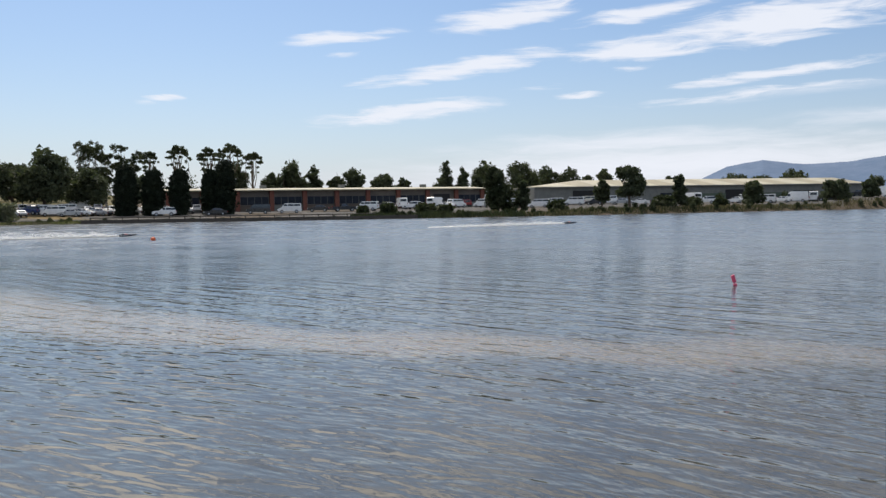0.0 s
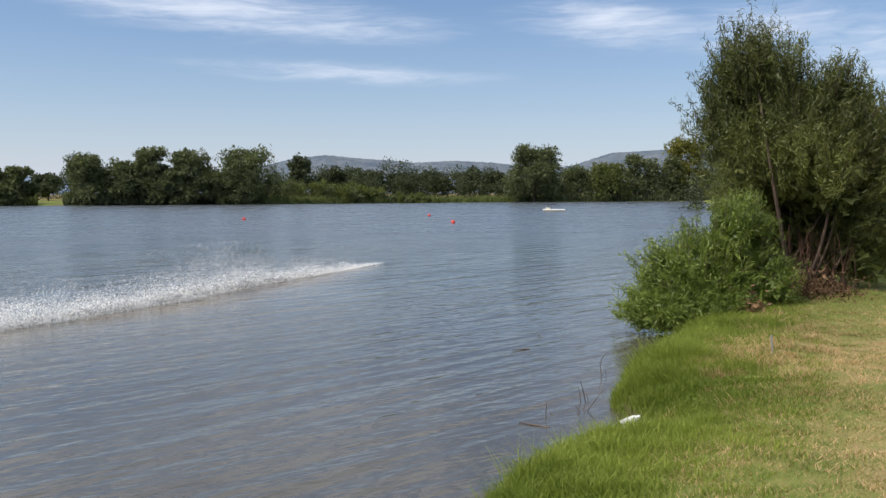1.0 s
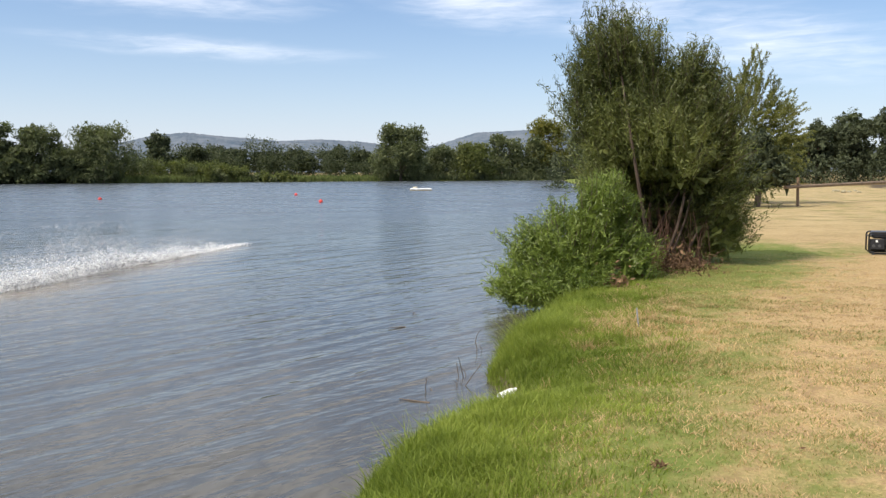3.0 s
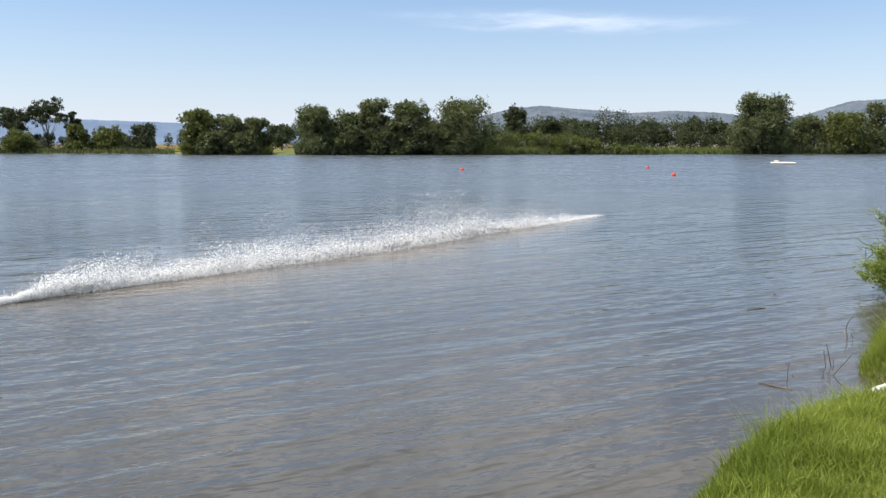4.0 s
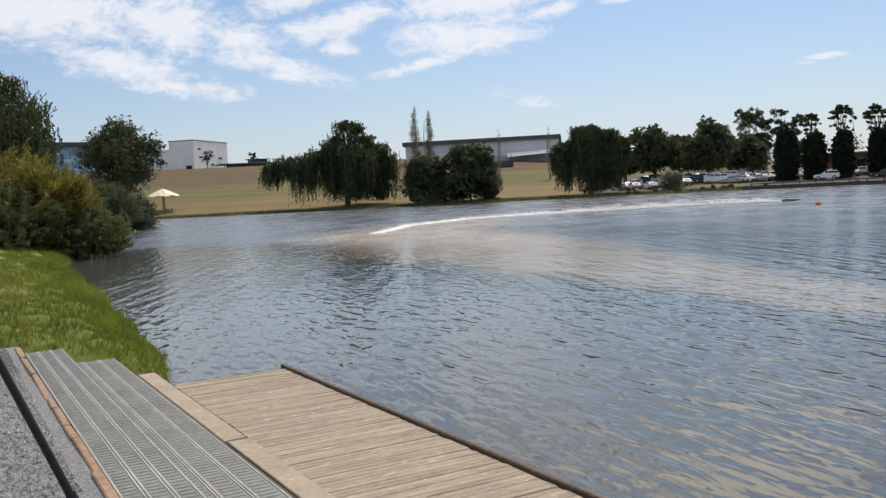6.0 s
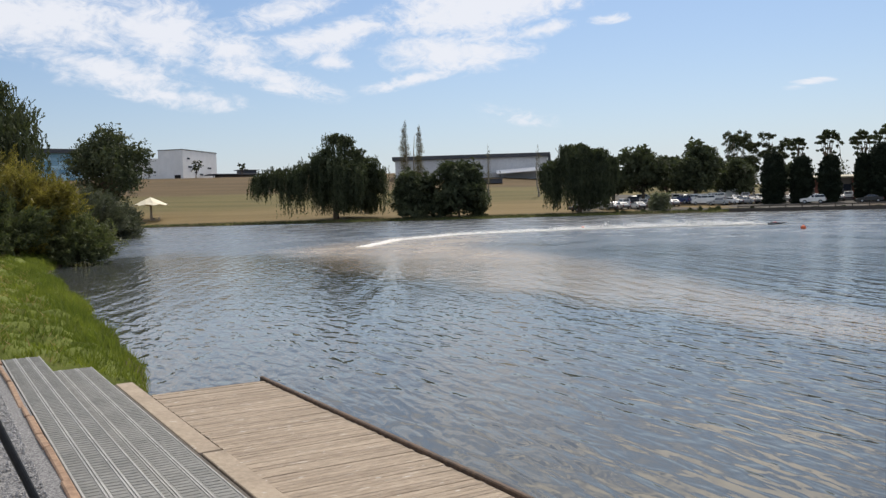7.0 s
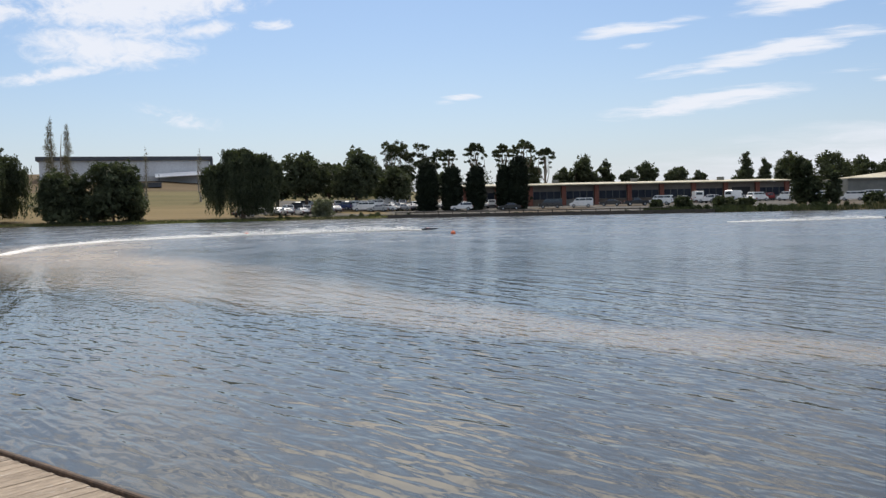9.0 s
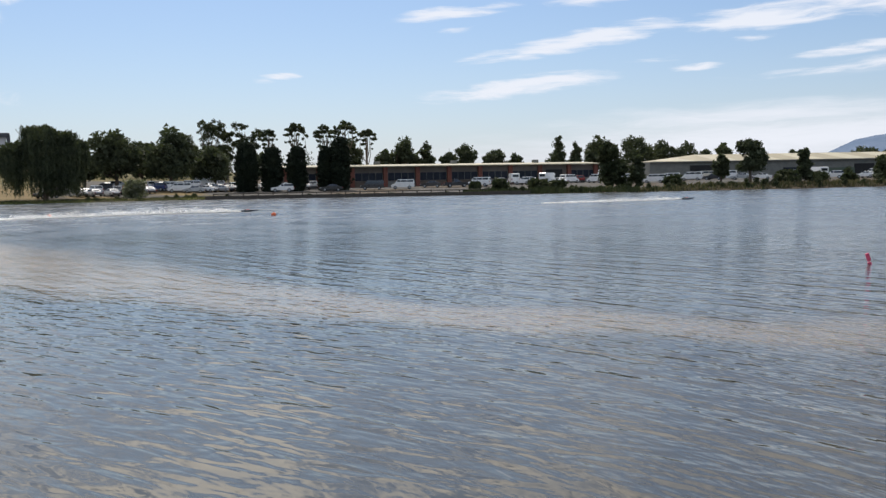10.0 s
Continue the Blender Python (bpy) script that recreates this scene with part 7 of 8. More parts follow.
OLIVE_BUSH = "dense olive willow bush at the water's edge with yellow tips"
GREY_BUSH = "grey-green willow bush leaning over the water"
bank_shrub((-44.5, 17.2), 6.8, 5.4, LEAF_TIPS, 1500, 412, OLIVE_BUSH)
bank_shrub((-42.0, 13.4), 5.6, 4.6, LEAF_TIPS, 1300, 414, OLIVE_BUSH)
bank_shrub((-39.9, 17.8), 5.0, 4.3, LEAF_TIPS, 1400, 415, OLIVE_BUSH)
bank_shrub((-38.8, 15.6), 4.2, 3.0, LEAF_WILLOW, 1100, 413, GREY_BUSH)
bank_shrub((-38.6, 19.0), 3.2, 2.6, LEAF_WILLOW, 800, 409, GREY_BUSH)
bank_shrub((-49.5, 22.2), 6.0, 4.6, LEAF_TIPS, 1100, 410, OLIVE_BUSH)
for k, (turn, far, w, h) in enumerate(((62.8, 84, 6.4, 5.4), (61.4, 97, 5.2, 3.9), (62.0, 90, 5.2, 4.6))):
    bank_shrub(ray_to(turn, far), w, h, LEAF_GREY, 1000, 416 + k, GREY_BUSH, 1.3, 0.34)
x, y = ray_to(61.6, 150)
tree("shade_tree", "tall dark round tree above the bank bushes", "tree", "round", (x, y, ground_z(x, y) - 0.05), 13.0, 16.6 - ground_z(x, y), LEAF_DARK, None, 4600, 0.42, 419)
# trees beyond the dry lawn
plant([(-119.6, 112, 4.2, 8.0), (-121.4, 114, 5.6, 9.2), (-123.6, 112, 5.2, 9.6), (-117.8, 118, 4.2, 6.6), (-116.2, 122, 5.0, 7.0)], "lawn_edge_tree", "dark gum tree beyond the dry lawn", "tree", "round", LEAF_DARK, None, 4600, 0.25, 421, "trees beyond the lawn")
plant([(-125.8, 104, 6.6, 11.2)], "lawn_edge_tree", "rust-brown leaved tree beyond the dry lawn", "tree", "round", LEAF_RUST, None, 4800, 0.25, 427)
plant([(-128.5, 108, 7, 10.0), (-132, 106, 8, 10.5), (-136, 104, 8, 10)], "lawn_edge_tree", "dark tree beyond the dry lawn", "tree", "round", LEAF_DARK, None, 1500, 0.4, 428, "trees beyond the lawn")
belt("lawn_edge_scrub", "low dark scrub along the end of the lawn", LEAF_DARK, [(-140, 3.4), (-128, 3.4), (-120, 3.2), (-114, 3.4), (-106, 3.4)], 106, 431, 22000, 0.42, 7)
belt("lawn_edge_woods", "close dark woods behind the lawn's edge", LEAF_DARK, [(-140, 9.0), (-126, 8.0), (-121, 7.2), (-117, 5.6), (-112, 5.4), (-104, 5.6)], 118, 432, 34000, 0.5, 9)


# ---------------------------------------------------------------- fence, generator and small things on the lawn
LOG = surface("brown_log", (0.13, 0.088, 0.055), (0.27, 0.19, 0.125), 3.0, 0.9, bump=0.3)


def log_fence():
    a, b = Vector((37.4, -20.4, ground_z(37.4, -20.4))), Vector((46.5, -31.4, ground_z(46.5, -31.4)))
    fnc = thing("log_fence", "simple post and log rail fence on dry grass", "fence", pose(*a))
    d = b - a
    part("post", rod((0, 0, -0.3), (0.03, 0, 1.28), 0.068, 0.06), LOG, fnc)
    part("post", rod((d.x, d.y, d.z - 0.3), (d.x, d.y, d.z + 1.6), 0.085, 0.075), LOG, fnc)
    part("post", rod((d.x * 0.96, d.y * 0.96, d.z - 0.3), (d.x * 0.96, d.y * 0.96, d.z + 1.6), 0.035, 0.03), LOG, fnc)
    part("rail", rod((-d.x * 0.10, -d.y * 0.10, 0.86), (d.x * 1.02, d.y * 1.02, d.z + 0.95), 0.070, 0.085), LOG, fnc, "long weathered log rail")
    e = b + Vector((12, -9, 0))
    part("rail", rod((d.x, d.y, d.z + 0.9), (e.x - a.x, e.y - a.y, 0.9), 0.085, 0.09), LOG, fnc)
    part("post", rod((e.x - a.x, e.y - a.y, -0.3), (e.x - a.x, e.y - a.y, 1.15), 0.09), LOG, fnc)


def generator():
    x, y = 15.5, -10.1
    g = thing("generator", "portable generator in a black tube frame on dry grass", "generator", pose(x, y, ground_z(x, y) + 0.01, 0, 0, -116))
    w, dpt, h = 0.60, 0.42, 0.40
    black = surface("black_machine_paint", (0.010, 0.010, 0.012), (0.030, 0.030, 0.034), 6, 0.5)
    dull_metal = surface("dull_engine_metal", (0.05, 0.05, 0.052), (0.13, 0.128, 0.125), 8, 0.5, 0.5)
    tank_paint = surface("dark_blue_tank", (0.030, 0.034, 0.046), (0.065, 0.072, 0.092), 4, 0.35)
    r = 0.05
    for e in (-1, 1):
        # a closed hoop with rounded corners on either side
        hoop = []
        for cx, cz, start in ((w / 2 - r, h - r, 0), (-w / 2 + r, h - r, 90), (-w / 2 + r, 0.03 + r, 180), (w / 2 - r, 0.03 + r, 270)):
            for q in range(4):
                t = radians(start + q * 30)
                hoop.append(((cx + math.cos(t) * r, e * dpt / 2, cz + math.sin(t) * r), 0.015))
        hoop.append(hoop[0])
        v, f = tube_mesh([hoop], 8)
        part("frame_hoop", raw_mesh("frame_hoop", v, f, POLE, True), None, g, "black bent tube hoop")
        for q in (-0.22, 0.22):
            part("foot", rod((q, e * dpt / 2, -0.01), (q, e * dpt / 2, 0.03), 0.028, 0.02, 10), BUMPER, g)
    for cx, cz in ((-w / 2 + 0.01, h - 0.07), (w / 2 - 0.01, h - 0.07), (-0.20, 0.03), (0.20, 0.03)):
        part("cross_tube", rod((cx, -dpt / 2, cz), (cx, dpt / 2, cz), 0.014), POLE, g)
    part("tank", block((w * 0.84, dpt * 0.84, 0.13), (0, 0, h - 0.045), 0.035), tank_paint, g, "dark blue fuel tank")
    part("tank_seam", block((w * 0.86, dpt * 0.86, 0.012), (0, 0, h - 0.05), 0.003), black, g)
    part("fuel_cap", rod((0.06, 0, h + 0.015), (0.06, 0, h + 0.05), 0.042, 0.036, 14), black, g)
    part("engine_block", block((0.20, 0.22, 0.20), (0.12, 0.0, 0.16), 0.02), dull_metal, g, "dull metal engine block")
    for k in range(5):
        part("cooling_fin", block((0.16, 0.012, 0.10), (0.12, -0.125 - 0.012 * k, 0.20), 0.002), dull_metal, g)
    part("starter_housing", rod((0.21, -0.01, 0.16), (0.275, -0.01, 0.16), 0.10, 0.085, 18), black, g, "round recoil starter housing")
    part("alternator", rod((-0.26, 0, 0.15), (0.0, 0, 0.15), 0.105, 0.105, 18), black, g, "black alternator drum")
    part("muffler", rod((-0.05, 0.13, 0.24), (0.18, 0.13, 0.24), 0.055, 0.055, 14), dull_metal, g)
    part("air_filter", block((0.11, 0.08, 0.12), (0.02, -0.16, 0.22), 0.015), black, g)
    panel = part("control_panel", block((0.24, 0.035, 0.19), (-0.16, -dpt / 2 + 0.03, 0.19), 0.008), black, g, "black control panel")
    for q in (-0.22, -0.12):
        part("socket", rod((q, -dpt / 2 + 0.02, 0.16), (q, -dpt / 2 + 0.002, 0.16), 0.028, 0.028, 12), dull_metal, panel)
    part("dial", rod((-0.17, -dpt / 2 + 0.02, 0.245), (-0.17, -dpt / 2 + 0.004, 0.245), 0.022, 0.022, 12), PAINTS["white"], panel)
    part("label_bar", block((0.16, 0.004, 0.022), (0.10, -dpt * 0.422, h - 0.05)), dull_metal, g)
    v, f = tube_mesh([[((0.10, -0.20, 0.20), 0.008), ((0.22, -0.26, 0.12), 0.008), ((0.34, -0.24, 0.22), 0.008), ((0.40, -0.22, 0.10), 0.008), ((0.46, -0.26, 0.01), 0.008)]], 6)
    part("cable", raw_mesh("cable", v, f, EDGING, True), None, g, "tan looped cable")


def litter():
    x, y = 8.08, -1.57
    b = thing("plastic_bottle", "crushed white plastic bottle at the water's edge", "bottle", pose(x, y, max(ground_z(x, y), 0.02) + 0.05, 80, 0, 35))
    part("bottle_body", rod((0, 0, -0.08), (0, 0, 0.07), 0.036, 0.032, 12), WHITE_WALL, b)
    part("neck", rod((0, 0, 0.07), (0, 0, 0.11), 0.030, 0.013, 12), WHITE_WALL, b)
    part("cap", rod((0, 0, 0.11), (0, 0, 0.128), 0.016, 0.016, 12), WHITE_WALL, b)
    x, y = 9.2, -3.2
    q = thing("marker_peg", "thin pale marker peg stuck in the turf", "peg", pose(x, y, ground_z(x, y) - 0.05))
    part("stake", rod((0, 0, 0), (0.035, 0.015, 0.23), 0.010, 0.008, 8), GALV, q)
    part("point", rod((0.035, 0.015, 0.23), (0.037, 0.016, 0.245), 0.008, 0.003, 8), GALV, q)


def drift():
    """Dead twigs standing and floating off the bank."""
    rng = np.random.default_rng(55)
    for k, (x, y, ln) in enumerate(((8.7, -1.22, 0.25), (8.95, -1.30, 0.20), (9.1, -1.36, 0.28), (8.5, -1.0, 0.18), (10.4, -1.75, 0.3))):
        t = thing("dead_twig", "dead twig standing in the shallows", "twig", pose(x, y, -0.15), "twigs off the bank")
        v, f = tube_mesh([limb((0, 0, 0), (rng.normal() * 0.08, rng.normal() * 0.08, ln + 0.1), 0.007, 0.003, rng, 0.1), limb((0.01, 0, ln * 0.55), (rng.normal() * 0.14, 0.05, ln * 0.85), 0.004, 0.002, rng, 0.1)], 5)
        part("twig_stem", raw_mesh("twig_stem", v, f, BARK, True), None, t)
    for x, y, ln, a in ((13.3, -1.4, 0.35, 80), (12.1, -0.9, 0.25, 110), (8.2, -0.75, 0.3, 60)):
        t = thing("floating_stick", "dark stick floating on the water", "stick", pose(x, y, 0.0, 0, 0, a), "sticks on the water")
        v, f = tube_mesh([limb((-ln / 2, 0, 0.0), (ln / 2, 0, 0.01), 0.009, 0.004, rng, 0.05)], 6)
        part("stick_body", raw_mesh("stick_body", v, f, BARK, True), None, t)


def barrier():
    """Low yellow floating barrier at a gap in the far bank."""
    x, y = ray_to(-58.75, 226)
    b = thing("yellow_barrier", "low yellow rail barrier at a gap in the far bank", "barrier", pose(x, y, max(ground_z(x, y), 0.0), 0, 0, -58.75))
    yellow = paint("barrier_yellow", (0.66, 0.42, 0.05), 0.5)
    for z in (0.45, 1.15):
        part("rail", block((6.0, 0.10, 0.30 if z > 1 else 0.18), (0, 0, z), 0.02), yellow, b)
    for k in range(5):
        part("post", block((0.14, 0.14, 1.5), (-2.8 + 1.4 * k, 0.1, 0.6), 0.01), yellow, b)
    part("plinth", block((6.2, 0.6, 0.35), (0, 0.2, 0.1), 0.03), EDGING, b, "tan concrete plinth")


def rocks():
    rng = np.random.default_rng(61)
    for k in range(6):
        x, y = ray_to(-120.6 - 0.28 * k + rng.uniform(-0.1, 0.1), 74 + rng.uniform(-3, 3))
        r = rng.uniform(0.10, 0.2)
        bm = bmesh.new()
        bmesh.ops.create_icosphere(bm, subdivisions=2, radius=r, matrix=Matrix.Diagonal((1.3, 0.9, 0.6, 1)))
        for v in bm.verts:
            v.co *= 1 + rng.uniform(-0.14, 0.14)
        ob = part("rock", bm, TAN_SHEET, None, smooth=False)
        ob.matrix_basis = pose(x, y, ground_z(x, y) + r * 0.3, 0, 0, rng.uniform(0, 360))
        tagged(ob, "pale limestone rock lying on the dry lawn", "rock", "rocks on the lawn")


barrier()
rocks()
LITTER = leafy("dead_leaf_litter", (0.085, 0.052, 0.030), (0.27, 0.165, 0.095), 0.9, 0.1)


def leaf_litter(name, label, x, y, spread, count, seed, size=0.07, rise=0.05):
    """Dead leaves and twigs lying on the ground."""
    rng = np.random.default_rng(seed)
    xy = np.column_stack([x + rng.normal(size=count) * spread, y + rng.normal(size=count) * spread * 0.7])
    z = land_height(xy) + rng.exponential(rise, count) + 0.012
    v, f = leaf_cloud(np.column_stack([xy, z]), size, size * 0.3, rng)
    return tagged(new(name, raw_mesh(name, v, f, LITTER)), label, "leaf litter", kind="stuff")


leaf_litter("leaf_litter", "red-brown dead leaves under the willow shrub", 14.5, -5.5, 0.5, 1900, 71, 0.09, 0.10)
leaf_litter("leaf_litter", "brown dead shoots beside the low bush", 12.9, -4.15, 0.13, 240, 72, 0.10, 0.07)
leaf_litter("leaf_litter", "scattered dead leaves on the dry lawn", 9.5, -4.6, 2.6, 220, 73, 0.04, 0.008)
leaf_litter("leaf_litter", "small heap of dark bark on the lawn", 4.73, -1.72, 0.035, 26, 74, 0.05, 0.008)
log_fence()
generator()
litter()
drift()

# ---------------------------------------------------------------- on the water
ORANGE = surface("orange_buoy_plastic", (0.62, 0.10, 0.035), (0.78, 0.17, 0.06), 3, 0.5)
RED = surface("red_buoy_plastic", (0.60, 0.045, 0.035), (0.74, 0.08, 0.06), 3, 0.5)
PINK = surface("pink_flag_cloth", (0.68, 0.07, 0.14), (0.82, 0.12, 0.22), 3, 0.7)
BLACK_HULL = surface("black_hull_gloss", (0.006, 0.006, 0.008), (0.012, 0.012, 0.015), 3, 0.35, bump=0, spec=0.25)
SILVER = paint("silver_hull_trim", (0.50, 0.51, 0.54), 0.25, 0.6)
CANOPY_RED = paint("red_canopy", (0.62, 0.03, 0.035), 0.25)


def buoy(x, y, material, word, r=0.22):
    b = thing("buoy", f"round {word} marker buoy on the water", "buoy", pose(x, y, 0.06), "course buoys")
    bm = bmesh.new()
    bmesh.ops.create_uvsphere(bm, u_segments=16, v_segments=10, radius=r, matrix=Matrix.Diagonal((1, 1, 0.92, 1)))
    part("float", bm, material, b, smooth=True)
    part("collar", rod((0, 0, r * 0.8), (0, 0, r * 1.12), r * 0.30, r * 0.22, 12), material, b)
    part("ring", rod((0, 0, r * 1.1), (0, 0, r * 1.3), r * 0.10, r * 0.10, 8), BUMPER, b)


for x, y in ((-21.1, 58.5), (-39.6, 61.5)):
    buoy(x, y, ORANGE, "orange", 0.17)
for x, y in ((64.5, 0.4), (73.5, 17.5), (85.2, 2.8)):
    buoy(x, y, RED, "red", 0.15)

f = thing("flag_buoy", "small leaning pink flag marker on the water", "buoy", pose(6.42, 21.77, -0.05, 0, -14, 0))
part("float", rod((0, 0, -0.02), (0, 0, 0.09), 0.05, 0.045, 12), PINK, f)
part("staff", rod((0, 0, 0.05), (0, 0, 0.28), 0.012), PINK, f)
bm = outline([(-0.035, 0.12), (-0.045, 0.29), (0.03, 0.31), (0.045, 0.13)], 0.05)
part("flag", bm, PINK, f, "pink cloth flag")

r = thing("swim_raft", "small flat white and yellow raft moored on the lake", "raft", pose(107.7, -11.4, 0.0, 0, 0, 86))
part("deck", block((2.6, 1.2, 0.14), (0.2, 0, 0.16), 0.03), WHITE_WALL, r)
part("float", rod((-1.1, -0.45, 0.06), (1.5, -0.45, 0.06), 0.12), paint("yellow_float", (0.62, 0.42, 0.10)), r, "yellow float")
part("float", rod((-1.1, 0.45, 0.06), (1.5, 0.45, 0.06), 0.12), paint("yellow_float", (0.62, 0.42, 0.10)), r, "yellow float")
part("box", block((0.5, 0.5, 0.2), (0.9, 0, 0.33), 0.03), CREAM, r)


def model_boat(at, label, size=1.36):
    """A racing model catamaran: two hulls, deck, canopy, engine and stern gear; nose at +x."""
    b = thing("model_boat", label, "model boat", at, "model racing boats")
    s = size / 1.36
    for e in (-1, 1):
        bm = bmesh.new()
        rows = []
        for x, half, keel, rail in ((-0.58, 0.046, 0.004, 0.115), (-0.30, 0.050, 0.0, 0.128), (0.0, 0.050, 0.004, 0.132), (0.25, 0.044, 0.016, 0.128),
                                    (0.45, 0.032, 0.040, 0.122), (0.60, 0.016, 0.070, 0.116), (0.70, 0.002, 0.098, 0.108)):
            y = e * (0.165 - 0.13 * max(0.0, (x - 0.15) / 0.55) ** 1.3)
            rows.append([bm.verts.new((x * s, (y + q * half) * s, z * s)) for q, z in ((-1, rail), (-1.0, rail * 0.55 + keel * 0.45), (0, keel), (1.0, rail * 0.55 + keel * 0.45), (1, rail))])
        for p, q in zip(rows, rows[1:]):
            for i in range(4):
                bm.faces.new((p[i], p[i + 1], q[i + 1], q[i]))
            bm.faces.new((p[4], p[0], q[0], q[4]))
        bm.faces.new(rows[0])
        bm.faces.new(rows[-1][::-1])
        bmesh.ops.recalc_face_normals(bm, faces=bm.faces)
        hull = part("hull", bm, BLACK_HULL, b, "glossy black hull", smooth=False)
        part("trim_strip", block((0.80 * s, 0.006, 0.008 * s), (-0.15 * s, e * 0.218 * s, 0.122 * s)), SILVER, hull, "silver trim strip")
        part("trim_strip", block((0.24 * s, 0.006, 0.008 * s), (0.38 * s, e * 0.172 * s, 0.118 * s), turn=Matrix.Rotation(-e * 0.28, 4, "Z")), SILVER, hull, "silver trim strip")
        part("trim_strip", block((0.15 * s, 0.006, 0.010 * s), (0.58 * s, e * 0.094 * s, 0.088 * s), turn=Matrix.Rotation(-e * 0.42, 4, "Z") @ Matrix.Rotation(-0.28, 4, "Y")), SILVER, hull, "silver trim strip")
        # a slanted logo drawn as plain white bars
        for k in range(5):
            x = -0.36 + 0.070 * k
            part("logo_bar", block((0.020 * s, 0.005, 0.058 * s), (x * s, e * 0.2175 * s, 0.086 * s), turn=Matrix.Rotation(0.30, 4, "Y")), WHITE_WALL, hull, "white logo bar")
            part("logo_bar", block((0.042 * s, 0.005, 0.014 * s), ((x + 0.024) * s, e * 0.2170 * s, (0.108 if k % 2 else 0.068) * s)), WHITE_WALL, hull, "white logo bar")
        part("logo_ring", block((0.020 * s, 0.005, 0.05 * s), (-0.42 * s, e * 0.2165 * s, 0.084 * s), turn=Matrix.Rotation(0.5, 4, "Y")), SILVER, hull)
        part("number_bar", block((0.075 * s, 0.005, 0.034 * s), (0.30 * s, e * 0.190 * s, 0.088 * s), turn=Matrix.Rotation(-e * 0.22, 4, "Z")), PANEL_PALE, hull, "pale number panel")
        part("number_bar", block((0.018 * s, 0.005, 0.030 * s), (0.06 * s, e * 0.216 * s, 0.092 * s), turn=Matrix.Rotation(0.5, 4, "Y")), WHITE_WALL, hull)
    part("deck", outline([(-0.58, 0.105), (-0.58, 0.122), (-0.1, 0.148), (0.22, 0.140), (0.30, 0.118)], 0.31), BLACK_HULL, b, "black deck", at=Matrix.Scale(s, 4))
    nose = bmesh.new()
    top_line = [nose.verts.new((x * s, y * s, z * s)) for x, y, z in ((0.22, -0.155, 0.139), (0.22, 0.155, 0.139), (0.66, 0.035, 0.116), (0.66, -0.035, 0.116))]
    low_line = [nose.verts.new((v.co.x, v.co.y, v.co.z - 0.03 * s)) for v in top_line]
    nose.faces.new(top_line)
    nose.faces.new(low_line[::-1])
    for i in range(4):
        nose.faces.new((top_line[i], low_line[i], low_line[(i + 1) % 4], top_line[(i + 1) % 4]))
    bmesh.ops.recalc_face_normals(nose, faces=nose.faces)
    part("nose_deck", nose, BLACK_HULL, b, "black wedge nose")
    for e in (-1, 1):
        part("deck_flash", block((0.62 * s, 0.03 * s, 0.006), (-0.18 * s, e * 0.13 * s, 0.149 * s)), SILVER, b, "silver deck flash")
        part("stern_flash", block((0.05 * s, 0.006, 0.10 * s), (-0.50 * s, e * 0.215 * s, 0.085 * s), turn=Matrix.Rotation(0.45, 4, "Y")), WHITE_WALL, b, "white stern flash")
    bm = bmesh.new()
    bmesh.ops.create_uvsphere(bm, u_segments=16, v_segments=10, radius=0.5, matrix=Matrix.Translation((-0.16 * s, 0, 0.150 * s)) @ Matrix.Diagonal((0.30 * s, 0.17 * s, 0.12 * s, 1)))
    part("canopy", bm, CANOPY_RED, b, "red cockpit canopy", True)
    part("canopy_band", block((0.07 * s, 0.12 * s, 0.022 * s), (-0.20 * s, 0, 0.200 * s), 0.006), WHITE_WALL, b, "white canopy band")
    part("cowl", outline([(-0.56, 0.128), (-0.47, 0.178), (-0.32, 0.186), (-0.22, 0.140)], 0.17), BLACK_HULL, b, "black rear cowl", at=Matrix.Scale(s, 4))
    part("engine", block((0.10 * s, 0.09 * s, 0.05 * s), (-0.36 * s, 0, 0.195 * s), 0.01), BUMPER, b)
    part("exhaust", rod((-0.36 * s, 0.05 * s, 0.18 * s), (-0.56 * s, 0.07 * s, 0.15 * s), 0.022 * s), SILVER, b)
    for e in (-1, 1):
        part("trim_fin", block((0.09 * s, 0.008, 0.09 * s), (-0.62 * s, e * 0.17 * s, 0.07 * s)), BUMPER, b)
    part("rudder", block((0.05 * s, 0.012, 0.13 * s), (-0.66 * s, 0.08 * s, 0.04 * s)), SILVER, b)
    part("drive_strut", rod((-0.58 * s, 0, 0.07 * s), (-0.67 * s, 0, 0.02 * s), 0.014 * s), SILVER, b)
    return b


PANEL_PALE = surface("pale_blue_panel", (0.30, 0.34, 0.42), (0.42, 0.46, 0.54), 4, 0.5)
model_boat(pose(9.36, 8.96, 0.012, 0, -2.2, 136), "black and silver racing model catamaran with red canopy at speed", 1.22)
model_boat(pose(-26.5, 68.0, 0.012, 0, -2.0, 22), "dark racing model boat running far out on the lake")
model_boat(pose(9.1, 87.3, 0.012, 0, -2.0, 22), "small dark racing model boat far out on the lake")

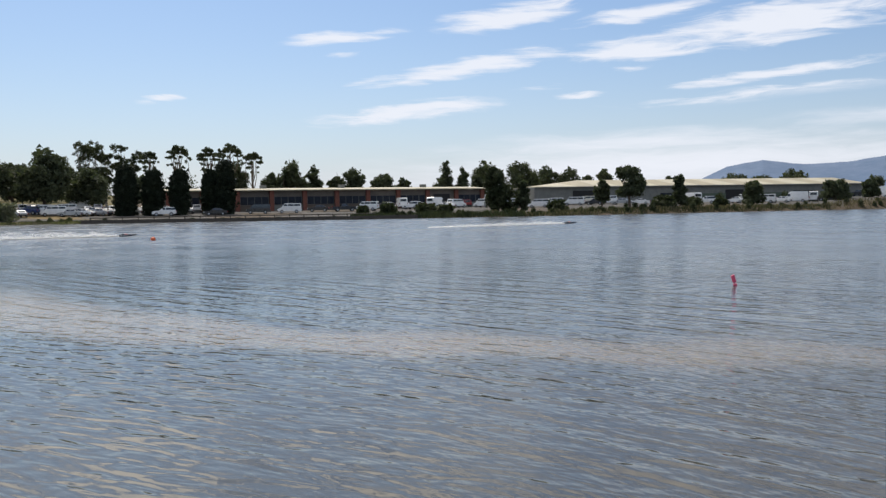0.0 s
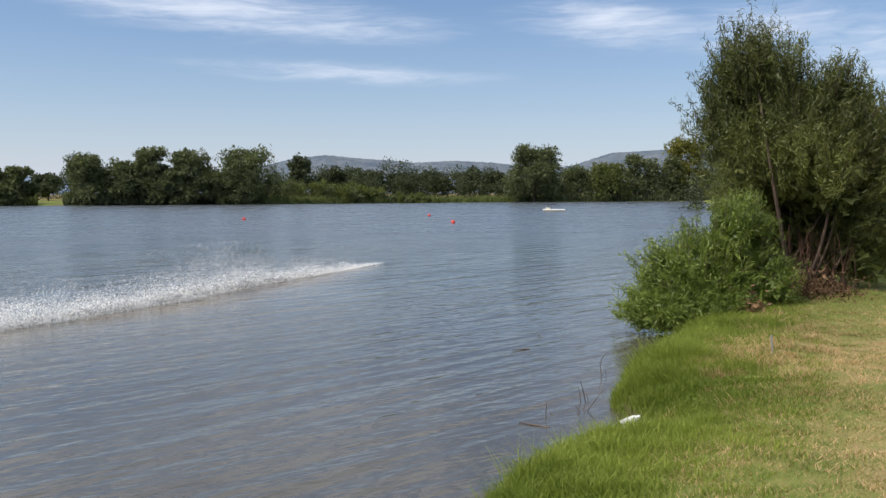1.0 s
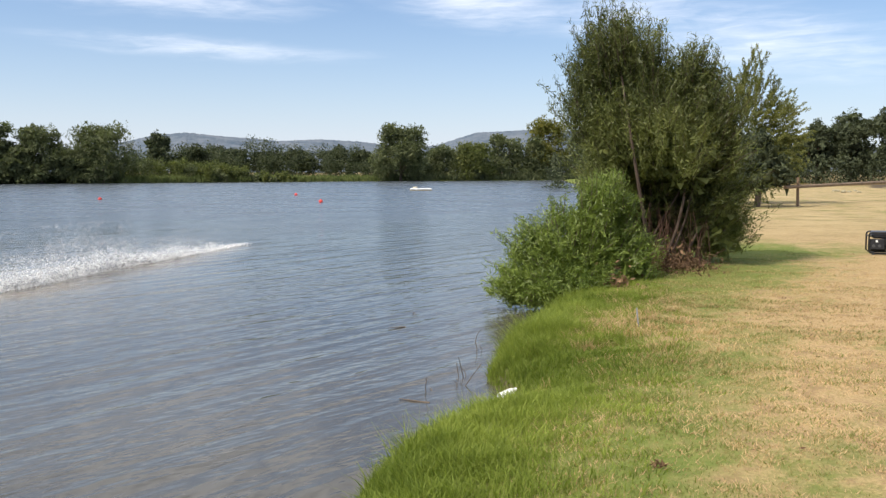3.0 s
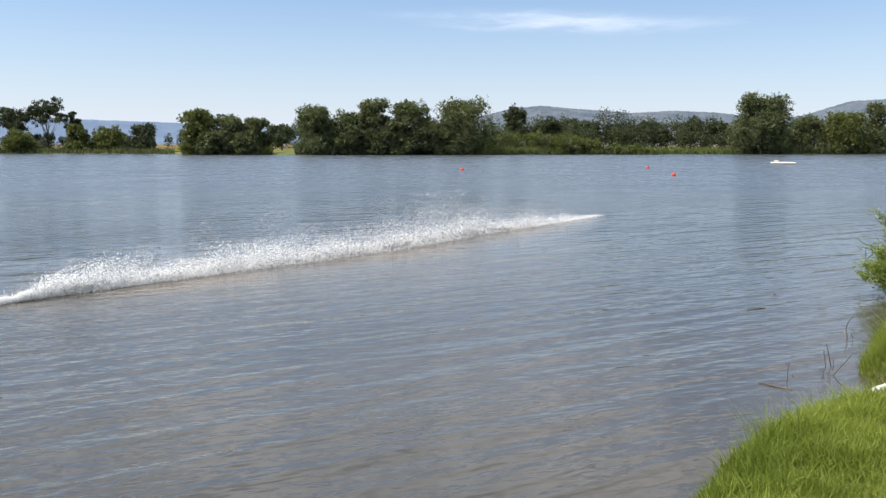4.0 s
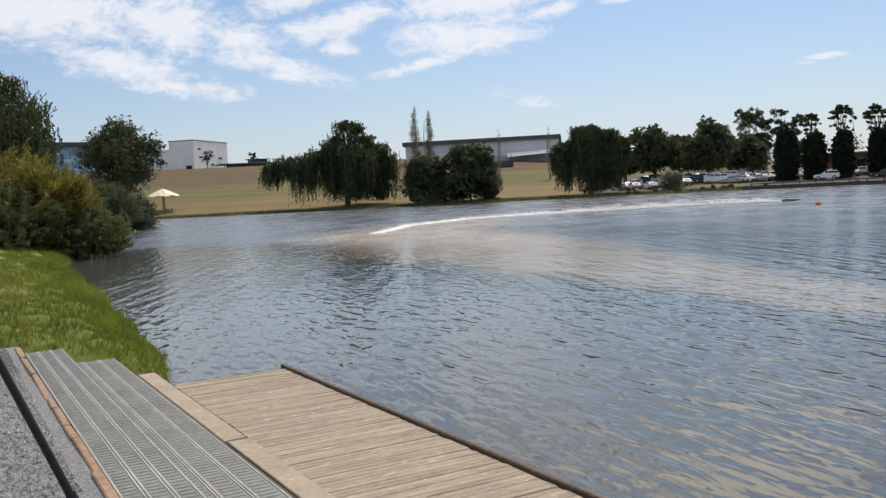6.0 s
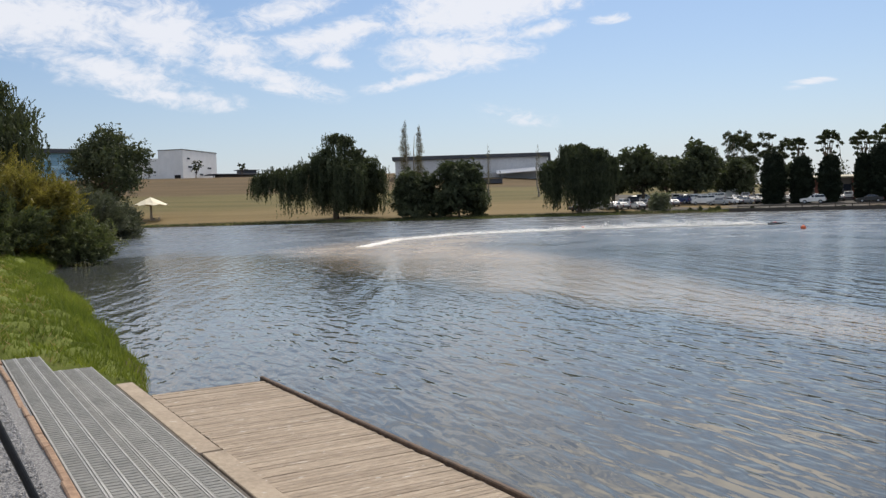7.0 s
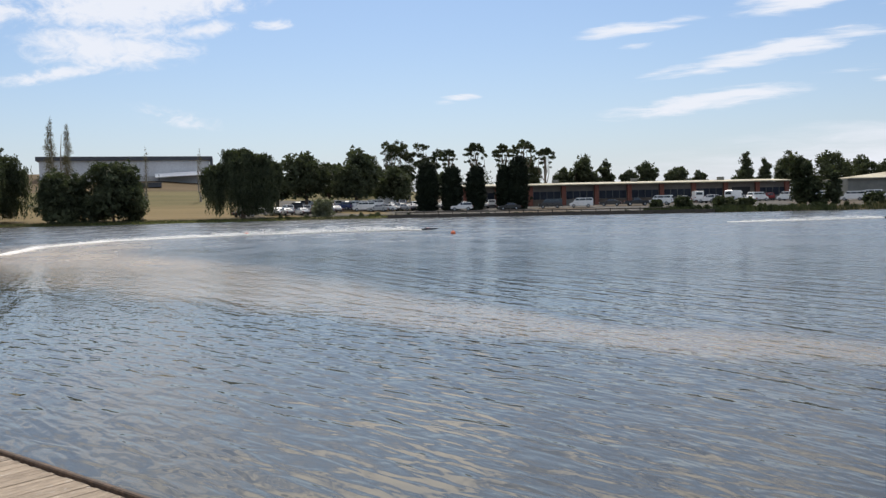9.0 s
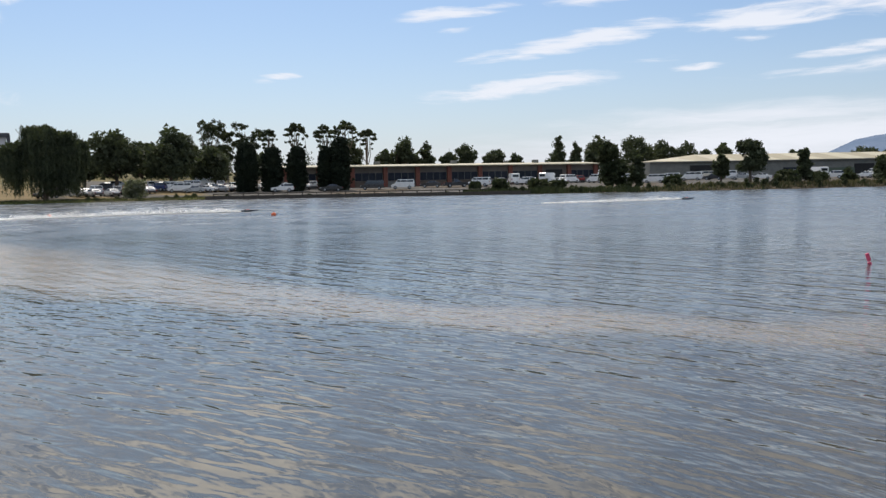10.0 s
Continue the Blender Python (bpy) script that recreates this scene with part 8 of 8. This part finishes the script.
# thrown water
SPRAY = bpy.data.materials.new("white_spray")
SPRAY.use_nodes = True
st = SPRAY.node_tree
sb = st.nodes["Principled BSDF"]
sb.inputs["Base Color"].default_value, sb.inputs["Roughness"].default_value = (0.95, 0.95, 0.94, 1), 0.5
tl = node(st, "ShaderNodeBsdfTranslucent")
tl.inputs[0].default_value = (0.95, 0.95, 0.94, 1)
mixed = node(st, "ShaderNodeMixShader")
mixed.inputs[0].default_value = 0.5
put(st, mixed.inputs[1], sb.outputs[0])
put(st, mixed.inputs[2], tl.outputs[0])
put(st, st.nodes["Material Output"].inputs[0], mixed.outputs[0])

MIST = SPRAY.copy()
MIST.name = "spray_mist"
mt = MIST.node_tree
veil_mix = node(mt, "ShaderNodeMixShader")
veil_mix.inputs[0].default_value = 0.90
put(mt, veil_mix.inputs[1], mt.nodes["Mix Shader"].outputs[0])
put(mt, veil_mix.inputs[2], node(mt, "ShaderNodeBsdfTransparent").outputs[0])
put(mt, mt.nodes["Material Output"].inputs[0], veil_mix.outputs[0])


def spray(label, track, heights, widths, count, seed, size=0.05, foam=0.35, plume=0.5, mist=0.25, puffs=120, crowd=1.3, veil=1.1, fade=0.0):
    """Drops thrown up along a boat's track in plumes, mist over them, and foam on the water below."""
    rng = np.random.default_rng(seed)
    track = np.array(track, float)
    leg = np.concatenate([[0], np.cumsum(np.linalg.norm(np.diff(track, axis=0), axis=1))])
    total = leg[-1]
    s = total * rng.uniform(0, 1, count) ** crowd
    # plumes: drops gather round uneven spouts, which lean back along the track
    spouts = np.sort(rng.uniform(0, total, int(total / plume)))
    tall = rng.uniform(0.45, 1.25, len(spouts))
    which = np.clip(np.searchsorted(spouts, s) - rng.integers(0, 2, count), 0, len(spouts) - 1)
    kind = rng.uniform(0, 1, count)
    low, fine = kind < foam, kind > 1 - mist
    body = ~low & ~fine
    s = np.where(body, s + (spouts[which] - s) * 0.6 * rng.uniform(0, 1, count), s)
    h = np.interp(s / total, *zip(*heights))
    w = np.interp(s / total, *zip(*widths))
    up = np.where(low, rng.uniform(0, 0.04, count), np.where(fine, rng.uniform(0, 1, count) ** 0.8 * h * 1.7, h * tall[which] * (1 - rng.uniform(0, 1, count) ** 0.55)))
    s = np.clip(s + np.where(body, up * 0.5 * rng.uniform(0.2, 1.2, count), 0), 0, total)
    x, y = np.interp(s, leg, track[:, 0]), np.interp(s, leg, track[:, 1])
    wide = w * (0.22 + 0.5 * up)
    p = np.column_stack([x + rng.normal(size=count) * wide, y + rng.normal(size=count) * wide, up + 0.006])
    # the tail of the wake breaks up
    sz = size * (rng.uniform(0, 1, (count, 1)) > fade * (s[:, None] / total) ** 1.5) * rng.uniform(0.25, 1.0, (count, 1)) * np.where(fine, 0.30, np.where(low, 1.1, 0.75))[:, None]
    # flakes of water lie more or less square to the light
    out = np.array(SUN_DIR)[None] + rng.normal(size=(count, 3)) * 0.55
    one = np.cross(out, rng.normal(size=(count, 3)))
    one /= np.linalg.norm(one, axis=1, keepdims=True)
    two = np.cross(out, one)
    two /= np.linalg.norm(two, axis=1, keepdims=True)
    v = np.stack([p - one * sz * 0.7, p + one * sz * 0.5 + two * sz * 0.6, p + one * sz * 0.5 - two * sz * 0.6], 1)
    f = np.arange(3 * count).reshape(count, 3)
    v[..., 2] = np.maximum(v[..., 2], 0.004)
    top = thing("water_spray", label, "spray", pose(0, 0, 0))
    tagged(part("spray_body", raw_mesh("spray_body", v.reshape(-1, 3), f, SPRAY), None, top), kind="stuff")
    # thin mist hanging over the plumes in shreds, thinner with height
    m = int(total * puffs)
    s = total * (0.01 + 0.99 * rng.uniform(0, 1, m) ** crowd)
    h, w = np.interp(s / total, *zip(*heights)), np.interp(s / total, *zip(*widths))
    shreds = 0.6 + 0.4 * np.sin(s * 5.1 + 2.0 * np.sin(s * 1.7)) * np.sin(s * 2.3 + 1.0)
    z = h * veil * shreds * np.minimum(rng.exponential(0.45, m), 1.25)
    x, y = np.interp(s + z * 0.45, leg, track[:, 0]), np.interp(s + z * 0.45, leg, track[:, 1])
    p = np.column_stack([x + rng.normal(size=m) * w * 0.45, y + rng.normal(size=m) * w * 0.45, z + 0.02])
    v, f = leaf_cloud(p, 1.0, 0.9, rng)
    v = (v.reshape(-1, 4, 3) - p[:, None]) * (np.clip(h, 0.12, 1) * rng.uniform(0.07, 0.17, m))[:, None, None] + p[:, None]
    v[..., 2] = np.maximum(v[..., 2], 0.004)
    tagged(part("mist", raw_mesh("mist", v.reshape(-1, 3), f, MIST), None, top, "thin veil of white mist"), kind="stuff")
    return top


spray("white spray behind a model boat thinning to a low wake",
      [(9.83, 8.53), (10.3, 8.42), (11.2, 8.1), (13.6, 7.02), (17.15, 5.46), (20.5, 4.55), (24.7, 3.0), (27.0, 2.3)],
      [(0, 0.07), (0.02, 0.22), (0.05, 0.40), (0.20, 0.44), (0.40, 0.54), (0.60, 0.54), (0.78, 0.36), (0.92, 0.12), (1, 0.02)],
      [(0, 0.08), (0.08, 0.28), (0.3, 0.42), (0.7, 0.36), (1, 0.30)], 130000, 501, 0.025, 0.18, 0.20, 0.05, 2300, 1.2, 1.55, 0.95)
spray("long low white wake behind a far model boat",
      [(-27.2, 67.7), (-33, 65.2), (-39, 59.5), (-43, 50), (-41, 41.5), (-36, 34)], [(0, 0.12), (0.05, 0.45), (0.2, 0.60), (0.45, 0.22), (1, 0.03)], [(0, 0.25), (0.5, 0.6), (1, 0.7)], 60000, 502, 0.07, 0.5, 0.18, 0.15, 200, 1.3, 1.6)
spray("short white wake behind a far model boat", [(8.4, 87.0), (2.0, 83), (-4, 80)], [(0, 0.15), (0.2, 0.42), (1, 0.06)], [(0, 0.2), (1, 0.5)], 14000, 503, 0.07, 0.5, 0.18, 0.15, 200, 1.3, 1.6)
